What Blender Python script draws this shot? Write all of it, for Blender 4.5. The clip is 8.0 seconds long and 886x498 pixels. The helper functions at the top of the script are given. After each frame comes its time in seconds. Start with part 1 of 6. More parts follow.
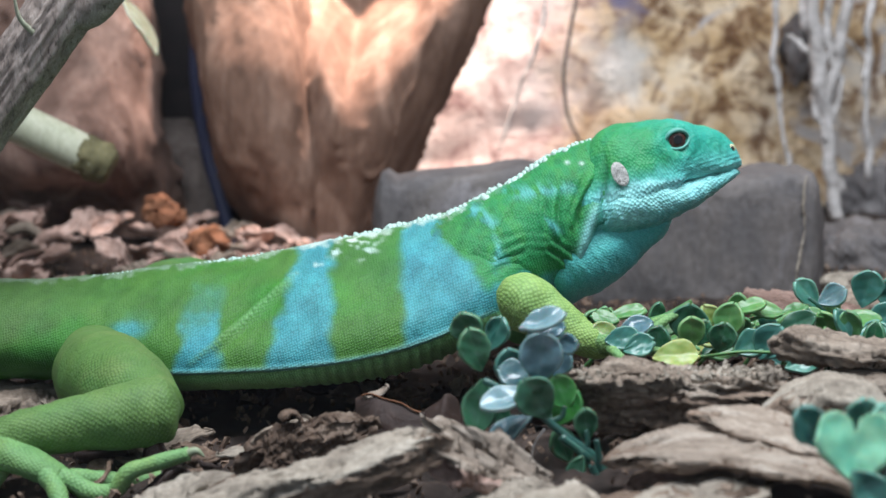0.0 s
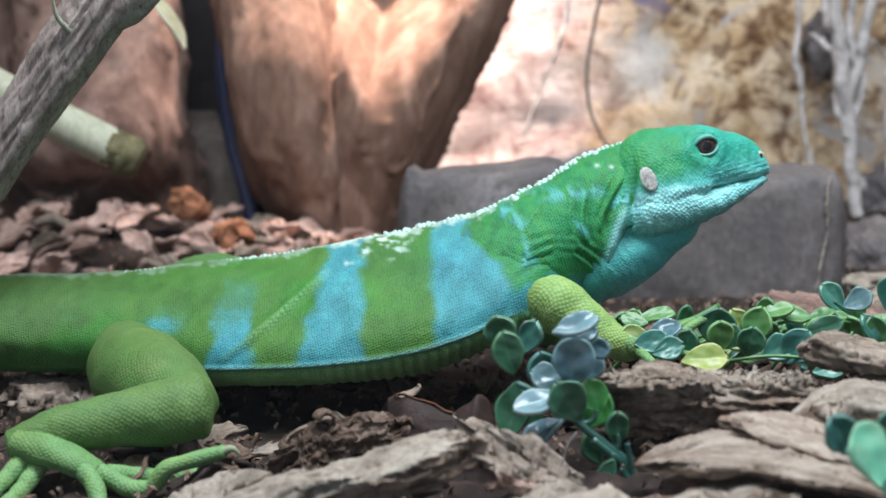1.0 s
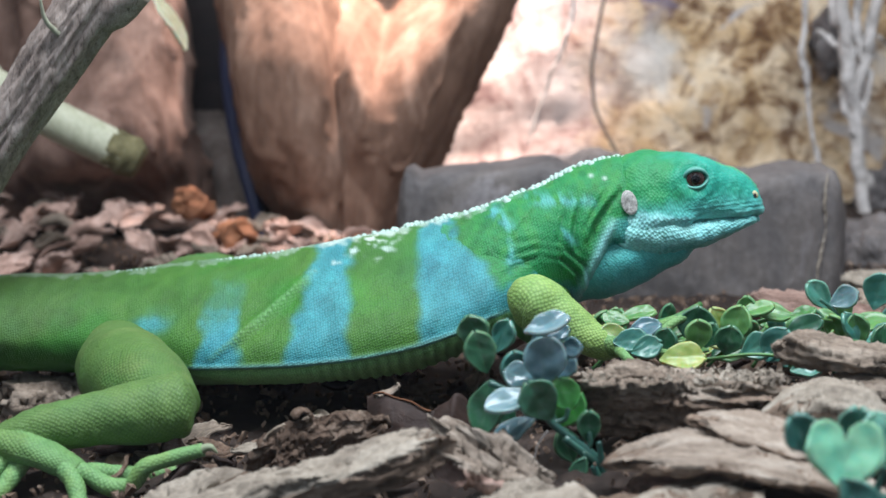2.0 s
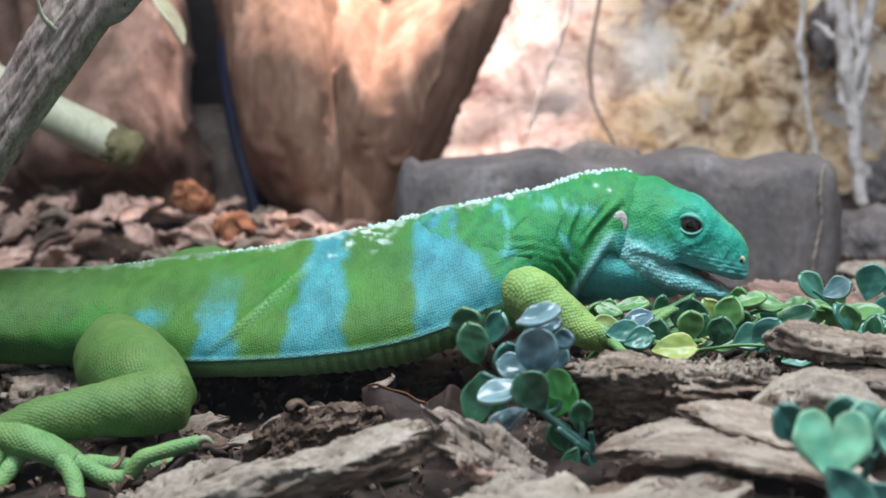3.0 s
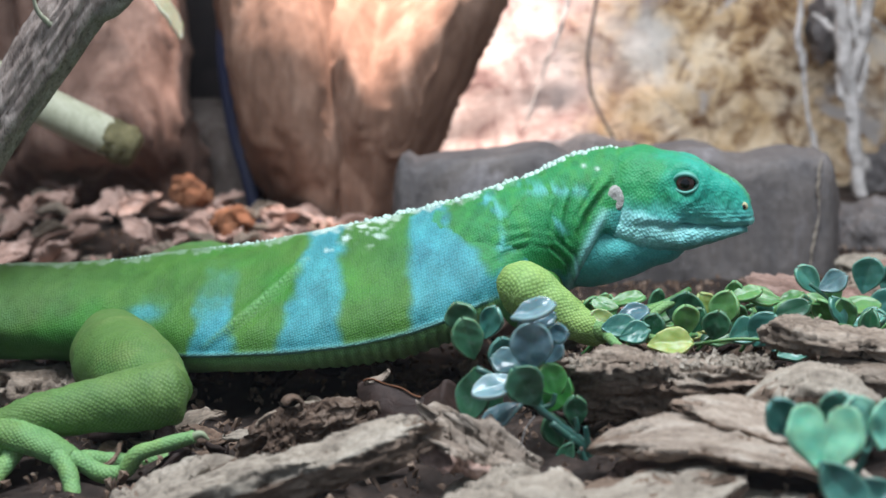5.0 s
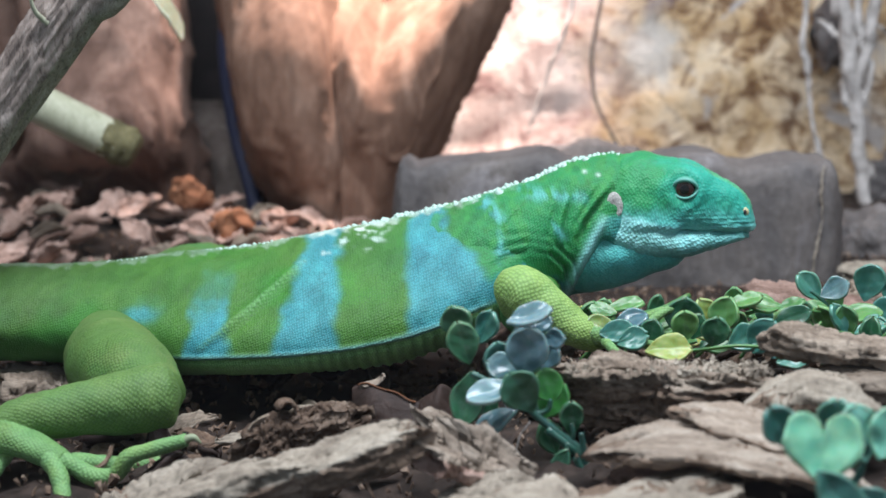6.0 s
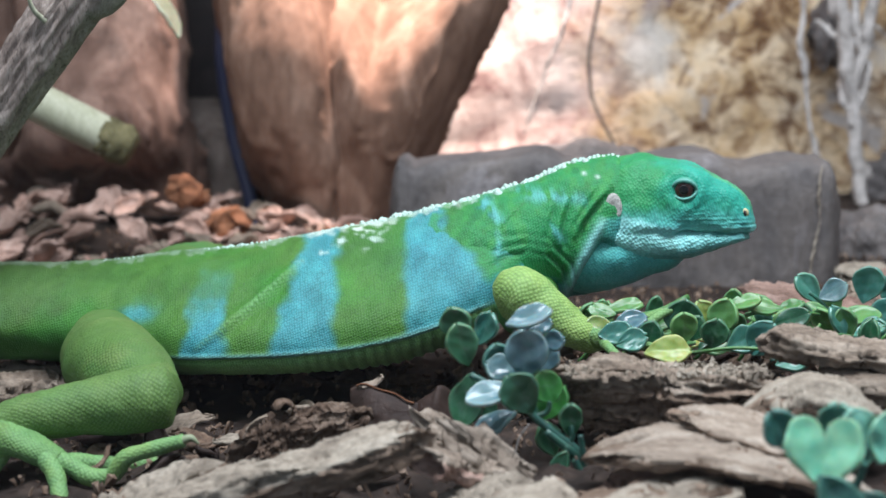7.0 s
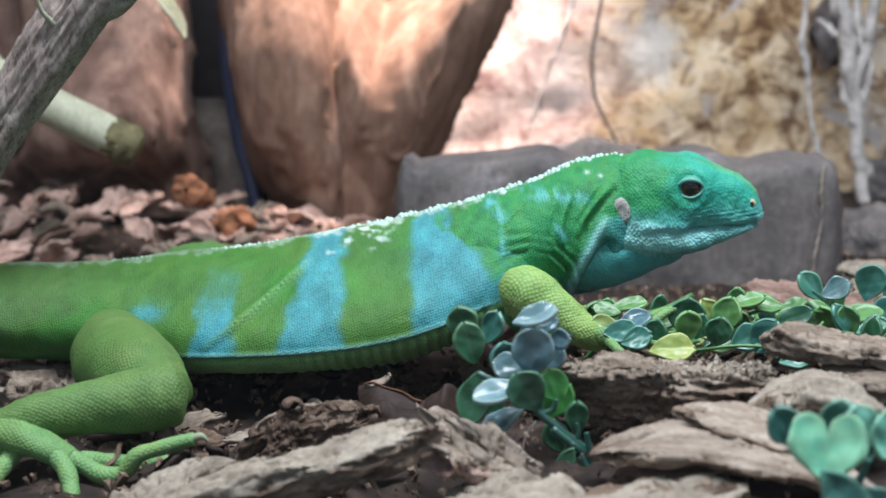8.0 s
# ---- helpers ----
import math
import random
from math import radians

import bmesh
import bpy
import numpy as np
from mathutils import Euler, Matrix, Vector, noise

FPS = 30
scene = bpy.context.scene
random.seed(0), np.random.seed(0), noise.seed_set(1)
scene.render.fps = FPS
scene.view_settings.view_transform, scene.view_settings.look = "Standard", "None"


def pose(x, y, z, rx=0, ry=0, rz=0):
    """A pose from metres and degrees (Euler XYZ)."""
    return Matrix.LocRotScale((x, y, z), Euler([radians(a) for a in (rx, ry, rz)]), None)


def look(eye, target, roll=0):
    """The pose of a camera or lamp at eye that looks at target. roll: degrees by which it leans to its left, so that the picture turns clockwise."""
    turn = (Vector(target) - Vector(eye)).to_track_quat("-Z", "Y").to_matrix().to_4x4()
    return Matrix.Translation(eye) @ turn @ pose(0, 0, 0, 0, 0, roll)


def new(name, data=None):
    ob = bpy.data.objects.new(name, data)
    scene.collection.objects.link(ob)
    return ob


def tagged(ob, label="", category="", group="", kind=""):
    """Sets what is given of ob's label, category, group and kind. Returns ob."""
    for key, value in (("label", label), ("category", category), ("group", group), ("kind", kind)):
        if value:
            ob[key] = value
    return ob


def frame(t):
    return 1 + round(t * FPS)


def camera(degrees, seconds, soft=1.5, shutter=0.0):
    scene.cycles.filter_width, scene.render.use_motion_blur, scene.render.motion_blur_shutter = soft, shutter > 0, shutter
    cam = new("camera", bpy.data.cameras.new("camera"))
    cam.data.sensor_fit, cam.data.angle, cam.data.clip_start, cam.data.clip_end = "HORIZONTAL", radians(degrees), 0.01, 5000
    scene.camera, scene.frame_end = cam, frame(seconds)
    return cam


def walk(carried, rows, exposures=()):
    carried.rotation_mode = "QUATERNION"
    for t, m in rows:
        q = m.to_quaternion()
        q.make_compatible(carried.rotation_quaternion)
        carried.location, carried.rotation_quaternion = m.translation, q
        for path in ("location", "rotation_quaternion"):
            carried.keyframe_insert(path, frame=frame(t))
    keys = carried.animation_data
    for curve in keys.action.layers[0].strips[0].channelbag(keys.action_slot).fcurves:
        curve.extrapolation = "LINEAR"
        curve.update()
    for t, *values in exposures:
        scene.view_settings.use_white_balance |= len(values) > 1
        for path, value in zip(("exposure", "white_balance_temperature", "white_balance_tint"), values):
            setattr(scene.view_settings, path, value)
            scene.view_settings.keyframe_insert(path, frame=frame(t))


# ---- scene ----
cam = camera(33.465, 8.0)
PATH = [
    (0, (0.00323, 0.04899, 0.10541), (-0.01305, 0.54197, 0.02352), -1.119),
    (0.5, (-0.00101, 0.04869, 0.10544), (-0.02050, 0.54152, 0.02331), -0.825),
    (1, (-0.00112, 0.04548, 0.10934), (-0.02148, 0.53760, 0.02327), -0.582),
    (1.5, (0.00547, 0.04427, 0.10999), (-0.02206, 0.53601, 0.02374), -0.627),
    (3, (0.01234, 0.04156, 0.11056), (-0.01915, 0.53249, 0.02115), -1.198),
    (3.5, (0.01359, 0.03989, 0.10962), (-0.01761, 0.53074, 0.01963), -1.475),
    (4, (0.01474, 0.04070, 0.11069), (-0.01690, 0.53125, 0.01927), -1.505),
    (4.5, (0.01320, 0.04095, 0.11113), (-0.01823, 0.53139, 0.01904), -1.475),
    (6, (0.01550, 0.04505, 0.11011), (-0.01847, 0.53566, 0.01983), -0.946),
    (6.5, (0.01497, 0.04609, 0.10872), (-0.01789, 0.53701, 0.01974), -0.783),
    (7, (0.01443, 0.04601, 0.11068), (-0.01762, 0.53658, 0.01949), -0.674),
    (7.5, (0.01115, 0.04444, 0.11171), (-0.01965, 0.53488, 0.01942), -0.741),
    (8, (0.01359, 0.04268, 0.11157), (-0.01906, 0.53311, 0.01985), -0.833),
]
walk(cam, [(t, look(eye, target, roll)) for t, eye, target, roll in PATH])
cam.data.dof.use_dof, cam.data.dof.focus_distance, cam.data.dof.aperture_fstop = True, 0.345, 20.0


# ---- light: the tank's hood lamp, a warm basking spot over the driftwood, the dim room ----
world = bpy.data.worlds.new("room")
world.use_nodes = True
world.node_tree.nodes["Background"].inputs[0].default_value = (0.52, 0.63, 0.78, 1)
world.node_tree.nodes["Background"].inputs[1].default_value = 0.53
scene.world = world
scene.view_settings.exposure = 0.0


def area_lamp(name, eye, target, size, size_y, watts, colour):
    data = bpy.data.lights.new(name, "AREA")
    data.shape, data.size, data.size_y, data.energy, data.color = "RECTANGLE", size, size_y, watts, colour
    ob = new(name, data)
    ob.matrix_world = look(eye, target)
    return ob


area_lamp("hood_lamp", (0.06, 0.290, 0.57), (0.05, 0.460, 0.03), 0.76, 0.18, 7.6, (0.90, 0.955, 1.05))
basking = bpy.data.lights.new("basking_spot", "SPOT")
basking.energy, basking.spot_size, basking.spot_blend, basking.shadow_soft_size, basking.color = 38.0, radians(49), 1.0, 0.02, (1.0, 0.80, 0.73)
new("basking_spot", basking).matrix_world = look((-0.010, 0.690, 0.40), (-0.046, 0.728, 0.105))


# ---- material tools ----
def material(name, rough=0.6, specular=0.4):
    m = bpy.data.materials.new(name)
    m.use_nodes = True
    b = m.node_tree.nodes["Principled BSDF"]
    b.inputs["Roughness"].default_value = rough
    b.inputs["Specular IOR Level"].default_value = specular
    return m, m.node_tree.nodes, m.node_tree.links, b


def ramp(nodes, links, source, stops):
    r = nodes.new("ShaderNodeValToRGB")
    while len(r.color_ramp.elements) < len(stops):
        r.color_ramp.elements.new(0.5)
    for e, (at, c) in zip(r.color_ramp.elements, stops):
        e.position, e.color = at, (*c, 1)
    links.new(source, r.inputs[0])
    return r.outputs[0]


def noise_node(nodes, links, vector, scale, detail=6.0, rough=0.6, warp=0.0):
    n = nodes.new("ShaderNodeTexNoise")
    n.inputs["Scale"].default_value, n.inputs["Detail"].default_value = scale, detail
    n.inputs["Roughness"].default_value, n.inputs["Distortion"].default_value = rough, warp
    links.new(vector, n.inputs["Vector"])
    return n.outputs["Fac"]


def stretched(nodes, links, scale):
    tc, mp = nodes.new("ShaderNodeTexCoord"), nodes.new("ShaderNodeMapping")
    mp.inputs["Scale"].default_value = scale
    links.new(tc.outputs["Object"], mp.inputs["Vector"])
    return mp.outputs["Vector"]


def mixed(nodes, links, fac, a, b, blend="MIX"):
    n = nodes.new("ShaderNodeMix")
    n.data_type, n.blend_type = "RGBA", blend
    for socket, v in ((n.inputs[0], fac), (n.inputs[6], a), (n.inputs[7], b)):
        if isinstance(v, (int, float)):
            socket.default_value = v
        elif isinstance(v, tuple):
            socket.default_value = (*v, 1)
        else:
            links.new(v, socket)
    return n.outputs[2]


def bumped(nodes, links, b, height, strength, distance):
    n = nodes.new("ShaderNodeBump")
    n.inputs["Strength"].default_value, n.inputs["Distance"].default_value = strength, distance
    links.new(height, n.inputs["Height"])
    if b.inputs["Normal"].is_linked:
        links.new(b.inputs["Normal"].links[0].from_socket, n.inputs["Normal"])
    links.new(n.outputs["Normal"], b.inputs["Normal"])


def earthy(name, stops, scale=(1, 1, 1), size=90.0, fine=900.0, rough=0.85, bump=0.6, depth=0.0012, vary=0.35, specular=0.25, cracks=0.0):
    """Wood, bark, stone and soil: two sizes of stain, a fine grain and a relief."""
    m, n, l, b = material(name, rough, specular)
    v = stretched(n, l, scale)
    big = noise_node(n, l, v, size, 8, 0.65, 0.6)
    small = noise_node(n, l, v, fine, 4, 0.7)
    c = ramp(n, l, big, stops)
    grain = ramp(n, l, small, ((0.3, (0.45, 0.43, 0.42)), (0.7, (1.0, 1.0, 1.0))))
    c = mixed(n, l, 0.7, c, grain, "MULTIPLY")
    if cracks:
        lines = noise_node(n, l, v, size * 2.6, 7, 0.72, 1.4)
        c = mixed(n, l, cracks, c, ramp(n, l, lines, ((0.36, (0.22, 0.19, 0.17)), (0.46, (1, 1, 1)), (0.60, (1, 1, 1)), (0.72, (1.35, 1.33, 1.30)))), "MULTIPLY")
        bumped(n, l, b, lines, 0.7, depth * 0.6)
    info = n.new("ShaderNodeObjectInfo")
    tone = ramp(n, l, info.outputs["Random"], ((0.0, (1 - vary, 1 - vary, 1 - vary)), (1.0, (1.0, 1.0, 1.0))))
    c = mixed(n, l, 1.0, c, tone, "MULTIPLY")
    l.new(c, b.inputs["Base Color"])
    bumped(n, l, b, big, bump, depth)
    bumped(n, l, b, small, bump * 0.8, depth * 0.25)
    return m


SOIL = earthy("soil", ((0.3, (0.014, 0.010, 0.008)), (0.5, (0.034, 0.023, 0.018)), (0.7, (0.08, 0.056, 0.044))), size=120, fine=800, vary=0.0)
BARK = earthy("bark", ((0.28, (0.15, 0.112, 0.083)), (0.45, (0.36, 0.287, 0.22)), (0.6, (0.53, 0.445, 0.355)), (0.78, (0.70, 0.62, 0.51))), scale=(0.45, 1.6, 1.6), size=110, fine=1300, cracks=0.5)
BARK_PINK = earthy("dry_bark", ((0.3, (0.22, 0.125, 0.095)), (0.5, (0.54, 0.36, 0.29)), (0.72, (0.78, 0.60, 0.52))), scale=(0.5, 1.5, 1.5), size=100, fine=1000, cracks=0.75)
BARK_GREY = earthy("weathered_bark", ((0.3, (0.22, 0.18, 0.14)), (0.5, (0.46, 0.40, 0.32)), (0.75, (0.66, 0.60, 0.50))), scale=(0.6, 1.3, 1.3), size=90, fine=1500, cracks=0.3, vary=0.15)
# brown of broken bark, also dark enough to carry the shade on the sides
BARK_SIDE = earthy("broken_bark_shaded", ((0.3, (0.12, 0.083, 0.058)), (0.5, (0.29, 0.207, 0.150)), (0.72, (0.48, 0.375, 0.285))), scale=(0.5, 1.6, 1.6), size=120, fine=1300, cracks=0.45, vary=0.2)
BARK_BEIGE = earthy("beige_bark", ((0.3, (0.21, 0.155, 0.115)), (0.5, (0.47, 0.385, 0.305)), (0.72, (0.70, 0.62, 0.52))), scale=(0.5, 1.5, 1.5), size=140, fine=1200, cracks=0.4)
BARK_BROWN = earthy("brown_crumple", ((0.3, (0.09, 0.058, 0.040)), (0.5, (0.24, 0.162, 0.115)), (0.72, (0.50, 0.39, 0.30))), size=160, fine=1100, cracks=0.6)
LEAF_DARK = earthy("rotten_leaf", ((0.3, (0.030, 0.018, 0.014)), (0.7, (0.075, 0.044, 0.034))), size=130, fine=900, rough=0.6)
RUST = earthy("rust_leaf", ((0.3, (0.20, 0.080, 0.040)), (0.7, (0.50, 0.23, 0.12))), size=130, fine=900)
LITTER = earthy("pink_litter", ((0.3, (0.30, 0.18, 0.14)), (0.5, (0.66, 0.46, 0.38)), (0.72, (0.86, 0.70, 0.62))), scale=(0.5, 1.5, 1.5), size=100, fine=1000, cracks=0.5, vary=0.25)
DRIFTWOOD = earthy("driftwood", ((0.3, (0.115, 0.062, 0.041)), (0.5, (0.205, 0.120, 0.082)), (0.72, (0.36, 0.24, 0.18))), scale=(1.4, 1.4, 0.45), size=30, fine=300, vary=0.0, bump=0.5)
DRIFTWOOD_RED = earthy("reddish_driftwood", ((0.3, (0.09, 0.050, 0.036)), (0.47, (0.21, 0.13, 0.10)), (0.6, (0.33, 0.22, 0.175)), (0.74, (0.50, 0.36, 0.30))), scale=(1.3, 1.0, 0.6), size=34, fine=500, vary=0.0)
BRANCH = earthy("branch_bark", ((0.3, (0.20, 0.155, 0.13)), (0.5, (0.43, 0.355, 0.31)), (0.72, (0.64, 0.56, 0.50))), scale=(1.8, 1.8, 0.35), size=160, fine=1300, depth=0.0016, vary=0.0, cracks=0.75)
SLATE = earthy("slate", ((0.28, (0.075, 0.070, 0.070)), (0.42, (0.15, 0.139, 0.137)), (0.55, (0.19, 0.171, 0.160)), (0.72, (0.34, 0.325, 0.335))), scale=(1.0, 1, 0.7), size=32, fine=420, bump=0.9, depth=0.002, vary=0.0, rough=0.8)
CUT_END = earthy("mossy_cut_end", ((0.3, (0.07, 0.065, 0.03)), (0.6, (0.20, 0.18, 0.09)), (0.8, (0.33, 0.30, 0.18))), size=120)
BAMBOO = earthy("bamboo", ((0.3, (0.36, 0.38, 0.26)), (0.6, (0.55, 0.56, 0.42)), (0.8, (0.68, 0.68, 0.54))), scale=(2, 2, 0.3), size=60, vary=0.0, rough=0.55, bump=0.2)
ROOT = earthy("pale_root", ((0.30, (0.20, 0.185, 0.175)), (0.43, (0.48, 0.45, 0.42)), (0.6, (0.68, 0.65, 0.62)), (0.8, (0.82, 0.80, 0.77))), size=110, vary=0.0)
DRIFT_GREY = earthy("grey_driftwood", ((0.3, (0.07, 0.055, 0.047)), (0.5, (0.15, 0.12, 0.105)), (0.72, (0.26, 0.22, 0.195))), size=46, fine=420, vary=0.0)


def rock_wall_material():
    m, n, l, b = material("painted_rock", 0.8, 0.3)
    v = stretched(n, l, (1, 1, 1))
    where = n.new("ShaderNodeSeparateXYZ")
    l.new(v, where.inputs[0])

    def shifted(source, factor, offset):
        k = n.new("ShaderNodeMath")
        k.operation, k.inputs[1].default_value = "MULTIPLY_ADD", factor
        l.new(source, k.inputs[0])
        l.new(offset, k.inputs[2])
        return k.outputs[0]

    def blot(at, noise_scale, stops):
        """A stain with a ragged outline round a place on the wall."""
        far = n.new("ShaderNodeVectorMath")
        far.operation, far.inputs[1].default_value = "DISTANCE", at
        l.new(v, far.inputs[0])
        return ramp(n, l, shifted(noise_node(n, l, v, noise_scale, 5, 0.65, 0.8), 0.05, far.outputs["Value"]), stops)

    c = ramp(n, l, noise_node(n, l, v, 30, 7, 0.66, 1.0), ((0.28, (0.30, 0.18, 0.09)), (0.40, (0.56, 0.39, 0.21)), (0.55, (0.74, 0.59, 0.40)), (0.72, (0.80, 0.70, 0.55))))
    pale = ramp(n, l, noise_node(n, l, v, 17, 5, 0.6, 0.8), ((0.52, (0, 0, 0)), (0.62, (0.8, 0.8, 0.8))))
    c = mixed(n, l, pale, c, (0.68, 0.62, 0.54))
    spots = ramp(n, l, noise_node(n, l, v, 44, 5, 0.62, 1.6), ((0.38, (0.24, 0.15, 0.10)), (0.49, (1, 1, 1))))
    c = mixed(n, l, 0.85, c, spots, "MULTIPLY")
    flecks = ramp(n, l, noise_node(n, l, v, 95, 4, 0.7, 0.8), ((0.38, (0.40, 0.30, 0.23)), (0.50, (1, 1, 1)), (0.68, (1.12, 1.10, 1.06))))
    c = mixed(n, l, 0.85, c, flecks, "MULTIPLY")
    c = mixed(n, l, blot((0.068, 0.80, 0.072), 60, ((0.030, (0.9, 0.9, 0.9)), (0.048, (0, 0, 0)))), c, (0.62, 0.60, 0.55))
    c = mixed(n, l, blot((0.052, 0.80, 0.058), 80, ((0.028, (0.75, 0.75, 0.75)), (0.036, (0, 0, 0)))), c, (0.22, 0.17, 0.14))
    c = mixed(n, l, blot((0.069, 0.80, 0.104), 50, ((0.028, (1, 1, 1)), (0.040, (0, 0, 0)))), c, (0.17, 0.15, 0.22))
    # grey lichen grows thicker towards the roots
    lichen = shifted(where.outputs[0], 1.3, noise_node(n, l, v, 26, 5, 0.62, 0.9))
    c = mixed(n, l, ramp(n, l, lichen, ((0.76, (0, 0, 0)), (0.83, (0.9, 0.9, 0.9)))), c, (0.46, 0.43, 0.41))
    # mottled pink at the left end stands in for the basking spot's light
    glow_mask = ramp(n, l, shifted(noise_node(n, l, v, 24, 6, 0.65, 0.5), 0.10, where.outputs[0]), ((0.075, (1, 1, 1)), (0.115, (0, 0, 0))))
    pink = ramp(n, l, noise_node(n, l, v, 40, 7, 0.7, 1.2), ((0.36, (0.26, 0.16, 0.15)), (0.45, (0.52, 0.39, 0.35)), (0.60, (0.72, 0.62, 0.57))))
    c = mixed(n, l, glow_mask, c, pink)
    l.new(c, b.inputs["Base Color"])
    bumped(n, l, b, noise_node(n, l, v, 60, 8, 0.7), 0.8, 0.004)
    return m


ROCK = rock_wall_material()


def skin_material(name, scale, depth, rough=0.56, dark=0.68, amount=0.6, uneven=0.6, slant=38.0, tall=1.0):
    """Scaly skin: the animal's own pattern, with a granular relief of small scales in rows across the body."""
    m, n, l, b = material(name, rough, 0.26)
    col = n.new("ShaderNodeVertexColor")
    col.layer_name = "pattern"
    uv = n.new("ShaderNodeTexCoord")
    vor = n.new("ShaderNodeTexVoronoi")
    vor.voronoi_dimensions, vor.inputs["Scale"].default_value, vor.inputs["Randomness"].default_value = "2D", scale, uneven
    turn = n.new("ShaderNodeMapping")
    turn.inputs["Rotation"].default_value = (0, 0, radians(slant))
    turn.inputs["Scale"].default_value = (1, tall, 1)
    l.new(uv.outputs["UV"], turn.inputs["Vector"])
    l.new(turn.outputs["Vector"], vor.inputs["Vector"])
    tint = ramp(n, l, vor.outputs["Distance"], ((0.12, (1.12, 1.12, 1.12)), (0.62, (dark, dark * 1.05, dark * 1.03))))
    c = mixed(n, l, amount, col.outputs["Color"], tint, "MULTIPLY")
    mottle = ramp(n, l, noise_node(n, l, uv.outputs["UV"], 260, 5, 0.65), ((0.3, (0.74, 0.80, 0.74)), (0.7, (1.08, 1.05, 1.0))))
    c = mixed(n, l, 0.8, c, mottle, "MULTIPLY")
    clouds = ramp(n, l, noise_node(n, l, uv.outputs["UV"], 70, 3, 0.6), ((0.32, (0.86, 0.93, 0.95)), (0.68, (1.12, 1.03, 0.92))))
    c = mixed(n, l, 0.8, c, clouds, "MULTIPLY")
    l.new(c, b.inputs["Base Color"])
    inv = n.new("ShaderNodeMath")
    inv.operation, inv.inputs[0].default_value = "SUBTRACT", 1.0
    l.new(vor.outputs["Distance"], inv.inputs[1])
    bumped(n, l, b, inv.outputs[0], 0.6, depth)
    b.inputs["Subsurface Weight"].default_value = 0.08
    b.inputs["Subsurface Radius"].default_value = (0.002, 0.003, 0.002)
    b.inputs["Subsurface Scale"].default_value = 0.4
    return m


SKIN = skin_material("scaly_skin", 1600.0, 0.00028, 0.56, 0.58, 0.68, 0.45, 12.0, 0.85)
SKIN_LIMB = skin_material("limb_skin", 1300.0, 0.00032, 0.58, 0.60, 0.65, 0.4)
SKIN_JAW = skin_material("jaw_skin", 1080.0, 0.00055, 0.45, 0.68, 0.6, 0.5)
SKIN_HEAD = skin_material("head_skin", 1350.0, 0.00026, 0.5, 0.74, 0.6, 0.6)


def plain(name, colour, rough=0.5, specular=0.5, coat=0.0, transmission=0.0, bump=0.3, size=500.0):
    m, n, l, b = material(name, rough, specular)
    v = stretched(n, l, (1, 1, 1))
    f = noise_node(n, l, v, size, 5, 0.65)
    dark = tuple(k * 0.72 for k in colour)
    l.new(ramp(n, l, f, ((0.3, dark), (0.7, colour))), b.inputs["Base Color"])
    bumped(n, l, b, f, bump, 0.0003)
    b.inputs["Coat Weight"].default_value, b.inputs["Coat Roughness"].default_value = coat, 0.15
    b.inputs["Transmission Weight"].default_value = transmission
    return m


CREST = plain("crest_white", (0.52, 0.72, 0.63), 0.6)
def clear_gloss(name, share, rough):
    """A clear sheet or film: mostly see-through, with a mirror gloss."""
    m = bpy.data.materials.new(name)
    m.use_nodes = True
    n, l = m.node_tree.nodes, m.node_tree.links
    n.remove(n["Principled BSDF"])
    clear, gloss, mix = n.new("ShaderNodeBsdfTransparent"), n.new("ShaderNodeBsdfGlossy"), n.new("ShaderNodeMixShader")
    gloss.inputs["Roughness"].default_value, mix.inputs[0].default_value = rough, share
    l.new(clear.outputs[0], mix.inputs[1]), l.new(gloss.outputs[0], mix.inputs[2])
    l.new(mix.outputs[0], n["Material Output"].inputs["Surface"])
    return m


CORNEA = clear_gloss("cornea", 0.014, 0.03)
EYE = plain("eye_brown", (0.13, 0.045, 0.032), 0.08, 0.8, 1.0, bump=0.0)
PUPIL = plain("pupil", (0.004, 0.003, 0.003), 0.06, 0.8, 1.0, bump=0.0)
IRIS_RIM = plain("iris_rim", (0.02, 0.010, 0.008), 0.15, 0.8, 1.0, bump=0.0)
LID = plain("eyelid", (0.07, 0.36, 0.25), 0.6, size=1500)
LID_RIM = plain("eyelid_rim", (0.13, 0.44, 0.36), 0.55, size=1500)
EAR = earthy("eardrum", ((0.32, (0.20, 0.19, 0.17)), (0.45, (0.52, 0.51, 0.48)), (0.62, (0.74, 0.74, 0.70))), size=1300, fine=3500, vary=0.0, rough=0.65, depth=0.0006)
NOSE = plain("nostril_rim", (0.58, 0.54, 0.30), 0.45)
HOLE = plain("nostril_hole", (0.02, 0.01, 0.01), 0.6)
TONGUE = plain("tongue", (0.78, 0.36, 0.14), 0.25, 0.6)
MOUTH = plain("mouth_lining", (0.42, 0.16, 0.14), 0.3, 0.6)
CLAW = plain("claw", (0.30, 0.36, 0.22), 0.5)


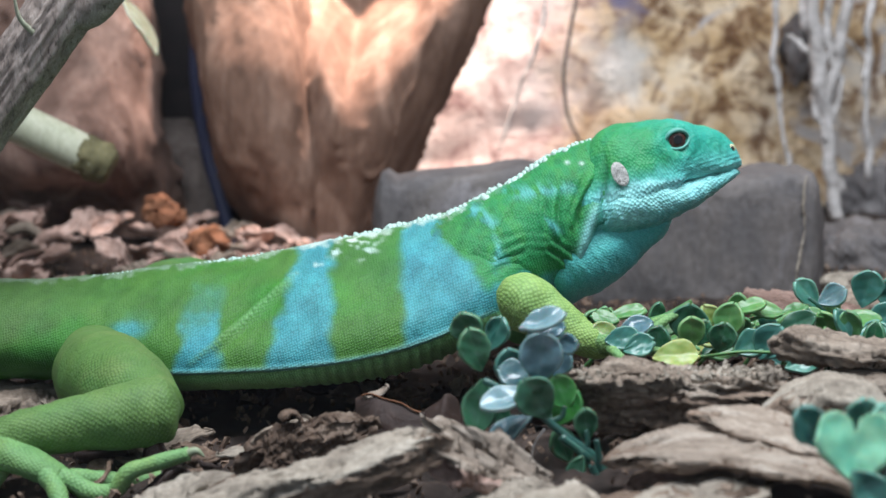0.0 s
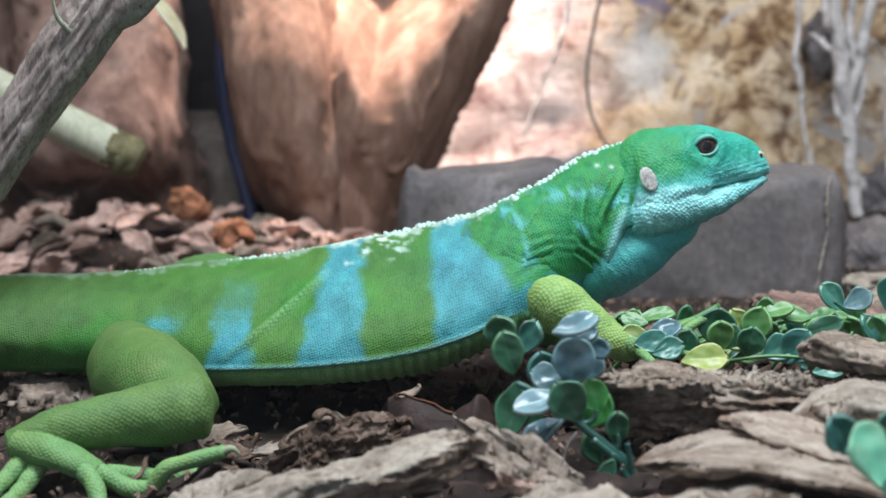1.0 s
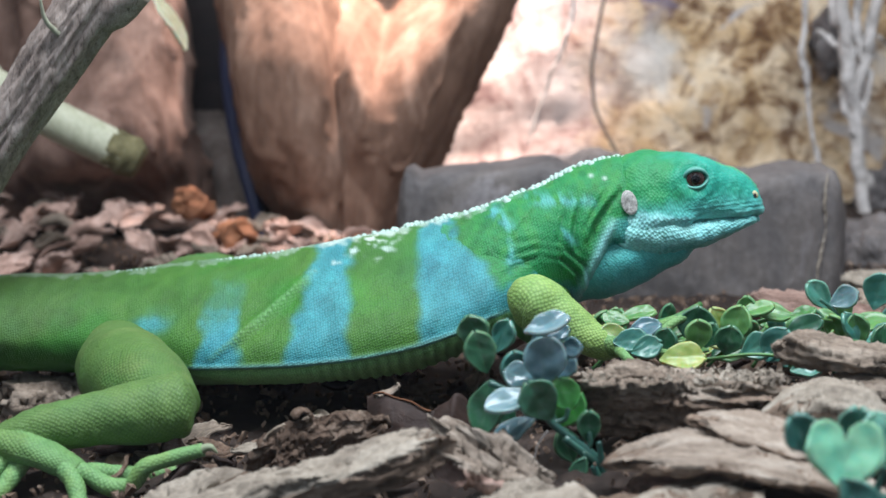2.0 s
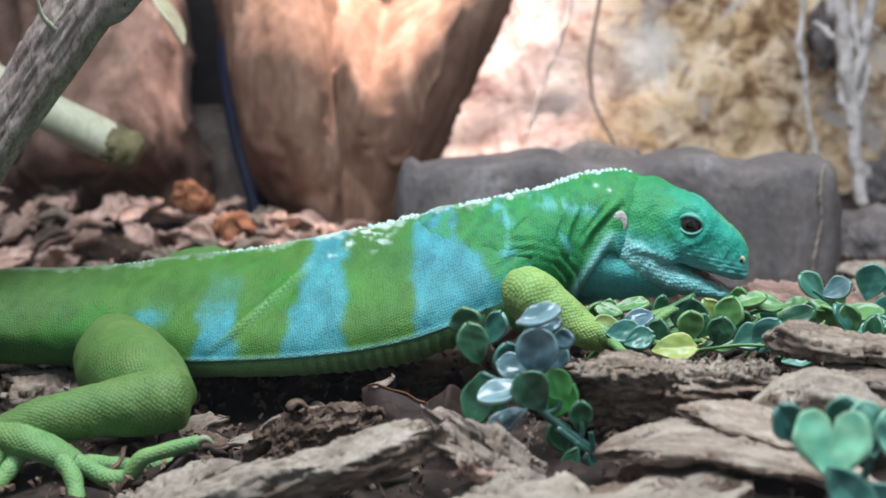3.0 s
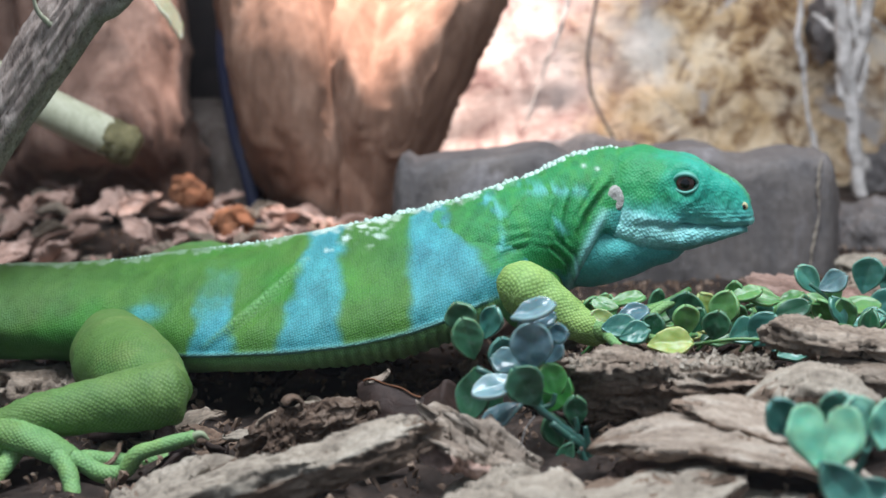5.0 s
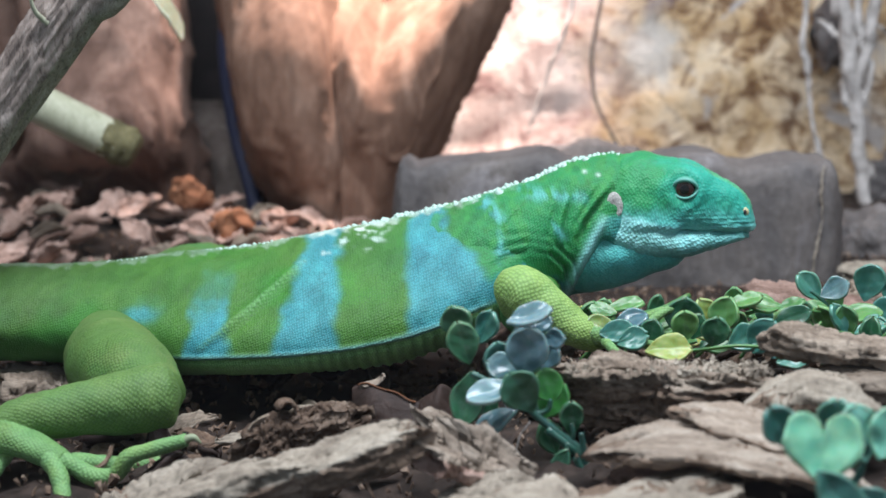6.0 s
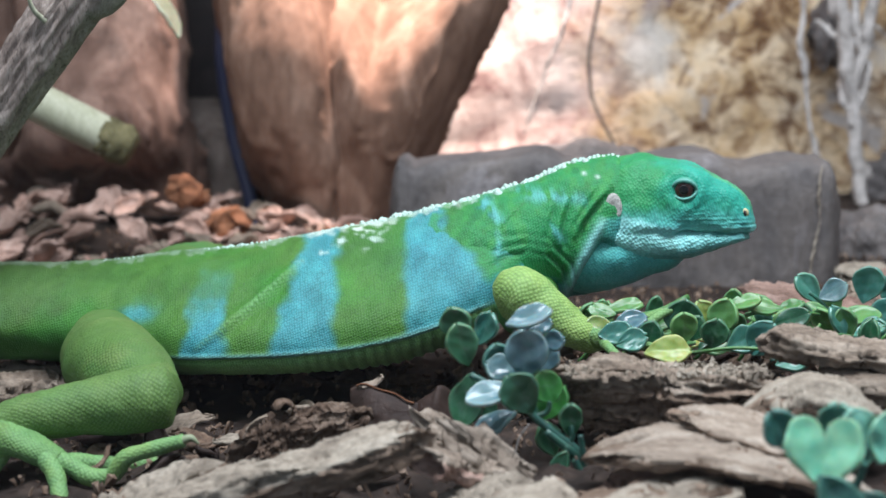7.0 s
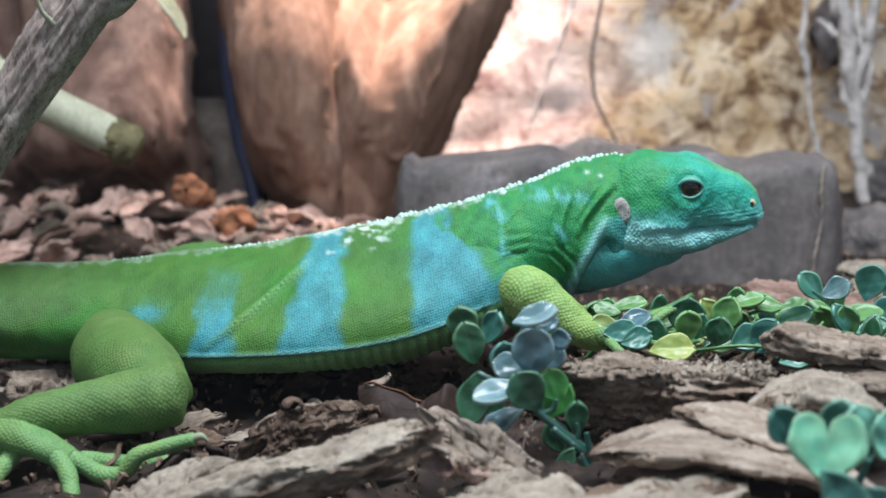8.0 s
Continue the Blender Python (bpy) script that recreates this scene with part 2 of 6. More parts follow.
def leaf_material(name, colour, edge, rough, blue=0.0):
    m, n, l, b = material(name, rough + 0.08, 0.5)
    v = stretched(n, l, (1, 1, 1))
    f = noise_node(n, l, v, 170, 5, 0.6)
    c = ramp(n, l, f, ((0.3, colour), (0.72, edge)))
    rim = n.new("ShaderNodeVertexColor")
    rim.layer_name = "pattern"
    # the rim's see-through glow is mixed in as a paler colour
    c = mixed(n, l, rim.outputs["Color"], c, mixed(n, l, 0.18, edge, (0.45, 0.75, 0.55)))
    dust = ramp(n, l, noise_node(n, l, v, 420, 5, 0.7, 0.5), ((0.55, (0, 0, 0)), (0.78, (0.22, 0.22, 0.22))))
    c = mixed(n, l, dust, c, (0.34, 0.44, 0.44))
    info = n.new("ShaderNodeObjectInfo")
    tone = ramp(n, l, info.outputs["Random"], ((0.0, (0.6, 0.7, 0.75)), (1.0, (1.15, 1.1, 1.0))))
    c = mixed(n, l, 0.9, c, tone, "MULTIPLY")
    l.new(c, b.inputs["Base Color"])
    b.inputs["Coat Weight"].default_value, b.inputs["Coat Roughness"].default_value = 0.35, 0.25
    b.inputs["Transmission Weight"].default_value = 0.12
    b.inputs["Subsurface Weight"].default_value, b.inputs["Subsurface Scale"].default_value = 0.25, 0.002
    bumped(n, l, b, noise_node(n, l, v, 500, 3), 0.25, 0.0004)
    return m


LEAF = leaf_material("plastic_leaf", (0.012, 0.085, 0.04), (0.03, 0.17, 0.07), 0.28)
LEAF_BRIGHT = leaf_material("bright_plastic_leaf", (0.02, 0.20, 0.03), (0.06, 0.36, 0.05), 0.3)
LEAF_MID = leaf_material("green_plastic_leaf", (0.05, 0.19, 0.05), (0.13, 0.33, 0.09), 0.35)
LEAF_TEAL = leaf_material("teal_plastic_leaf", (0.03, 0.16, 0.13), (0.09, 0.30, 0.24), 0.22)
LEAF_DUSTY = leaf_material("dusty_plastic_leaf", (0.055, 0.135, 0.155), (0.19, 0.32, 0.37), 0.10)
LEAF_YELLOW = leaf_material("yellow_green_plastic_leaf", (0.18, 0.30, 0.05), (0.42, 0.48, 0.12), 0.35)
STEM = leaf_material("plastic_stem", (0.02, 0.10, 0.075), (0.06, 0.20, 0.15), 0.3)
LEAF_MINT = leaf_material("mint_plastic_leaf", (0.10, 0.42, 0.32), (0.30, 0.64, 0.44), 0.4)
LEAF_HEART = leaf_material("heart_plastic_leaf", (0.12, 0.56, 0.36), (0.40, 0.80, 0.48), 0.45)
LEAF_FROST = leaf_material("frosted_plastic_leaf", (0.09, 0.21, 0.24), (0.30, 0.45, 0.50), 0.12)
LEAF_PALE = leaf_material("pale_leaf", (0.46, 0.43, 0.22), (0.84, 0.80, 0.60), 0.45)


# ---- mesh tools ----
def mesh_of(name, verts, faces, mats, uv=None, colour=None, smooth=True, slots=None):
    me = bpy.data.meshes.new(name)
    me.from_pydata([tuple(v) for v in verts], [], faces)
    for mt in mats if isinstance(mats, (list, tuple)) else [mats]:
        me.materials.append(mt)
    if slots is not None:
        me.polygons.foreach_set("material_index", slots)
    if smooth:
        me.polygons.foreach_set("use_smooth", [True] * len(me.polygons))
    loops = np.zeros(len(me.loops), dtype=np.int32)
    me.loops.foreach_get("vertex_index", loops)
    if uv is not None:
        layer = me.uv_layers.new(name="UVMap")
        layer.data.foreach_set("uv", np.asarray(uv, dtype=np.float32)[loops].ravel())
    if colour is not None:
        a = me.color_attributes.new("pattern", "FLOAT_COLOR", "POINT")
        a.data.foreach_set("color", np.c_[colour, np.ones(len(colour))].astype(np.float32).ravel())
    me.validate()
    me.update()
    return me


def thing(name, label, category, at=(0, 0, 0), group="", kind="", mesh=None):
    ob = new(name, mesh)
    ob.matrix_world = at if isinstance(at, Matrix) else Matrix.Translation(at)
    return tagged(ob, label, category, group, kind)


def piece(name, mesh, parent, at=(0, 0, 0), label=""):
    """One mesh object under a thing or a part, at a place in its parent's space."""
    ob = new(name, mesh)
    ob.parent = parent
    ob.matrix_basis = at if isinstance(at, Matrix) else Matrix.Translation(at)
    return tagged(ob, label)


def waves(p, size, seed, octaves=3):
    """Smooth wavy noise in -1..1 for an array of points; size is the wavelength in metres."""
    rng = np.random.RandomState(seed)
    out, amp, total = np.zeros(len(p)), 1.0, 0.0
    for o in range(octaves):
        k = rng.normal(size=(7, 3)) * 4.2 / (size / 2 ** o)
        ph = rng.uniform(0, 6.283, 7)
        out += amp * np.sin(p @ k.T + ph).mean(axis=1) * 2.2
        total += amp
        amp *= 0.5
    return np.clip(out / total, -1, 1)


def spline(keys, values, at):
    """A smooth monotone-ish curve through the values (cubic Hermite)."""
    keys, values, at = np.asarray(keys, float), np.asarray(values, float), np.asarray(at, float)
    slope = np.gradient(values, keys)
    i = np.clip(np.searchsorted(keys, at) - 1, 0, len(keys) - 2)
    h = keys[i + 1] - keys[i]
    t = np.clip((at - keys[i]) / h, 0, 1)
    a, b = values[i], values[i + 1]
    return (2 * t**3 - 3 * t**2 + 1) * a + (t**3 - 2 * t**2 + t) * h * slope[i] + (-2 * t**3 + 3 * t**2) * b + (t**3 - t**2) * h * slope[i + 1]


def ring_faces(nu, nv):
    faces = []
    for i in range(nu - 1):
        for j in range(nv):
            k = (j + 1) % nv
            faces.append((i * nv + j, (i + 1) * nv + j, (i + 1) * nv + k, i * nv + k))
    faces.append(tuple(range(nv)))
    faces.append(tuple((nu - 1) * nv + j for j in reversed(range(nv))))
    return faces


def normals_of(p, nu, nv):
    g = p.reshape(nu, nv, 3)
    du = np.gradient(g, axis=0)
    dv = np.roll(g, -1, 1) - np.roll(g, 1, 1)
    n = np.cross(dv, du)
    n /= np.linalg.norm(n, axis=2, keepdims=True) + 1e-12
    return n.reshape(-1, 3)


def loft(rows, nu, nv, round_x=0.0, top_pinch=0.0):
    """A closed body along x. rows: x, middle y, top z, bottom z, half width, squareness (1 round, <1 boxy).
    Returns points (nu*nv), uv in metres, and the height 0..1 on each ring."""
    rows = np.array(rows, float)
    s = np.linspace(0, 1, nu)
    if round_x:
        s = 0.5 - 0.5 * np.cos(np.pi * s) * (1 - round_x) - (0.5 - s) * round_x if round_x < 1 else s
    x = rows[0, 0] + (rows[-1, 0] - rows[0, 0]) * s
    yc, zt, zb, w, e = (spline(rows[:, 0], rows[:, k], x) for k in range(1, 6))
    a = np.linspace(0, 2 * np.pi, nv, endpoint=False) + np.pi / 2
    c, sn = np.cos(a), np.sin(a)
    pw = lambda q, ex: np.sign(q) * np.abs(q) ** ex  # noqa: E731
    E = e[:, None]
    Y = pw(c[None], E) * w[:, None]
    S = pw(sn[None], E)
    Y = Y * (1 - top_pinch * np.clip(S, 0, 1) ** 1.5)
    Z = (zt + zb)[:, None] / 2 + (zt - zb)[:, None] / 2 * S
    p = np.stack([np.repeat(x[:, None], nv, 1), yc[:, None] + Y, Z], 2).reshape(-1, 3)
    girth = (np.pi * (w + (zt - zb) / 2))[:, None]
    uv = np.stack([np.repeat(x[:, None], nv, 1), (np.arange(nv) / nv)[None] * girth], 2).reshape(-1, 2)
    return p, uv, ((S + 1) / 2).reshape(-1)


def tube(points, radii, nu, nv, flat=1.0, up=(0, 0, 1)):
    """A limb, stem or branch along a smooth path; flat squeezes it along up."""
    pts = np.array(points, float)
    d = np.r_[0, np.cumsum(np.linalg.norm(np.diff(pts, axis=0), axis=1))]
    s = np.linspace(0, d[-1], nu)
    c = np.stack([spline(d, pts[:, k], s) for k in range(3)], 1)
    r = np.clip(spline(d, radii, s), 1e-5, None)
    t = np.gradient(c, axis=0)
    t /= np.linalg.norm(t, axis=1, keepdims=True)
    side = np.cross(t, np.array(up, float))
    side /= np.linalg.norm(side, axis=1, keepdims=True) + 1e-9
    top = np.cross(side, t)
    a = np.linspace(0, 2 * np.pi, nv, endpoint=False)
    p = c[:, None] + r[:, None, None] * (np.cos(a)[None, :, None] * side[:, None] + flat * np.sin(a)[None, :, None] * top[:, None])
    uv = np.stack([np.repeat(s[:, None], nv, 1), (a / 6.2832)[None] * 6.2832 * r.mean() + 0 * s[:, None]], 2)
    return p.reshape(-1, 3), uv.reshape(-1, 2)


def smoothstep(a, b, v):
    t = np.clip((np.asarray(v, float) - a) / (b - a), 0, 1)
    return t * t * (3 - 2 * t)


def ball(radius, centre, nu=20, nv=28, squash=(1, 1, 1)):
    th = np.linspace(0.02, np.pi - 0.02, nu)
    a = np.linspace(0, 2 * np.pi, nv, endpoint=False)
    p = np.stack([np.cos(th)[:, None] + 0 * a, np.sin(th)[:, None] * np.cos(a), np.sin(th)[:, None] * np.sin(a)], 2).reshape(-1, 3)
    return p * np.array(squash) * radius + np.array(centre)


def joined(meshes):
    """Vertices and faces of several pieces as one."""
    V, F, n = [], [], 0
    for p, f in meshes:
        V.append(np.asarray(p))
        F += [tuple(i + n for i in q) for q in f]
        n += len(p)
    return np.concatenate(V), F


# ---- the setting: floor, painted rock wall, sides and hood ----
def ground_z(x, y):
    x, y = np.asarray(x, float), np.asarray(y, float)
    z = 0.019 * smoothstep(-0.012, 0.03, x) * smoothstep(0.47, 0.38, y)
    z = z + 0.009 * smoothstep(0.40, 0.33, y) * smoothstep(-0.012, 0.03, -x + 0.018)
    z = z + 0.006 * smoothstep(0.54, 0.62, y) * smoothstep(-0.02, -0.10, x)
    z = z + 0.007 * smoothstep(0.55, 0.63, y) * smoothstep(-0.12, -0.19, x)
    z = z - 0.012 * smoothstep(0.27, 0.20, y)
    return z


def build_floor():
    nx, ny = 260, 220
    gx = np.sign(np.linspace(-1, 1, nx)) * np.abs(np.linspace(-1, 1, nx)) ** 1.6 * 0.62
    gy = np.linspace(0.185, 0.90, ny)
    X, Y = np.meshgrid(gx, gy)
    p = np.stack([X.ravel(), Y.ravel(), ground_z(X, Y).ravel()], 1)
    p[:, 2] += 0.0022 * waves(p, 0.03, 3, 4) + 0.0012 * waves(p, 0.007, 4, 3)
    faces = [(j * nx + i, j * nx + i + 1, (j + 1) * nx + i + 1, (j + 1) * nx + i) for j in range(ny - 1) for i in range(nx - 1)]
    thing("ground", "dark damp soil floor of a terrarium", "ground", kind="structure", mesh=mesh_of("ground", p, faces, SOIL))


def build_wall():
    nx, nz = 240, 130
    X, Z = np.meshgrid(np.linspace(-0.62, 0.62, nx), np.linspace(-0.03, 0.66, nz))
    p = np.stack([X.ravel(), 0 * X.ravel() + 0.80, Z.ravel()], 1)
    p[:, 1] -= 0.004 * waves(p * np.array([1, 0, 1]), 0.12, 8, 2) + 0.0022 * waves(p, 0.03, 9, 4) - 0.05 * smoothstep(-0.06, -0.14, X.ravel())
    front = [(j * nx + i, j * nx + i + 1, (j + 1) * nx + i + 1, (j + 1) * nx + i) for j in range(nz - 1) for i in range(nx - 1)]
    back = p.copy()
    back[:, 1] = 0.90
    v, f = joined([(p, front), (back, [q[::-1] for q in front])])
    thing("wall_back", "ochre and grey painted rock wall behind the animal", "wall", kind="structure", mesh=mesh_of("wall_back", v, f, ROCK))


def slab_box(name, lo, hi, mat, label, category, kind="structure"):
    (x0, y0, z0), (x1, y1, z1) = lo, hi
    v = [(x, y, z) for x in (x0, x1) for y in (y0, y1) for z in (z0, z1)]
    f = [(0, 1, 3, 2), (4, 6, 7, 5), (0, 4, 5, 1), (2, 3, 7, 6), (0, 2, 6, 4), (1, 5, 7, 3)]
    return thing(name, label, category, kind=kind, mesh=mesh_of(name, v, f, mat, smooth=False))


TANK_WOOD = earthy("tank_panel", ((0.3, (0.10, 0.075, 0.055)), (0.7, (0.22, 0.17, 0.13))), size=30, fine=300, vary=0.0)
build_floor()
build_wall()
slab_box("wall_left", (-0.65, 0.19, -0.05), (-0.62, 0.90, 0.68), TANK_WOOD, "brown side panel of the terrarium", "wall")
slab_box("wall_right", (0.62, 0.19, -0.05), (0.65, 0.90, 0.68), TANK_WOOD, "brown side panel of the terrarium", "wall")
slab_box("ceiling", (-0.65, 0.19, 0.68), (0.65, 0.90, 0.70), TANK_WOOD, "dark hood over the terrarium", "ceiling")
slab_box("tank_base", (-0.65, 0.17, -0.09), (0.65, 0.92, -0.05), TANK_WOOD, "wooden base panel under the terrarium floor", "base")


def glass_front():
    """The tank's front pane: a clear sheet with a faint reflection of the room."""
    m = clear_gloss("clear_glass", 0.008, 0.03)
    slab_box("window_front", (-0.62, 0.190, -0.05), (0.62, 0.194, 0.68), m, "clear glass front pane of the terrarium", "glass")


glass_front()


# ---- bark, stones and wood ----
def chunk(length, width, thick, seed, curl=0.0, square=0.45, rough=1.0, nu=64, nv=40, ragged=0.25, arch=0.0, strata=1.0):
    """A ragged piece of bark or stone along x: layered, fissured along its length, with broken ends."""
    rng = np.random.RandomState(seed)
    s = np.linspace(-1, 1, nu)
    pw = lambda q, e: np.sign(q) * np.abs(q) ** e  # noqa: E731
    end = np.clip(1 - np.abs(s) ** 9, 0.0, 1) ** 0.55
    wig = 1 + 0.18 * np.sin(s * 3.1 + rng.uniform(0, 6)) + 0.10 * np.sin(s * 8.3 + rng.uniform(0, 6))
    hig = 1 + 0.22 * np.sin(s * 2.3 + rng.uniform(0, 6)) + 0.10 * np.sin(s * 7.1 + rng.uniform(0, 6))
    fine = np.linspace(0, 2 * np.pi, 4001)
    cc, ss = pw(np.cos(fine), square), pw(np.sin(fine), square)
    run = np.r_[0, np.cumsum(np.hypot(np.diff(cc) * width, np.diff(ss) * max(thick, width * 0.35)))]
    a = np.interp(np.linspace(0, run[-1], nv, endpoint=False), run, fine)
    C, Sn = pw(np.cos(a), square), pw(np.sin(a), square)
    Y = (end * wig)[:, None] * C[None] * width / 2
    Z = (end * hig)[:, None] * Sn[None] * thick / 2
    X = s[:, None] * length / 2 + 0 * Y
    X = X + ragged * width * 0.5 * np.sin(C[None] * 4.0 + rng.uniform(0, 6)) * np.abs(s[:, None]) ** 4 + ragged * 0.3 * width * np.sin(C[None] * 11 + Sn[None] * 3 + rng.uniform(0, 6)) * np.abs(s[:, None]) ** 6
    p = np.stack([X, Y, Z], 2).reshape(-1, 3)
    n = normals_of(p, nu, nv)
    q = p * np.array([0.16, 1, 1])
    k = min(width, 4 * thick)
    g = min(thick, 0.009)
    d = 0.10 * g * waves(q, k * 0.7, seed + 1, 3) + 0.10 * g * waves(q, k * 0.2, seed + 2, 4)
    d -= 0.20 * g * smoothstep(0.12, 0.0, np.abs(waves(q * np.array([0.5, 1, 1]), k * 0.35, seed + 3, 3)))
    d -= 0.05 * g * smoothstep(0.10, 0.0, np.abs(waves(p, k * 0.6, seed + 6, 2)))
    rows = np.sin(p[:, 2] / g * 14 + 2.2 * waves(q, k * 0.6, seed + 4, 2))
    d += (0.05 * strata if square < 0.6 else 0.0) * g * np.tanh(3 * rows) * smoothstep(0.35, 0.7, np.abs(n[:, 1]) + np.abs(n[:, 0]))
    d += 0.035 * g * waves(q, 0.0022, seed + 5, 3) + 0.02 * g * waves(p, 0.0012, seed + 7, 2)
    p = p + n * (d * rough)[:, None]
    p[:, 2] += curl * (p[:, 1] / (width / 2)) ** 2 * width * 0.5 - arch * (p[:, 0] / (length / 2)) ** 2 * length * 0.5
    return p, ring_faces(nu, nv)


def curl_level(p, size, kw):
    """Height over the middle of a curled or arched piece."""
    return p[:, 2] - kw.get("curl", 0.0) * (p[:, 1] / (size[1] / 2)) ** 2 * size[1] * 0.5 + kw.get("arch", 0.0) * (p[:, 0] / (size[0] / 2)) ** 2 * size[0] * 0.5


def bark_piece(name, label, mat, at, turn, size, seed, group="bark pieces on the floor", side=None, **kw):
    p, f = chunk(*size, seed, **kw)
    if not side:
        return thing(name, label, "bark", pose(*at, *turn), group, mesh=mesh_of(name, p, f, mat))
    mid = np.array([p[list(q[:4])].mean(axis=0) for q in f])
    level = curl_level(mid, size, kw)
    # sides browner than the top: broken bark, with less overhead light painted in
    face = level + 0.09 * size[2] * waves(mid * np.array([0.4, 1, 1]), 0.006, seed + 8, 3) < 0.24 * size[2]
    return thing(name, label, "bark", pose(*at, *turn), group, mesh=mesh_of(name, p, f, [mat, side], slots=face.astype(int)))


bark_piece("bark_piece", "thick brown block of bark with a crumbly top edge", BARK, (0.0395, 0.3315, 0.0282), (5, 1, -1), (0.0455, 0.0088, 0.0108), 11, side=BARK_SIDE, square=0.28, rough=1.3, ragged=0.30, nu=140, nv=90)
bark_piece("bark_piece", "fissured grey-brown strip of bark beside plastic leaves", BARK, (0.0840, 0.341, 0.0336), (3, 7, -3), (0.046, 0.012, 0.0055), 23, square=0.4, rough=1.6, nu=100, nv=60)
bark_piece("bark_piece", "fissured lower strip of bark beside plastic leaves", BARK, (0.0890, 0.333, 0.0285), (3, 4, -6), (0.036, 0.012, 0.0045), 25, square=0.4, rough=1.6, nu=80, nv=50)
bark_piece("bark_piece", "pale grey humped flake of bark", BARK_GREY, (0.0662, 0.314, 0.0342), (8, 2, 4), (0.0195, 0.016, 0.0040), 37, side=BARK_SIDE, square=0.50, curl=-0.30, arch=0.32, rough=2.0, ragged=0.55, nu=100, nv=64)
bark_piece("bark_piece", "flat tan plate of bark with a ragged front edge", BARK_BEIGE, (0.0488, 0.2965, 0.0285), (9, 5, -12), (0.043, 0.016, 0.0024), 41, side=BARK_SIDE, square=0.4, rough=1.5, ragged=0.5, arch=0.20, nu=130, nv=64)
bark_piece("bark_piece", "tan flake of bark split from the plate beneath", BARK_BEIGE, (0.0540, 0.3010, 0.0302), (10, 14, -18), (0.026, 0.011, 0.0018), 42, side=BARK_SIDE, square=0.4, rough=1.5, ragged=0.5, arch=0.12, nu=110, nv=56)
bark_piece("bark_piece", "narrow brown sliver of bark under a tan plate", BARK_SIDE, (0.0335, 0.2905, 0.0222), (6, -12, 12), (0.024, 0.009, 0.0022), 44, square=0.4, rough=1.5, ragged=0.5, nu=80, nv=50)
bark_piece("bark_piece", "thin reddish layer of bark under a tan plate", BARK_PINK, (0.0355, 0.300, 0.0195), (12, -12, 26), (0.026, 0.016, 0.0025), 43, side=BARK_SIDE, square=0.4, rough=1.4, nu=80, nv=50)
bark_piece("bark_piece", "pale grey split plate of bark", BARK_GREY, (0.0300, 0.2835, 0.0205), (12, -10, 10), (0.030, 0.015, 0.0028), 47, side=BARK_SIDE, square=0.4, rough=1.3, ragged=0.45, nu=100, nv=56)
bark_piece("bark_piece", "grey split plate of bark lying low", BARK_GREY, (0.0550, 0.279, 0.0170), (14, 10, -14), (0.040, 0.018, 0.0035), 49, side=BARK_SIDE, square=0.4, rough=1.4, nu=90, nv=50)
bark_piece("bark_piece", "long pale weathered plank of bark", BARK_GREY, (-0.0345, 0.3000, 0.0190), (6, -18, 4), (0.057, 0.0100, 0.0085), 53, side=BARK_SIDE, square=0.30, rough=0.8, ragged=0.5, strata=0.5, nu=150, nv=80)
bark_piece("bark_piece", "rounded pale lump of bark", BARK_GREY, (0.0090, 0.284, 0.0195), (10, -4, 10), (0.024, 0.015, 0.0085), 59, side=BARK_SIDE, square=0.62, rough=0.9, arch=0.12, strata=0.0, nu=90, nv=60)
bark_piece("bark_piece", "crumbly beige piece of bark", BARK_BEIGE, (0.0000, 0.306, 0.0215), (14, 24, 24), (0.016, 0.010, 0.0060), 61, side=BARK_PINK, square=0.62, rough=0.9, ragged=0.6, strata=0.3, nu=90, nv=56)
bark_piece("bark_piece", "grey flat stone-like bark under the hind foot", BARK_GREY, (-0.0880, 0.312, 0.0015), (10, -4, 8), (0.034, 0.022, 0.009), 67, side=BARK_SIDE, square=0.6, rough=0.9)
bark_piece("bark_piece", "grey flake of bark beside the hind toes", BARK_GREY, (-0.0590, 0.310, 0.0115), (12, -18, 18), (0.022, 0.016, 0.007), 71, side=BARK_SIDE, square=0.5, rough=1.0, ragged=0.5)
bark_piece("bark_piece", "pinkish piece of bark behind plastic leaves", BARK_PINK, (0.0350, 0.430, 0.0160), (10, 5, -8), (0.022, 0.016, 0.007), 73, square=0.5, rough=1.3)
bark_piece("bark_piece", "tan strip of bark against the slate", BARK_PINK, (0.0870, 0.450, 0.0200), (8, 4, -12), (0.034, 0.014, 0.006), 79, square=0.5, rough=1.3)
bark_piece("bark_piece", "small tan piece of bark among plastic leaves", BARK_PINK, (0.0810, 0.395, 0.0225), (8, -6, 10), (0.014, 0.010, 0.005), 83, square=0.5, rough=1.3)
bark_piece("bark_piece", "brown piece of bark beside the slate", BARK, (0.1220, 0.470, 0.0160), (4, 3, -18), (0.040, 0.020, 0.008), 89, square=0.5, rough=1.3)
bark_piece("bark_piece", "brown crumbly bark behind the thigh", BARK, (-0.1150, 0.420, 0.0030), (4, 3, 8), (0.034, 0.020, 0.010), 97, square=0.6, rough=1.6)


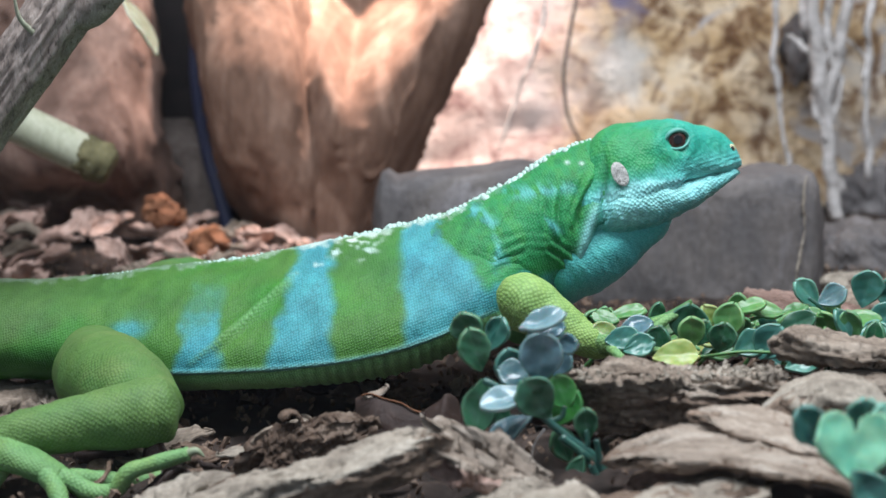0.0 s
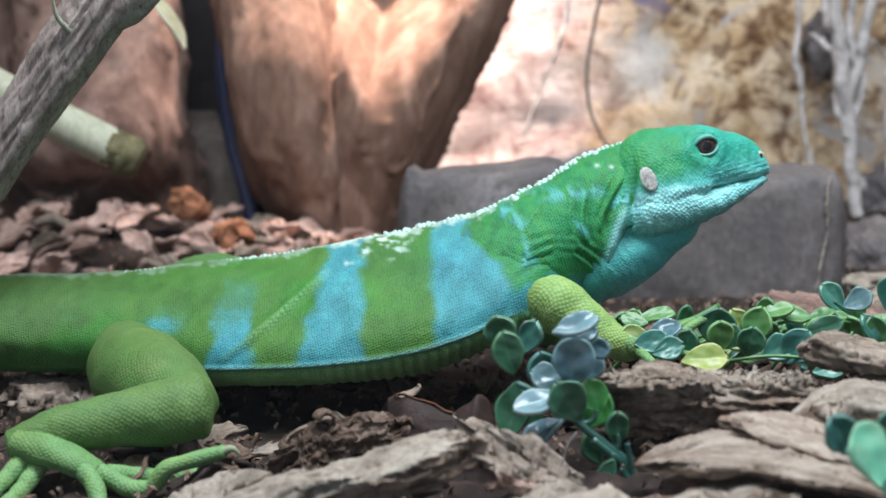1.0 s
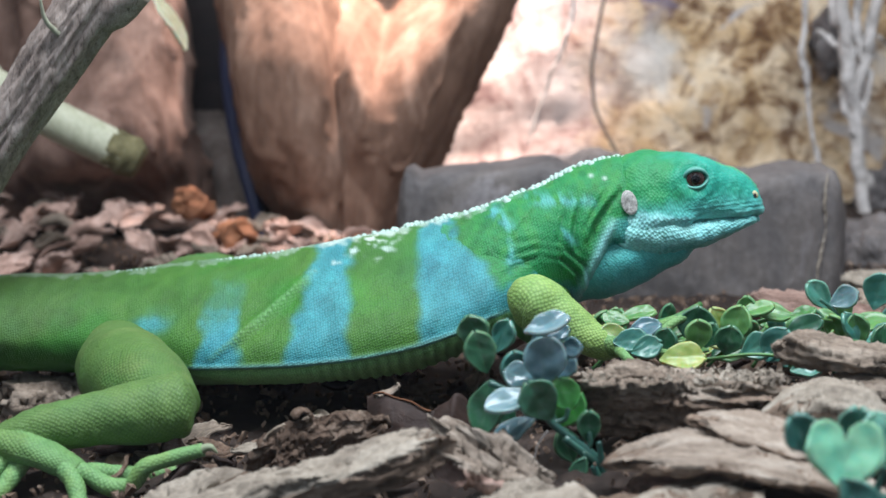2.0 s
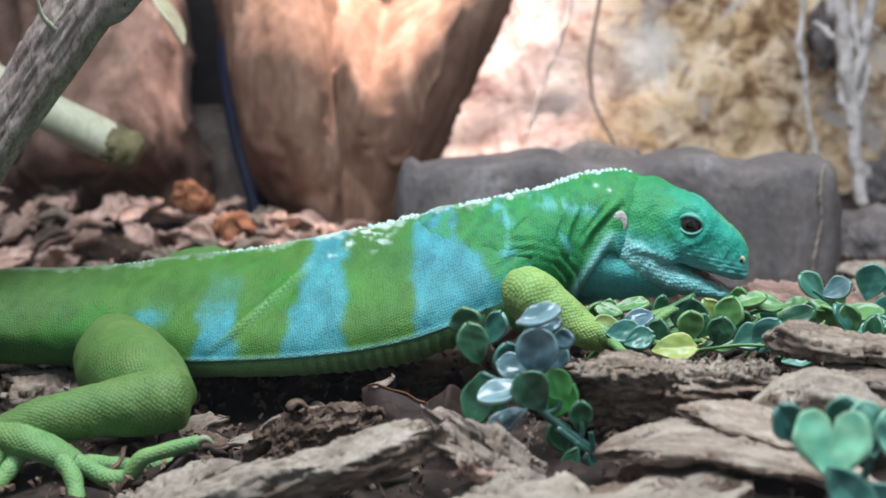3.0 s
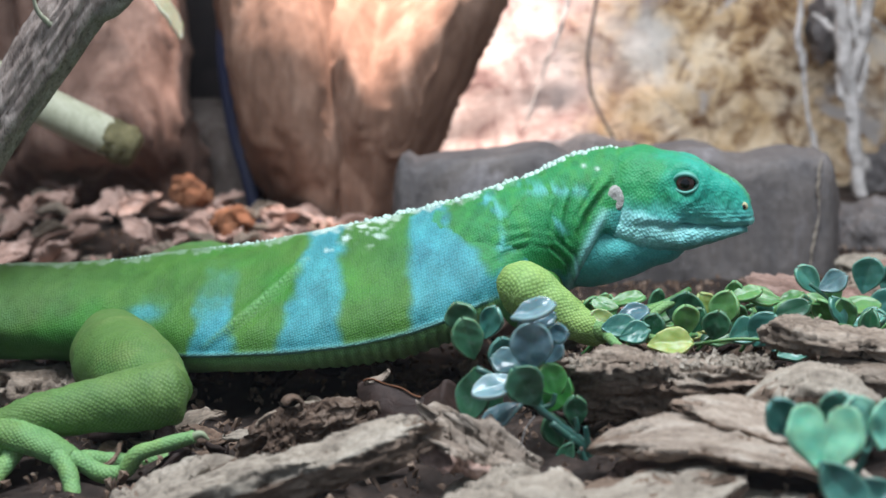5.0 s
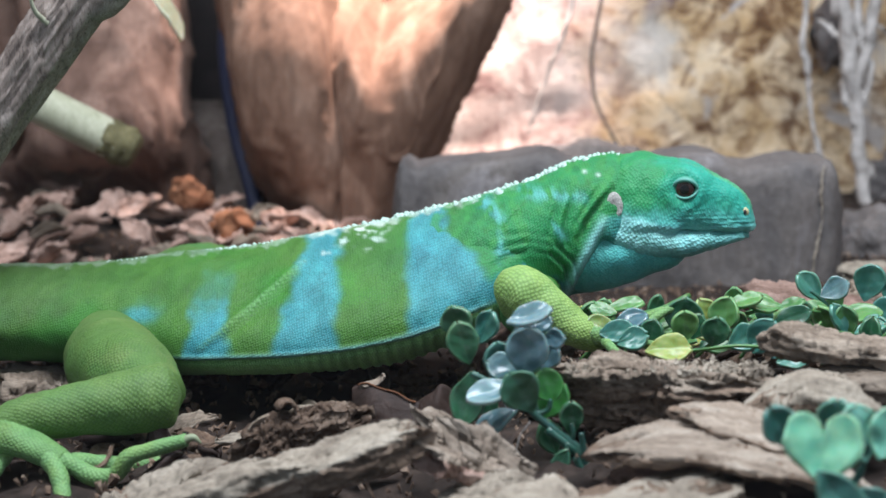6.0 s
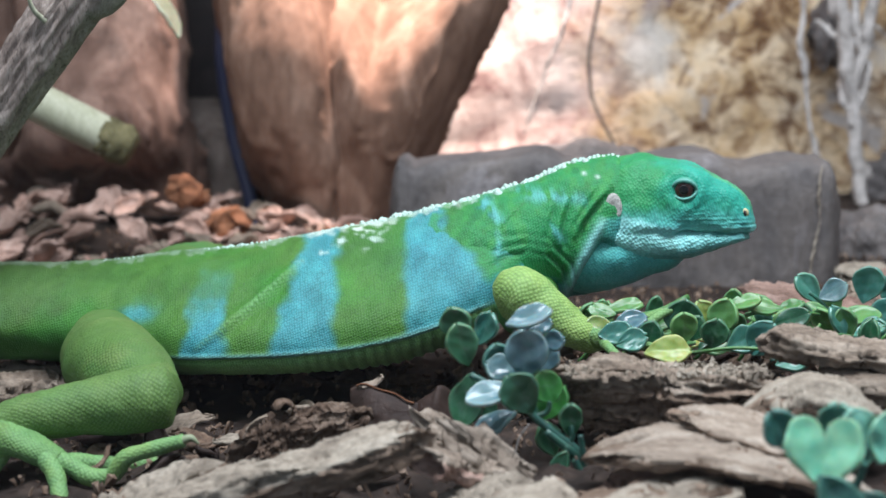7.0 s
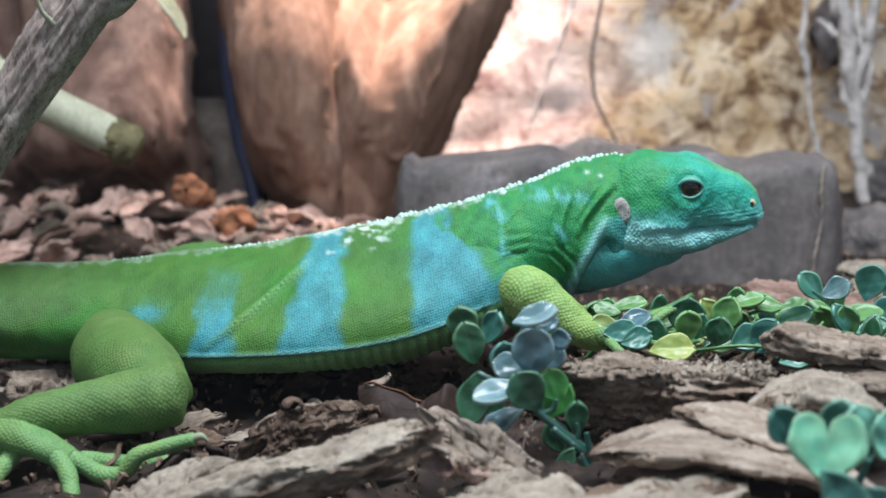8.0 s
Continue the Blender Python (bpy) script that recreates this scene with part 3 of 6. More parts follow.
def curled_leaf(length, width, seed, cup=0.5, twist=0.0, thick=0.0006, ragged=0.07, nu=26, nv=14):
    """A dry leaf or flake: a thin curled sheet with a ragged rim."""
    rng = np.random.RandomState(seed)
    u, v = np.meshgrid(np.linspace(0, 1, nu), np.linspace(-1, 1, nv), indexing="ij")
    prof = np.sin(np.pi * np.clip(u, 0.02, 0.985)) ** 0.55 * (1 + ragged * 0.5 * np.sin(u * 19 + rng.uniform(0, 6)) + ragged * 0.4 * np.sin(u * 37 + rng.uniform(0, 6)))
    ang = v * cup * 1.6
    r = width / 2 / max(cup * 1.6, 0.2)
    x = (u - 0.5) * length + 0.06 * length * np.sin(v * 5 + rng.uniform(0, 6)) * (np.abs(u - 0.5) * 2) ** 3
    y, z = r * np.sin(ang) * prof, r * (1 - np.cos(ang)) * prof
    tw = twist * (u - 0.5)
    y, z = y * np.cos(tw) - z * np.sin(tw), y * np.sin(tw) + z * np.cos(tw)
    p = np.stack([x, y, z + 0.14 * length * np.sin(u * 3.0 + rng.uniform(0, 3)) ** 2], 2).reshape(-1, 3)
    p += np.array([0, 0, 1]) * (0.05 * width * waves(p, width * 0.4, seed, 3))[:, None]
    return sheet(p, nu, nv, thick)


def sheet(p, nu, nv, thick):
    """Gives a grid of points a thickness and a closed rim."""
    g = p.reshape(nu, nv, 3)
    n = np.cross(np.gradient(g, axis=0), np.gradient(g, axis=1))
    n /= np.linalg.norm(n, axis=2, keepdims=True) + 1e-12
    low = (g - n * thick).reshape(-1, 3)
    N = nu * nv
    top = [(i * nv + j, (i + 1) * nv + j, (i + 1) * nv + j + 1, i * nv + j + 1) for i in range(nu - 1) for j in range(nv - 1)]
    f = top + [tuple(N + k for k in reversed(q)) for q in top]
    rim = [i * nv for i in range(nu)] + [(nu - 1) * nv + j for j in range(1, nv)] + [i * nv + nv - 1 for i in range(nu - 2, -1, -1)] + [j for j in range(nv - 2, 0, -1)]
    for a, b in zip(rim, rim[1:] + rim[:1]):
        f.append((b, a, N + a, N + b))
    return np.concatenate([p, low]), f


def leaf_thing(name, label, mat, at, turn, size, seed, category="leaf", group="", **kw):
    p, f = curled_leaf(*size, seed, **kw)
    return thing(name, label, category, pose(*at, *turn), group, mesh=mesh_of(name, p, f, mat))


# the crumpled brown seed case and the rotten leaves in front of the belly
cp, cf = chunk(0.0245, 0.0100, 0.0095, 131, square=0.75, rough=0.55, ragged=0.6, strata=0.0, nu=150, nv=110)
cp += 0.0007 * np.stack([waves(cp, 0.004, 132 + k, 3) for k in range(3)], 1) + 0.0009 * np.stack([waves(cp, 0.009, 136 + k, 2) for k in range(3)], 1)
thing("crumpled_bark", "crumpled brown roll of bark lying before the belly", "bark", pose(-0.0355, 0.3390, 0.0160, 8, -20, 6), mesh=mesh_of("crumpled_bark", cp, cf, BARK_BROWN))


def curl_strip(at, turn, radius, width, turns, seed):
    """A strip of bark skin rolled into an open loop."""
    nu, nv = 44, 10
    a = np.linspace(0, turns * 2 * np.pi, nu)
    r = radius * np.linspace(1.0, 0.62, nu)
    v = np.linspace(-0.5, 0.5, nv)
    g = np.stack([(r * np.sin(a))[:, None] + 0 * v, width * v[None] * (1 + 0.25 * np.sin(a * 2.3 + seed))[:, None], (r * (1 - np.cos(a)))[:, None] + 0 * v], 2).reshape(-1, 3)
    g = g + 0.10 * radius * np.stack([waves(g, radius, seed + k, 3) for k in range(3)], 1)
    q, f = sheet(g, nu, nv, 0.0007)
    return thing("bark_curl", "small curled strip of bark skin on a crumpled roll", "bark", pose(*at, *turn), mesh=mesh_of("bark_curl", q, f, BARK_BROWN))


curl_strip((-0.0372, 0.3375, 0.0205), (0, -35, 18), 0.0027, 0.0036, 0.55, 133)
leaf_thing("dry_flake", "upright dark flake at the end of a bark roll", BARK, (-0.0432, 0.338, 0.0185), (70, -30, 20), (0.007, 0.004), 134, cup=0.6)


def standing_leaf(label, foot_line, edge_line, seed, bend):
    """A rotten leaf standing on edge: foot and upper edge are two lines of points, with a ragged rim."""
    nu, nv = 40, 16
    foot, edge = np.array(foot_line, float), np.array(edge_line, float)
    s = np.linspace(0, 1, nu)
    lo = np.stack([spline(np.linspace(0, 1, len(foot)), foot[:, k], s) for k in range(3)], 1)
    hi = np.stack([spline(np.linspace(0, 1, len(edge)), edge[:, k], s) for k in range(3)], 1)
    hi[:, 2] += 0.0003 * np.sin(s * 14 + seed)
    v = np.linspace(0, 1, nv)
    g = lo[:, None] * (1 - v)[None, :, None] + hi[:, None] * v[None, :, None]
    g[:, :, 1] += bend * np.sin(np.pi * v)[None] * (0.6 + 0.4 * np.sin(s * 5 + seed))[:, None]
    g = g.reshape(-1, 3)
    g[:, 1] += 0.0004 * waves(g, 0.010, seed, 2)
    at = Vector(lo.mean(axis=0))
    q, f = sheet(g - np.array(at), nu, nv, 0.0006)
    return thing("rotten_leaf", label, "leaf", at, "rotten leaves under the belly", mesh=mesh_of("rotten_leaf", q, f, LEAF_DARK)), hi - np.array(at)


rot, edge = standing_leaf("dark rotten leaf with a rust-brown rim", [(-0.0258, 0.350, 0.0130), (-0.0200, 0.346, 0.0115), (-0.0120, 0.347, 0.0130)], [(-0.0262, 0.353, 0.0232), (-0.0215, 0.352, 0.0240), (-0.0165, 0.351, 0.0222), (-0.0112, 0.350, 0.0205)], 137, -0.0022)
p, uv = tube(edge[4:-2] - np.array((0, 0.0004, 0)), [0.00020] * len(edge[4:-2]), 60, 8)
piece("leaf_rim", mesh_of("leaf_rim", p + 0.00012 * waves(p, 0.003, 138, 2)[:, None], ring_faces(60, 8), RUST), rot, label="rust-orange torn leaf rim")
standing_leaf("dark rotten folded leaf with a pointed tip", [(-0.0125, 0.349, 0.0120), (-0.0075, 0.345, 0.0125), (-0.0025, 0.348, 0.0135)], [(-0.0124, 0.351, 0.0195), (-0.0085, 0.350, 0.0230), (-0.0066, 0.350, 0.0242), (-0.0042, 0.351, 0.0230), (-0.0030, 0.351, 0.0170)], 139, -0.0020)
leaf_thing("dry_flake", "pale dry flake of leaf behind a rotten leaf", BARK_BEIGE, (-0.0215, 0.3530, 0.0238), (10, -24, 14), (0.0055, 0.0022), 141, cup=0.3)
leaf_thing("dry_flake", "thin brown flake lying behind the hind toes", BARK_BROWN, (-0.0600, 0.352, 0.0105), (8, 6, -14), (0.012, 0.006), 143, cup=0.3)
leaf_thing("dry_flake", "thin pale sliver lying before a bark roll", BARK_GREY, (-0.0500, 0.345, 0.0130), (30, 8, 12), (0.009, 0.0028), 145, cup=0.2)
leaf_thing("dry_flake", "brown flake under the knee", BARK, (-0.0690, 0.366, 0.0080), (6, -8, 20), (0.018, 0.010), 147, cup=0.3)
bark_piece("bark_piece", "beige splintered wood beside plastic stems", BARK_BEIGE, (-0.0015, 0.322, 0.0215), (20, 26, -24), (0.015, 0.007, 0.0035), 149, square=0.45, rough=1.2, ragged=0.9)
bark_piece("bark_piece", "pale splintered wood below plastic leaves", BARK_BEIGE, (0.0065, 0.310, 0.0205), (30, 40, 10), (0.016, 0.010, 0.004), 151, square=0.45, rough=1.2, ragged=0.9)
bark_piece("bark_piece", "beige splintered wood below plastic leaves", BARK_GREY, (0.0050, 0.300, 0.0180), (20, -20, -30), (0.014, 0.009, 0.004), 153, square=0.45, rough=1.2, ragged=0.9)


p, uv = tube([(0.0128, 0.3175, 0.0262), (0.0108, 0.3165, 0.0235), (0.0100, 0.3160, 0.0205), (0.0088, 0.3158, 0.0188), (0.0092, 0.3158, 0.0172)], [0.00018] * 5, 40, 6, up=(0, 1, 0))
thing("root_fibre", "thin pale root fibre hanging below plastic leaves", "root", mesh=mesh_of("root_fibre", p, ring_faces(40, 6), ROOT))
bark_piece("bark_piece", "pale chip of bark at the end of the slate", BARK_GREY, (0.1290, 0.560, 0.0060), (6, 4, 10), (0.018, 0.010, 0.006), 155, square=0.5, rough=1.2)
bark_piece("bark_piece", "tan chip of bark at the end of the slate", BARK_PINK, (0.1420, 0.545, 0.0050), (6, 8, -20), (0.026, 0.012, 0.006), 157, square=0.5, rough=1.2)


# leaf litter and bark chips behind the animal, heaped towards the driftwood
def litter():
    rng = np.random.RandomState(77)
    kinds = []
    for k in range(7):
        p, f = curled_leaf(0.0125 + 0.0040 * (k % 3), 0.0080 + 0.0022 * (k % 2), 200 + k, cup=0.5 + 0.16 * (k % 5), twist=0.5 * (k % 3 - 1), thick=0.0010, ragged=0.22, nu=18, nv=10)
        kinds.append(mesh_of("bark_chip", p, f, (LITTER, LITTER, BARK_PINK, LITTER, BARK, LITTER, BARK_PINK)[k]))
    for i in range(290):
        x, y = rng.uniform(-0.30, -0.055), rng.uniform(0.50, 0.66)
        z = float(ground_z(x, y)) + rng.uniform(0.001, 0.008) * smoothstep(-0.06, -0.12, x) + 0.003
        thing("bark_chip", "curled pinkish-brown bark chip in a heap of litter", "bark chip", pose(x, y, z, rng.uniform(-40, 40), rng.uniform(-35, 35), rng.uniform(0, 360)), "bark chips in the heap", mesh=kinds[i % 7])
    for i in range(60):
        x, y = rng.uniform(-0.06, 0.17), rng.uniform(0.46, 0.55)
        thing("bark_chip", "curled brown bark chip on the floor", "bark chip", pose(x, y, float(ground_z(x, y)) + 0.003, rng.uniform(-25, 25), rng.uniform(-20, 20), rng.uniform(0, 360)), "bark chips on the floor", mesh=kinds[i % 7])
    small = []
    for k in range(5):
        p, f = curled_leaf(0.011, 0.006, 300 + k, cup=0.3 + 0.2 * k, thick=0.0008, nu=12, nv=8)
        small.append(mesh_of("bark_flake", p, f, (BARK_BROWN, LEAF_DARK, BARK_BROWN, BARK, LEAF_DARK)[k]))
    for i in range(110):
        x, y = rng.uniform(-0.13, 0.10), rng.uniform(0.32, 0.45)
        thing("bark_flake", "small brown flake of bark on dark soil", "bark chip", pose(x, y, float(ground_z(x, y)) + 0.002, rng.uniform(-25, 25), rng.uniform(-25, 25), rng.uniform(0, 360)), "small bark flakes", mesh=small[i % 5])


def crumbs():
    """Fine crumbs of bark and soil, too many to count."""
    rng = np.random.RandomState(5)
    V, F, n = [], [], 0
    cube = np.array([(x, y, z) for x in (-1, 1) for y in (-1, 1) for z in (-1, 1)], float)
    quads = ((0, 1, 3, 2), (4, 6, 7, 5), (0, 4, 5, 1), (2, 3, 7, 6), (0, 2, 6, 4), (1, 5, 7, 3))
    for i in range(5200):
        x, y = rng.uniform(-0.22, 0.17), rng.uniform(0.25, 0.62)
        s = rng.uniform(0.0003, 0.0010) * np.array([rng.uniform(0.8, 2.4), rng.uniform(0.6, 1.3), rng.uniform(0.3, 0.9)])
        m = np.array(Euler(rng.uniform(-3, 3, 3)).to_matrix())
        V.append((cube * rng.uniform(0.25, 1.3, cube.shape) * s) @ m.T + np.array([x, y, float(ground_z(x, y)) + 0.0015]))
        F += [tuple(n + k for k in q) for q in quads]
        n += 8
    thing("soil_crumbs", "fine brown crumbs of bark and soil", "debris", kind="stuff", mesh=mesh_of("soil_crumbs", np.concatenate(V), F, BARK_BROWN, smooth=False))


def top_crumbs():
    """Pale crumbs lying on the block of bark before the leaves."""
    rng = np.random.RandomState(15)
    cube = np.array([(x, y, z) for x in (-1, 1) for y in (-1, 1) for z in (-1, 1)], float)
    quads = ((0, 1, 3, 2), (4, 6, 7, 5), (0, 4, 5, 1), (2, 3, 7, 6), (0, 2, 6, 4), (1, 5, 7, 3))
    V, F, n = [], [], 0
    for i in range(420):
        x = rng.uniform(0.0195, 0.0600)
        y = 0.3275 + 0.0080 * rng.uniform() ** 1.6
        s = rng.uniform(0.0002, 0.0006) * np.array([rng.uniform(0.8, 2.2), rng.uniform(0.6, 1.3), rng.uniform(0.4, 1.0)])
        V.append((cube * rng.uniform(0.3, 1.3, cube.shape) * s) @ np.array(Euler(rng.uniform(-3, 3, 3)).to_matrix()).T + np.array([x, y, 0.0333 + rng.uniform(-0.0006, 0.0003)]))
        F += [tuple(n + k for k in q) for q in quads]
        n += 8
    thing("bark_crumbs", "pale crumbs lying on a block of bark", "debris", kind="stuff", mesh=mesh_of("bark_crumbs", np.concatenate(V), F, BARK_GREY, smooth=False))


litter()
crumbs()
top_crumbs()
for at, size, seed, mat, words in (
    ((-0.1290, 0.640, 0.0240), 0.016, 401, RUST, "rust-brown crumpled leaf on the litter heap"),
    ((-0.1070, 0.615, 0.0140), 0.018, 402, RUST, "orange-brown rounded leaf on the litter"),
    ((-0.0760, 0.585, 0.0130), 0.013, 403, BARK_PINK, "pale pink chip of wood on the litter"),
    ((-0.0590, 0.585, 0.0150), 0.012, 404, RUST, "salmon-pink chip of wood on the litter"),
    ((-0.0520, 0.590, 0.0150), 0.010, 405, BARK_PINK, "pale pink chip of wood on the litter"),
):
    p, f = chunk(size, size * 0.8, size * 0.7, seed, square=0.85, rough=1.5, nu=24, nv=20)
    thing("litter_chip", words, "leaf", pose(*at, 20, 15, seed * 37 % 360), "coloured chips on the litter", mesh=mesh_of("litter_chip", p, f, mat))


# slate behind the head: one long slab, a paler stone behind it
def slate(name, label, rows, at, seed, rough, mat=SLATE):
    p, uv, h = loft(rows, 90, 96)
    n = normals_of(p, 90, 96)
    p = p + n * (0.0022 * rough * waves(p, 0.03, seed, 3) + 0.0008 * rough * waves(p, 0.006, seed + 1, 3))[:, None]
    return thing(name, label, "stone", at, "slate stones", mesh=mesh_of(name, p, ring_faces(90, 96), mat))


slab = slate("slate_slab", "long grey slate slab with a rounded upturned edge", [
    (-0.0395, 0.580, 0.030, 0.010, 0.004, 0.5), (-0.0375, 0.580, 0.0410, -0.004, 0.012, 0.4), (-0.030, 0.580, 0.0440, -0.006, 0.016, 0.35), (0.000, 0.580, 0.0468, -0.006, 0.018, 0.33),
    (0.018, 0.580, 0.0482, -0.006, 0.018, 0.33), (0.025, 0.580, 0.0450, -0.006, 0.018, 0.33), (0.045, 0.580, 0.0448, -0.006, 0.018, 0.33), (0.058, 0.580, 0.0470, -0.006, 0.018, 0.33),
    (0.076, 0.580, 0.0474, -0.006, 0.018, 0.33), (0.0815, 0.580, 0.0445, -0.006, 0.018, 0.33), (0.110, 0.580, 0.0450, -0.006, 0.017, 0.35), (0.119, 0.580, 0.0410, -0.005, 0.014, 0.4), (0.1225, 0.580, 0.030, 0.0, 0.004, 0.5)], (0, 0, 0), 501, 0.35)
# thin pale line down the slab's front, laid on as a tube
p, uv = tube([(0.1135, 0.5635, 0.0440), (0.1125, 0.5622, 0.0360), (0.1128, 0.5620, 0.0250), (0.1112, 0.5620, 0.0150), (0.1098, 0.5622, 0.0050), (0.1090, 0.5630, -0.0010)], [0.0002, 0.0005, 0.0002, 0.0005, 0.0003, 0.0002], 50, 10, up=(0, 1, 0))
p += 0.0008 * waves(p * np.array([0, 0, 1]), 0.010, 505, 3)[:, None]
piece("mineral_vein", mesh_of("mineral_vein", p, ring_faces(50, 10), BARK_GREY), slab, label="thin pale line down the slab")
slate("slate_stone", "pale purple-grey stone behind the slate slab", [
    (0.004, 0.640, 0.020, 0.005, 0.004, 0.7), (0.010, 0.640, 0.034, -0.004, 0.016, 0.6), (0.025, 0.640, 0.0430, -0.006, 0.02, 0.6), (0.046, 0.640, 0.0430, -0.006, 0.02, 0.6), (0.060, 0.640, 0.034, -0.004, 0.016, 0.6), (0.066, 0.640, 0.02, 0.005, 0.004, 0.7)], (0, 0, 0), 511, 1.0)
slate("slate_stone", "dark grey stone at the foot of the rock wall", [
    (0.126, 0.640, 0.004, 0.0, 0.004, 0.8), (0.132, 0.640, 0.010, -0.004, 0.016, 0.7), (0.150, 0.640, 0.016, -0.006, 0.024, 0.7), (0.180, 0.640, 0.014, -0.006, 0.024, 0.7), (0.205, 0.640, 0.004, 0.0, 0.004, 0.8)], (0, 0, 0), 521, 1.6)


# driftwood: two great root limbs, leaning, with lit shoulders
def upright(rows, nu, nv, seed, rough, grooves):
    """A lofted upright form; rows from the bottom: z, middle x, middle y, half width, half depth, squareness."""
    rows = np.array(rows, float)
    z = np.linspace(rows[0, 0], rows[-1, 0], nu)
    cx, cy, w, dp, e = (spline(rows[:, 0], rows[:, k], z) for k in range(1, 6))
    a = np.linspace(0, 2 * np.pi, nv, endpoint=False)
    pw = lambda q, ex: np.sign(q) * np.abs(q) ** ex  # noqa: E731
    p = np.stack([cx[:, None] + w[:, None] * pw(np.cos(a)[None], e[:, None]), cy[:, None] - dp[:, None] * pw(np.sin(a)[None], e[:, None]), np.repeat(z[:, None], nv, 1)], 2).reshape(-1, 3)
    n = -normals_of(p, nu, nv)
    q = p * np.array([1, 1, 0.3])
    p = p - n * (rough * (0.7 * waves(q, 0.05, seed, 3) + 0.3 * waves(q, 0.012, seed + 1, 3) - grooves * smoothstep(0.12, 0.0, np.abs(waves(q, 0.03, seed + 2, 2)))))[:, None]
    return p, ring_faces(nu, nv)


def broken_shoulder(p, edge, front, slope, undercut):
    """Bends the near side of an upright form: above the edge line (x, z) it slopes back, below it is undercut."""
    ex, ez = np.array(edge).T
    zb = np.interp(p[:, 0], ex, ez) + 0.004 * waves(p * np.array([1, 0, 0.4]), 0.03, 607, 3)
    near = smoothstep(front + 0.055, front + 0.020, p[:, 1])
    dz = p[:, 2] - zb
    up, down = 0.5 * (dz + np.sqrt(dz * dz + 0.010 ** 2)), 0.5 * (np.sqrt(dz * dz + 0.010 ** 2) - dz)
    q = p.copy()
    q[:, 1] += near * (slope * np.minimum(up, 0.06) + undercut * np.minimum(down, 0.05) - 0.006)
    return q


p, f = upright([(-0.01, -0.066, 0.690, 0.016, 0.036, 0.8), (0.012, -0.063, 0.690, 0.019, 0.038, 0.8), (0.0334, -0.058, 0.692, 0.026, 0.040, 0.75), (0.050, -0.054, 0.695, 0.0305, 0.043, 0.72), (0.068, -0.050, 0.700, 0.0355, 0.045, 0.70),
                (0.085, -0.046, 0.704, 0.040, 0.045, 0.70), (0.102, -0.041, 0.708, 0.0435, 0.044, 0.70), (0.118, -0.040, 0.715, 0.045, 0.044, 0.72), (0.145, -0.062, 0.735, 0.032, 0.036, 0.75), (0.19, -0.085, 0.755, 0.022, 0.02, 0.9)], 190, 170, 601, 0.003, 0.5)
p = broken_shoulder(p, [(-0.110, 0.112), (-0.086, 0.096), (-0.066, 0.082), (-0.055, 0.064), (-0.0466, 0.0724), (-0.0274, 0.091), (-0.020, 0.107), (0.0, 0.130)], 0.655, 1.5, 0.30)
log = thing("driftwood_log", "thick leaning driftwood log, brightly lit on its shoulder", "driftwood", mesh=mesh_of("driftwood_log", p, f, DRIFTWOOD))
p, f = upright([(-0.01, -0.076, 0.690, 0.010, 0.02, 0.9), (0.01, -0.082, 0.688, 0.019, 0.026, 0.9), (0.03, -0.087, 0.685, 0.024, 0.032, 0.85), (0.055, -0.092, 0.682, 0.0245, 0.036, 0.85), (0.08, -0.095, 0.684, 0.0245, 0.038, 0.85),
                (0.105, -0.099, 0.695, 0.026, 0.036, 0.85), (0.16, -0.102, 0.72, 0.026, 0.034, 0.9), (0.24, -0.10, 0.75, 0.02, 0.025, 0.9)], 110, 90, 605, 0.003, 0.4)
piece("root_limb", mesh_of("root_limb", p, f, DRIFTWOOD), log, label="smoother brown limb of the log")
# the gap's shade, added as a near-black plate behind the driftwood
GAP_SHADE = earthy("gap_shade", ((0.3, (0.018, 0.014, 0.014)), (0.6, (0.040, 0.032, 0.031)), (0.8, (0.075, 0.062, 0.060))), size=40, fine=500, vary=0.0)
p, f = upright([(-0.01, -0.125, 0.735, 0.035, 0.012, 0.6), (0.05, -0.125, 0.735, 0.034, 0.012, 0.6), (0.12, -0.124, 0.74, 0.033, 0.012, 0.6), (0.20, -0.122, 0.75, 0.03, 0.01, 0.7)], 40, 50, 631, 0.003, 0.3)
thing("slate_plate", "near-black plate added as the shade in the gap behind driftwood", "stone", mesh=mesh_of("slate_plate", p, f, GAP_SHADE))
p, f = upright([(-0.01, -0.180, 0.70, 0.05, 0.03, 0.8), (0.03, -0.178, 0.692, 0.042, 0.034, 0.7), (0.042, -0.172, 0.675, 0.034, 0.038, 0.75), (0.058, -0.171, 0.67, 0.033, 0.036, 0.8), (0.072, -0.174, 0.68, 0.034, 0.035, 0.8),
                (0.10, -0.178, 0.695, 0.034, 0.03, 0.8), (0.15, -0.195, 0.72, 0.034, 0.03, 0.8), (0.22, -0.23, 0.74, 0.02, 0.02, 0.9)], 100, 90, 611, 0.005, 0.6)
thing("driftwood_root", "knobbly reddish driftwood root leaning back", "driftwood", mesh=mesh_of("driftwood_root", p, f, DRIFTWOOD_RED))
p, f = upright([(-0.01, -0.132, 0.712, 0.021, 0.016, 0.8), (0.02, -0.134, 0.713, 0.0175, 0.015, 0.8), (0.038, -0.136, 0.714, 0.0155, 0.014, 0.8), (0.049, -0.138, 0.717, 0.012, 0.011, 0.85), (0.0555, -0.140, 0.720, 0.005, 0.005, 1)], 60, 50, 641, 0.003, 0.6)
thing("driftwood_stump", "low grey-brown driftwood stump in the dark gap", "driftwood", mesh=mesh_of("driftwood_stump", p, f, DRIFT_GREY))
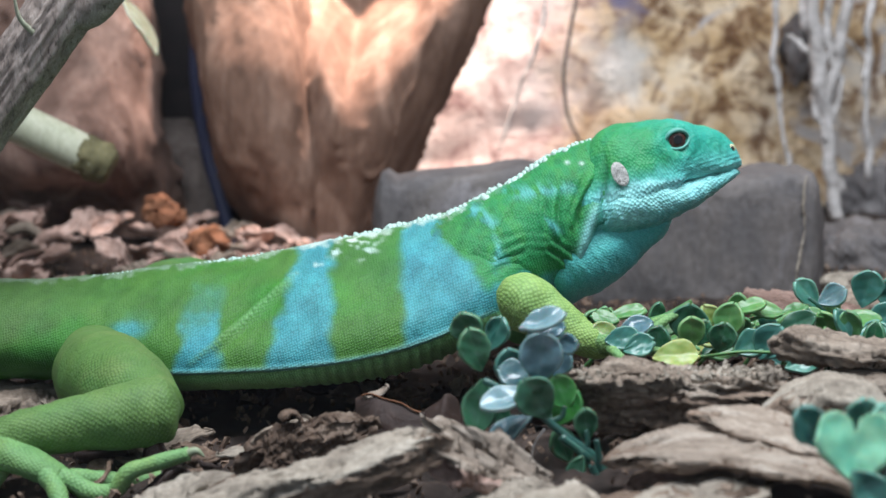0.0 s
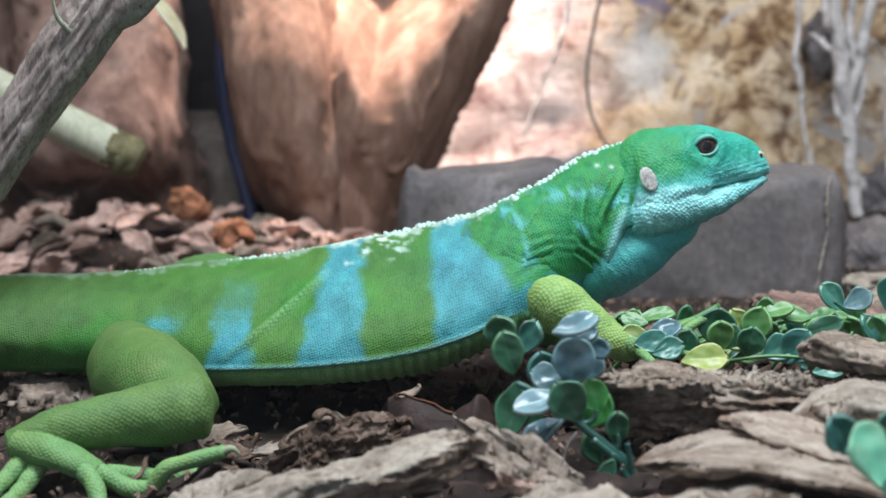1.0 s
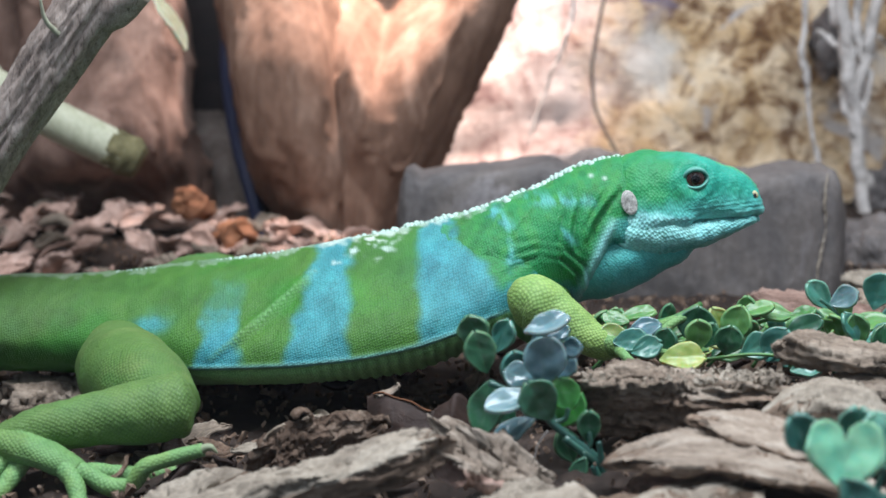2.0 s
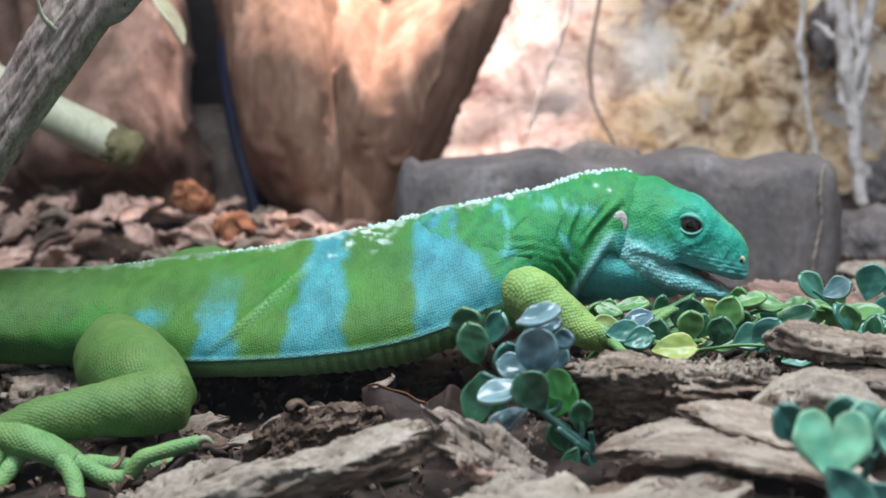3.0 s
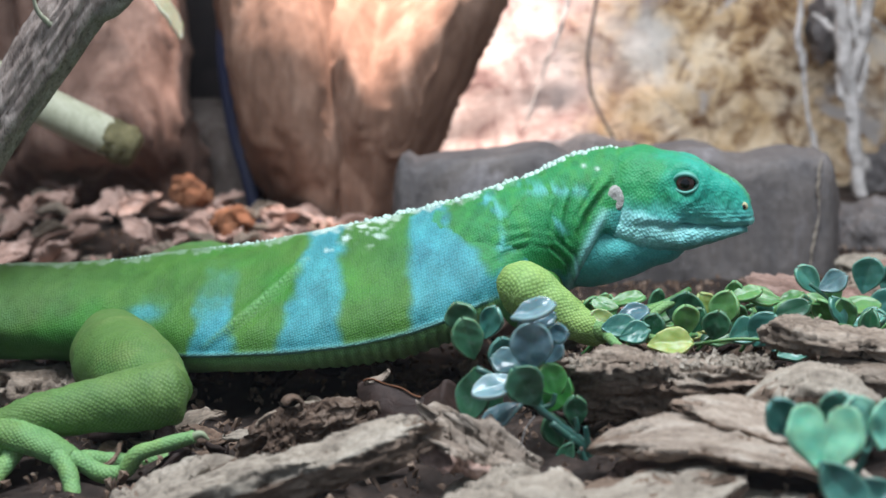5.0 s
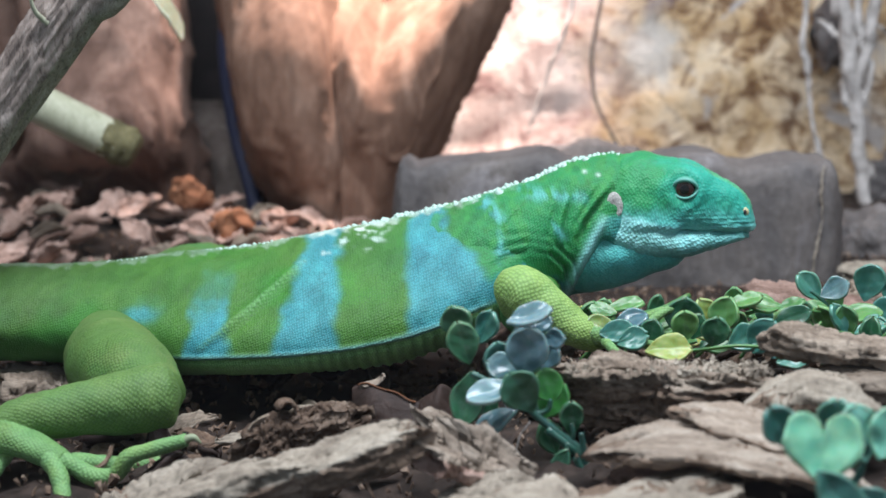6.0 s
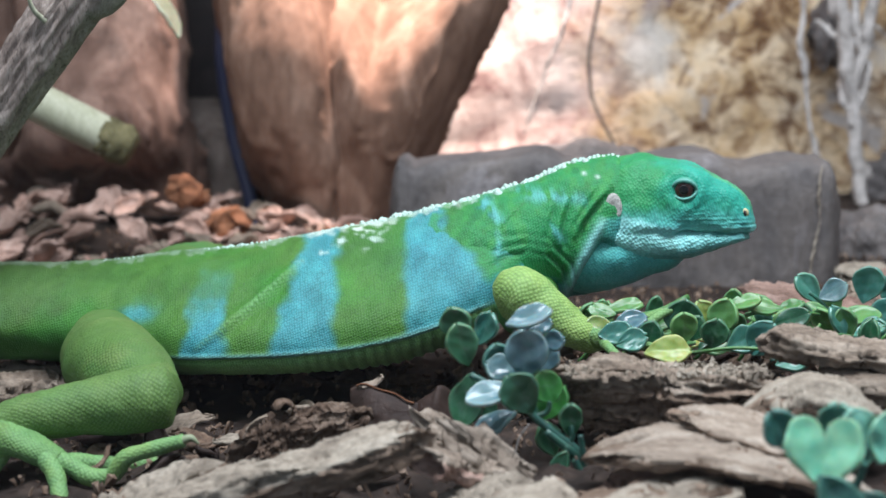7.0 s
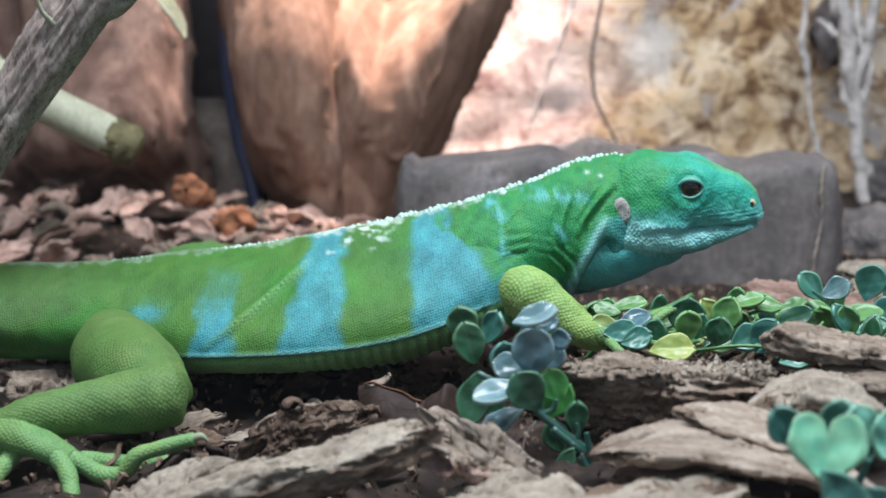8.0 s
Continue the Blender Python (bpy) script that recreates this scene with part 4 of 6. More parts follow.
# dark blue strip along the log's left edge, built as a tube
BLUE_STRIP = plain("dark_blue", (0.010, 0.016, 0.055), 0.6)
p, uv = tube([(-0.122, 0.690, 0.150), (-0.1220, 0.687, 0.095), (-0.1224, 0.684, 0.079), (-0.1215, 0.684, 0.064), (-0.1185, 0.682, 0.044), (-0.112, 0.676, 0.022), (-0.106, 0.670, -0.004)], [0.0032] * 7, 60, 14, up=(0, 1, 0))
thing("hose", "dark blue strip running down behind driftwood", "hose", mesh=mesh_of("hose", p, ring_faces(60, 14), BLUE_STRIP))
p, f = upright([(-0.01, -0.30, 0.68, 0.07, 0.04, 0.8), (0.03, -0.28, 0.69, 0.06, 0.04, 0.8), (0.09, -0.27, 0.72, 0.05, 0.04, 0.8), (0.2, -0.28, 0.75, 0.03, 0.03, 0.9)], 60, 60, 621, 0.005, 0.6)
thing("driftwood_root", "knobbly brown driftwood root in the corner", "driftwood", mesh=mesh_of("driftwood_root", p, f, DRIFTWOOD_RED))


def branch():
    pts = [(-0.190, 0.420, -0.010), (-0.158, 0.420, 0.032), (-0.1250, 0.420, 0.0780), (-0.1040, 0.420, 0.1055), (-0.080, 0.424, 0.137), (-0.050, 0.43, 0.18)]
    p, uv = tube(pts, [0.0078, 0.0076, 0.0074, 0.0078, 0.0072, 0.006], 220, 90, up=(0, 1, 0))
    n = normals_of(p, 220, 90)
    axis = np.array([0.58, 0, 0.81])
    q = p - np.outer(p @ axis, axis) * 0.92
    p = p - n * (0.0008 * waves(q, 0.010, 31, 3) - 0.0009 * smoothstep(0.22, 0.0, np.abs(waves(q, 0.006, 32, 2))) + 0.0004 * waves(q, 0.0030, 33, 3) - 0.0005 * smoothstep(0.07, 0.0, np.abs(waves(p, 0.016, 34, 2))))[:, None]
    br = thing("branch", "grey-brown rough branch leaning across the corner", "branch", mesh=mesh_of("branch", p, ring_faces(220, 90), BRANCH))
    s, uv = tube([(-0.1085, 0.4135, 0.1000), (-0.1110, 0.4100, 0.1040), (-0.1115, 0.4080, 0.1100)], [0.0009, 0.0006, 0.0003], 10, 8)
    piece("twig", mesh_of("twig", s, ring_faces(10, 8), BAMBOO), br, label="thin pale twig")
    k, uv = tube([(-0.1020, 0.420, 0.1050), (-0.0955, 0.419, 0.1075), (-0.0900, 0.418, 0.1120)], [0.0060, 0.0056, 0.005], 30, 24)
    k += 0.0006 * waves(k, 0.008, 36, 3)[:, None]
    piece("side_branch", mesh_of("side_branch", k, ring_faces(30, 24), BRANCH), br)


def bamboo():
    pts = [(-0.1830, 0.560, 0.0790), (-0.1610, 0.560, 0.0672), (-0.1400, 0.560, 0.0565), (-0.1325, 0.560, 0.0528)]
    p, uv = tube(pts, [0.0072, 0.0071, 0.0070, 0.0066], 50, 32)
    ob = thing("cut_branch", "pale green peeled branch with a mossy sawn end", "branch", mesh=mesh_of("cut_branch", p, ring_faces(50, 32), BAMBOO))
    e, uv = tube([(-0.1400, 0.560, 0.0565), (-0.1315, 0.560, 0.0522), (-0.1295, 0.560, 0.0512)], [0.0071, 0.0069, 0.0060], 24, 32)
    e += 0.0006 * waves(e, 0.006, 39, 3)[:, None]
    piece("sawn_end", mesh_of("sawn_end", e, ring_faces(24, 32), CUT_END), ob, label="mossy brown sawn end")
    # it is wedged against the leaning root
    s, uv = tube([(-0.1830, 0.560, 0.0790), (-0.205, 0.60, 0.090), (-0.235, 0.66, 0.10)], [0.0072, 0.0070, 0.0068], 30, 24)
    piece("branch_butt", mesh_of("branch_butt", s, ring_faces(30, 24), BAMBOO), ob)


branch()
bamboo()


# grey stones set in the rock wall
WALL_GREY = earthy("grey_stone", ((0.3, (0.14, 0.13, 0.13)), (0.5, (0.27, 0.25, 0.245)), (0.72, (0.46, 0.44, 0.43))), size=70, fine=500)
for at, size, seed in (((0.157, 0.785, 0.080), (0.016, 0.02, 0.030), 701), ((0.186, 0.78, 0.004), (0.028, 0.02, 0.034), 703)):
    p, f = chunk(size[0], size[1], size[2], seed, square=0.9, rough=1.6, nu=40, nv=36)
    thing("wall_stone", "mottled grey stone set in the rock wall", "stone", pose(*at), "stones in the rock wall", mesh=mesh_of("wall_stone", p, f, WALL_GREY))


# pale roots and a dark wire on the rock wall
def wall_root(label, points, radius, name="wall_root", mat=ROOT, category="root"):
    p, uv = tube([(x, y, z) for x, y, z in points], [radius * k for k in np.linspace(1.0, 0.8, len(points))], 40, 14, up=(0, 1, 0))
    p += 0.0022 * waves(p, 0.018, int(radius * 1e5) + len(points), 3)[:, None] * (1 if name == "wall_root" else 0.1)
    thing(name, label, category, group=name, mesh=mesh_of(name, p, ring_faces(40, 14), mat))


wall_root("pale forked root climbing the rock wall", [(0.160, 0.760, 0.14), (0.157, 0.760, 0.10), (0.160, 0.758, 0.07), (0.164, 0.758, 0.045), (0.167, 0.757, 0.02), (0.170, 0.75, -0.01)], 0.0036)
wall_root("pale forked root climbing the rock wall", [(0.178, 0.760, 0.14), (0.172, 0.760, 0.10), (0.168, 0.758, 0.075), (0.163, 0.758, 0.055)], 0.0030)
wall_root("thin pale root climbing the rock wall", [(0.139, 0.762, 0.12), (0.140, 0.760, 0.07), (0.143, 0.760, 0.045), (0.150, 0.759, 0.02)], 0.0014)
wall_root("thin pale root climbing the rock wall", [(0.186, 0.762, 0.12), (0.183, 0.760, 0.06), (0.186, 0.760, 0.02)], 0.0018)
wall_root("pinkish thin root in the lit rock", [(0.032, 0.762, 0.13), (0.028, 0.760, 0.09), (0.016, 0.764, 0.06), (0.008, 0.766, 0.035)], 0.0010)
WIRE = plain("wire_grey", (0.10, 0.085, 0.075), 0.5)
wall_root("thin dark wire hanging before the rock wall", [(0.046, 0.742, 0.115), (0.0415, 0.742, 0.092), (0.0385, 0.742, 0.070), (0.0400, 0.742, 0.054), (0.0460, 0.742, 0.040), (0.052, 0.744, 0.030)], 0.0009, "wire", WIRE, "wire")


wall_root("knotted pale root climbing the rock wall", [(0.150, 0.764, 0.13), (0.154, 0.762, 0.095), (0.163, 0.760, 0.078), (0.158, 0.760, 0.058), (0.168, 0.758, 0.035)], 0.0021)
wall_root("knotted pale root climbing the rock wall", [(0.170, 0.764, 0.12), (0.164, 0.762, 0.088), (0.171, 0.760, 0.062), (0.166, 0.760, 0.040), (0.172, 0.757, 0.012)], 0.0019)
wall_root("thin pale root crossing the rock wall", [(0.146, 0.764, 0.088), (0.157, 0.761, 0.080), (0.170, 0.761, 0.084), (0.186, 0.764, 0.076)], 0.0013)


# ---- plastic plants ----
def leaf_mesh(name, length, width, cup, mat, seed=0, notch=0.0, thick=0.0008):
    """A round fleshy leaf from its stalk at the origin along +x, cupped upwards."""
    nu, nv = 24, 17
    a, v = np.meshgrid(np.linspace(0.06, np.pi - 0.02, nu), np.linspace(-1, 1, nv), indexing="ij")
    u = (1 - np.cos(a)) / 2
    half = width / 2 * np.where(u > 0.58, np.sqrt(np.clip(1 - ((u - 0.58) / 0.42) ** 2, 1e-4, 1)), np.sin(np.pi / 2 * np.clip(u, 0.01, 0.58) / 0.58) ** 0.95) * (1 + 0.05 * np.sin(7 * u + seed))
    x, y = u * length, v * half
    if notch:
        x = x * (1 - notch + notch * np.sqrt(np.clip(1 - ((np.abs(v) - 0.5) / 0.5) ** 2, 0, 1)))
        y = v * width / 2 * np.sin(np.pi / 2 * np.clip(u, 0.01, 0.80) / 0.80)
    z = cup * (0.55 * v**2 * half + 0.22 * length * (u - 0.35) ** 2 * (1 if seed % 3 else -1)) - 0.014 * length * np.exp(-(v / 0.12) ** 2) * np.sin(np.pi * u)
    p = np.stack([x, y, z], 2).reshape(-1, 3)
    p[:, 2] += 0.05 * length * waves(p, length * 0.8, seed, 2)
    q, f = sheet(p, nu, nv, thick)
    # paler rim painted in for light passing through the thin edge
    rim = 0.7 * np.maximum(smoothstep(0.78, 1.0, np.abs(v)), smoothstep(0.90, 1.0, u)).reshape(-1)
    vein = 0.25 * np.exp(-(v / 0.10) ** 2).reshape(-1)
    tone = np.tile(np.maximum(rim, vein), 2)
    return mesh_of(name, q, f, mat, colour=np.repeat(tone[:, None], 3, 1))


def plant(name, label, at, stems, leaves, group="plastic plants", stem_mat=STEM):
    """stems: paths with a radius. leaves: stalk end, bearing as seen from the glass (0 right, 90 up), tilt about its length,
    lean of the tip towards the glass, length, width, cup, material."""
    root = thing(name, label, "plant", at, group)
    base = Vector(at)
    for pts, r in stems:
        p, uv = tube([Vector(q) - base for q in pts], np.linspace(r, r * 0.75, len(pts)), 24, 10, up=(0, 1, 0))
        piece("stem", mesh_of("stem", p, ring_faces(24, 10), stem_mat), root)
    for k, (place, bearing, tilt, lean, length, width, cup, mat) in enumerate(leaves):
        b, s, t = radians(bearing), radians(lean), radians(tilt)
        d = Vector((math.cos(b) * math.cos(s), -math.sin(s), math.sin(b) * math.cos(s)))
        n = Vector((0, -1, 0)) - d * d.dot(Vector((0, -1, 0)))
        n = (Matrix.Rotation(-t if math.cos(b) > 0 else t, 3, d) @ n.normalized()).normalized()
        m = Matrix((d, n.cross(d), n)).transposed().to_4x4()
        piece("leaf", leaf_mesh("leaf", length, width, cup, mat, k + int(width * 1e5), 0.30 if mat is LEAF_HEART else 0.0), root, Matrix.Translation(Vector(place) - base) @ m)
    return root


plant("plastic_plant", "small plastic plant with round dark green leaves before the foreleg", (0.0240, 0.322, 0.0150),
      [([(0.0261, 0.3205, 0.0163), (0.0199, 0.3205, 0.0218), (0.0141, 0.3205, 0.0264), (0.0102, 0.3205, 0.0305), (0.0057, 0.3205, 0.0328), (0.0015, 0.3205, 0.0350)], 0.0009), ([(0.0300, 0.3200, 0.0120), (0.0245, 0.3200, 0.0170), (0.0195, 0.3200, 0.0212), (0.0160, 0.3200, 0.0240)], 0.0011), ([(0.0285, 0.3180, 0.0100), (0.0235, 0.3180, 0.0150), (0.0215, 0.3180, 0.0190)], 0.0009), ([(0.0235, 0.3190, 0.0170), (0.0232, 0.3190, 0.0200), (0.0226, 0.3190, 0.0235)], 0.0007), ([(0.0221, 0.3195, 0.0136), (0.0199, 0.3195, 0.0177), (0.0199, 0.3195, 0.0214)], 0.0007), ([(0.0141, 0.3220, 0.0264), (0.0124, 0.3220, 0.0328), (0.0119, 0.3220, 0.0373), (0.0124, 0.3220, 0.0451)], 0.0007), ([(0.0141, 0.3210, 0.0266), (0.0163, 0.3210, 0.0277), (0.0168, 0.3210, 0.0296)], 0.0006), ([(0.0199, 0.3205, 0.0209), (0.0210, 0.3205, 0.0223), (0.0208, 0.3205, 0.0250)], 0.0006)], [
    ((0.0011, 0.3235, 0.0359), 105, 12, 5, 0.0085, 0.0060, 0.30, LEAF),
    ((-0.0001, 0.3280, 0.0394), 112, -15, 0, 0.0072, 0.0063, 0.30, LEAF),
    ((0.0014, 0.3230, 0.0346), -98, 10, 8, 0.0101, 0.0065, 0.30, LEAF),
    ((0.0026, 0.3270, 0.0326), -80, -20, 0, 0.0081, 0.0052, 0.30, LEAF_TEAL),
    ((0.0112, 0.3170, 0.0342), 195, 52, 10, 0.0108, 0.0052, 0.30, LEAF_FROST),
    ((0.0116, 0.3200, 0.0343), 82, 6, 4, 0.0099, 0.0081, 0.20, LEAF_DUSTY),
    ((0.0082, 0.3220, 0.0450), 18, 55, 6, 0.0090, 0.0054, 0.30, LEAF_FROST),
    ((0.0114, 0.3250, 0.0433), 12, 30, 0, 0.0056, 0.0038, 0.30, LEAF_DUSTY),
    ((0.0154, 0.3240, 0.0408), 8, 20, 8, 0.0038, 0.0036, 0.40, LEAF_DUSTY),
    ((0.0103, 0.3270, 0.0335), 160, 30, 0, 0.0060, 0.0054, 0.35, LEAF_DUSTY),
    ((0.0138, 0.3160, 0.0286), 122, 10, 8, 0.0090, 0.0074, 0.30, LEAF),
    ((0.0176, 0.3230, 0.0286), 112, 18, -6, 0.0063, 0.0063, 0.35, LEAF_BRIGHT),
    ((0.0151, 0.3280, 0.0337), 60, 25, 0, 0.0052, 0.0040, 0.30, LEAF_DUSTY),
    ((0.0210, 0.3210, 0.0223), 92, 14, 6, 0.0067, 0.0043, 0.30, LEAF),
    ((0.0200, 0.3180, 0.0205), 240, 20, 6, 0.0049, 0.0031, 0.30, LEAF),
    ((0.0028, 0.3310, 0.0383), 70, 30, 0, 0.0067, 0.0049, 0.30, LEAF_TEAL),
    ((0.0191, 0.3175, 0.0180), -70, 30, 6, 0.0045, 0.0025, 0.30, LEAF_TEAL),
    ((0.0075, 0.3300, 0.0300), 100, 20, 0, 0.0085, 0.0062, 0.40, LEAF_TEAL),
    ((0.0130, 0.3310, 0.0320), 75, -20, 0, 0.0090, 0.0066, 0.40, LEAF),
    ((0.0065, 0.3250, 0.0250), 130, 30, 4, 0.0070, 0.0050, 0.40, LEAF),
    ((0.0150, 0.3270, 0.0240), 60, 20, 4, 0.0080, 0.0058, 0.40, LEAF_BRIGHT),
    ((0.0100, 0.3185, 0.0290), 215, 50, 8, 0.0095, 0.0048, 0.40, LEAF_DUSTY),
    ((0.0180, 0.3260, 0.0170), 110, 20, 4, 0.0070, 0.0046, 0.40, LEAF),
    ((0.0125, 0.3240, 0.0360), 100, 40, 6, 0.0080, 0.0050, 0.40, LEAF_DUSTY)])
plant("plastic_plant", "trailing plastic plant with round green and yellowish leaves", (0.0500, 0.366, 0.0200),
      [([(0.0282, 0.3640, 0.0300), (0.0370, 0.3650, 0.0290), (0.0458, 0.3660, 0.0278), (0.0584, 0.3650, 0.0292), (0.0710, 0.3640, 0.0285)], 0.0005), ([(0.0270, 0.3700, 0.0290), (0.0360, 0.3790, 0.0322), (0.0440, 0.3860, 0.0330), (0.0500, 0.3900, 0.0352)], 0.0010), ([(0.0395, 0.3740, 0.0299), (0.0483, 0.3760, 0.0325), (0.0584, 0.3790, 0.0325), (0.0685, 0.3800, 0.0345), (0.0798, 0.3850, 0.0322)], 0.0005)], [
    ((0.0316, 0.3660, 0.0320), 160, 35, 0, 0.0067, 0.0056, 0.40, LEAF_YELLOW),
    ((0.0278, 0.3640, 0.0322), 10, 30, 6, 0.0072, 0.0054, 0.40, LEAF_TEAL),
    ((0.0316, 0.3620, 0.0304), 20, 35, 6, 0.0067, 0.0051, 0.40, LEAF_TEAL),
    ((0.0309, 0.3700, 0.0331), 15, 58, 6, 0.0079, 0.0056, 0.30, LEAF_DUSTY),
    ((0.0388, 0.3640, 0.0297), 80, 20, 0, 0.0054, 0.0049, 0.30, LEAF),
    ((0.0374, 0.3580, 0.0301), 5, 48, 6, 0.0097, 0.0067, 0.40, LEAF_YELLOW),
    ((0.0470, 0.3720, 0.0292), 88, 6, 4, 0.0090, 0.0084, 0.25, LEAF),
    ((0.0464, 0.3620, 0.0308), 92, 8, 6, 0.0067, 0.0061, 0.25, LEAF_MID),
    ((0.0523, 0.3620, 0.0297), 80, 10, 6, 0.0064, 0.0064, 0.30, LEAF),
    ((0.0481, 0.3660, 0.0305), 70, 20, 6, 0.0056, 0.0051, 0.30, LEAF),
    ((0.0541, 0.3740, 0.0300), 112, 30, 0, 0.0079, 0.0059, 0.60, LEAF_YELLOW),
    ((0.0549, 0.3730, 0.0300), 76, 24, 4, 0.0084, 0.0064, 0.50, LEAF_MID),
    ((0.0591, 0.3800, 0.0328), 88, 16, 0, 0.0061, 0.0044, 0.30, LEAF_MID),
    ((0.0574, 0.3780, 0.0360), 10, 58, 0, 0.0077, 0.0046, 0.30, LEAF_MID),
    ((0.0616, 0.3660, 0.0273), 60, 24, 6, 0.0084, 0.0077, 0.30, LEAF_TEAL),
    ((0.0566, 0.3680, 0.0284), 30, 30, 4, 0.0072, 0.0061, 0.30, LEAF_TEAL),
    ((0.0653, 0.3560, 0.0278), 15, 40, 4, 0.0079, 0.0046, 0.30, LEAF_TEAL),
    ((0.0674, 0.3740, 0.0322), 20, 32, 2, 0.0082, 0.0051, 0.30, LEAF),
    ((0.0701, 0.3800, 0.0344), 170, 55, 0, 0.0084, 0.0044, 0.30, LEAF_MID),
    ((0.0299, 0.3840, 0.0332), 15, 60, 0, 0.0090, 0.0044, 0.30, LEAF_MID),
    ((0.0326, 0.3820, 0.0330), 170, 50, 0, 0.0064, 0.0044, 0.30, LEAF_MID)], stem_mat=LEAF_MID)
plant("plastic_plant", "plastic plant with teal and green oval leaves by the slate", (0.0960, 0.412, 0.0150),
      [([(0.0793, 0.4160, 0.0227), (0.0891, 0.4160, 0.0250), (0.0990, 0.4160, 0.0253), (0.1131, 0.4160, 0.0235)], 0.0007), ([(0.0821, 0.4040, 0.0175), (0.0934, 0.4040, 0.0187), (0.1075, 0.4040, 0.0190)], 0.0007), ([(0.0891, 0.4180, 0.0247), (0.0863, 0.4180, 0.0280), (0.0835, 0.4180, 0.0302)], 0.0006)], [
    ((0.0866, 0.4200, 0.0274), 130, 18, 0, 0.0087, 0.0058, 0.30, LEAF_TEAL),
    ((0.0859, 0.4180, 0.0288), 30, 30, 6, 0.0075, 0.0058, 0.30, LEAF_DUSTY),
    ((0.0969, 0.4180, 0.0275), 78, 14, 4, 0.0096, 0.0078, 0.25, LEAF_TEAL),
    ((0.0869, 0.4120, 0.0254), 4, 62, 4, 0.0131, 0.0064, 0.30, LEAF_MID),
    ((0.0969, 0.4140, 0.0232), 30, 24, 4, 0.0101, 0.0073, 0.30, LEAF_TEAL),
    ((0.0899, 0.4160, 0.0249), 170, 55, 4, 0.0101, 0.0052, 0.30, LEAF_MID),
    ((0.0851, 0.4050, 0.0205), 10, 50, 4, 0.0087, 0.0058, 0.30, LEAF),
    ((0.0933, 0.4020, 0.0190), 15, 40, 4, 0.0090, 0.0061, 0.30, LEAF),
    ((0.1004, 0.4020, 0.0152), 60, 30, 4, 0.0087, 0.0067, 0.30, LEAF),
    ((0.0975, 0.4000, 0.0175), 160, 45, 4, 0.0087, 0.0058, 0.30, LEAF_MID),
    ((0.1044, 0.4240, 0.0250), 70, 20, 4, 0.0096, 0.0075, 0.30, LEAF_TEAL),
    ((0.1097, 0.4120, 0.0173), 100, 30, 4, 0.0096, 0.0070, 0.30, LEAF),
    ((0.0859, 0.3980, 0.0177), 165, 50, 4, 0.0078, 0.0052, 0.30, LEAF),
    ((0.0909, 0.4220, 0.0226), 95, 30, 0, 0.0078, 0.0052, 0.30, LEAF_MID)])
plant("plastic_plant", "plastic plant with heart-shaped mint-green leaves close to the glass", (0.0600, 0.274, 0.0150),
      [([(0.0637, 0.2760, 0.0256), (0.0610, 0.2760, 0.0294), (0.0597, 0.2760, 0.0336)], 0.0008), ([(0.0637, 0.2770, 0.0256), (0.0664, 0.2770, 0.0303), (0.0673, 0.2770, 0.0351)], 0.0008)], [
    ((0.0590, 0.2690, 0.0312), 86, 4, -22, 0.0112, 0.0124, 0.25, LEAF_HEART),
    ((0.0640, 0.2700, 0.0300), -40, 20, 10, 0.0080, 0.0060, 0.35, LEAF_TEAL),
    ((0.0575, 0.2655, 0.0345), -50, 20, 4, 0.0105, 0.0066, 0.35, LEAF_TEAL),
    ((0.0555, 0.2780, 0.0345), 118, 16, 6, 0.0070, 0.0058, 0.35, LEAF_TEAL),
    ((0.0672, 0.2760, 0.0325), 100, 14, -20, 0.0090, 0.0070, 0.35, LEAF_MINT),
    ((0.0690, 0.2745, 0.0335), 66, 14, -20, 0.0085, 0.0066, 0.35, LEAF_MINT),
    ((0.0630, 0.2800, 0.0340), 90, 20, 4, 0.0075, 0.0060, 0.35, LEAF_TEAL),
    ((0.0660, 0.2660, 0.0262), 10, 40, 6, 0.0085, 0.0060, 0.40, LEAF_FROST),
    ((0.0601, 0.2740, 0.0322), -60, 40, 10, 0.0070, 0.0045, 0.30, LEAF_TEAL)])


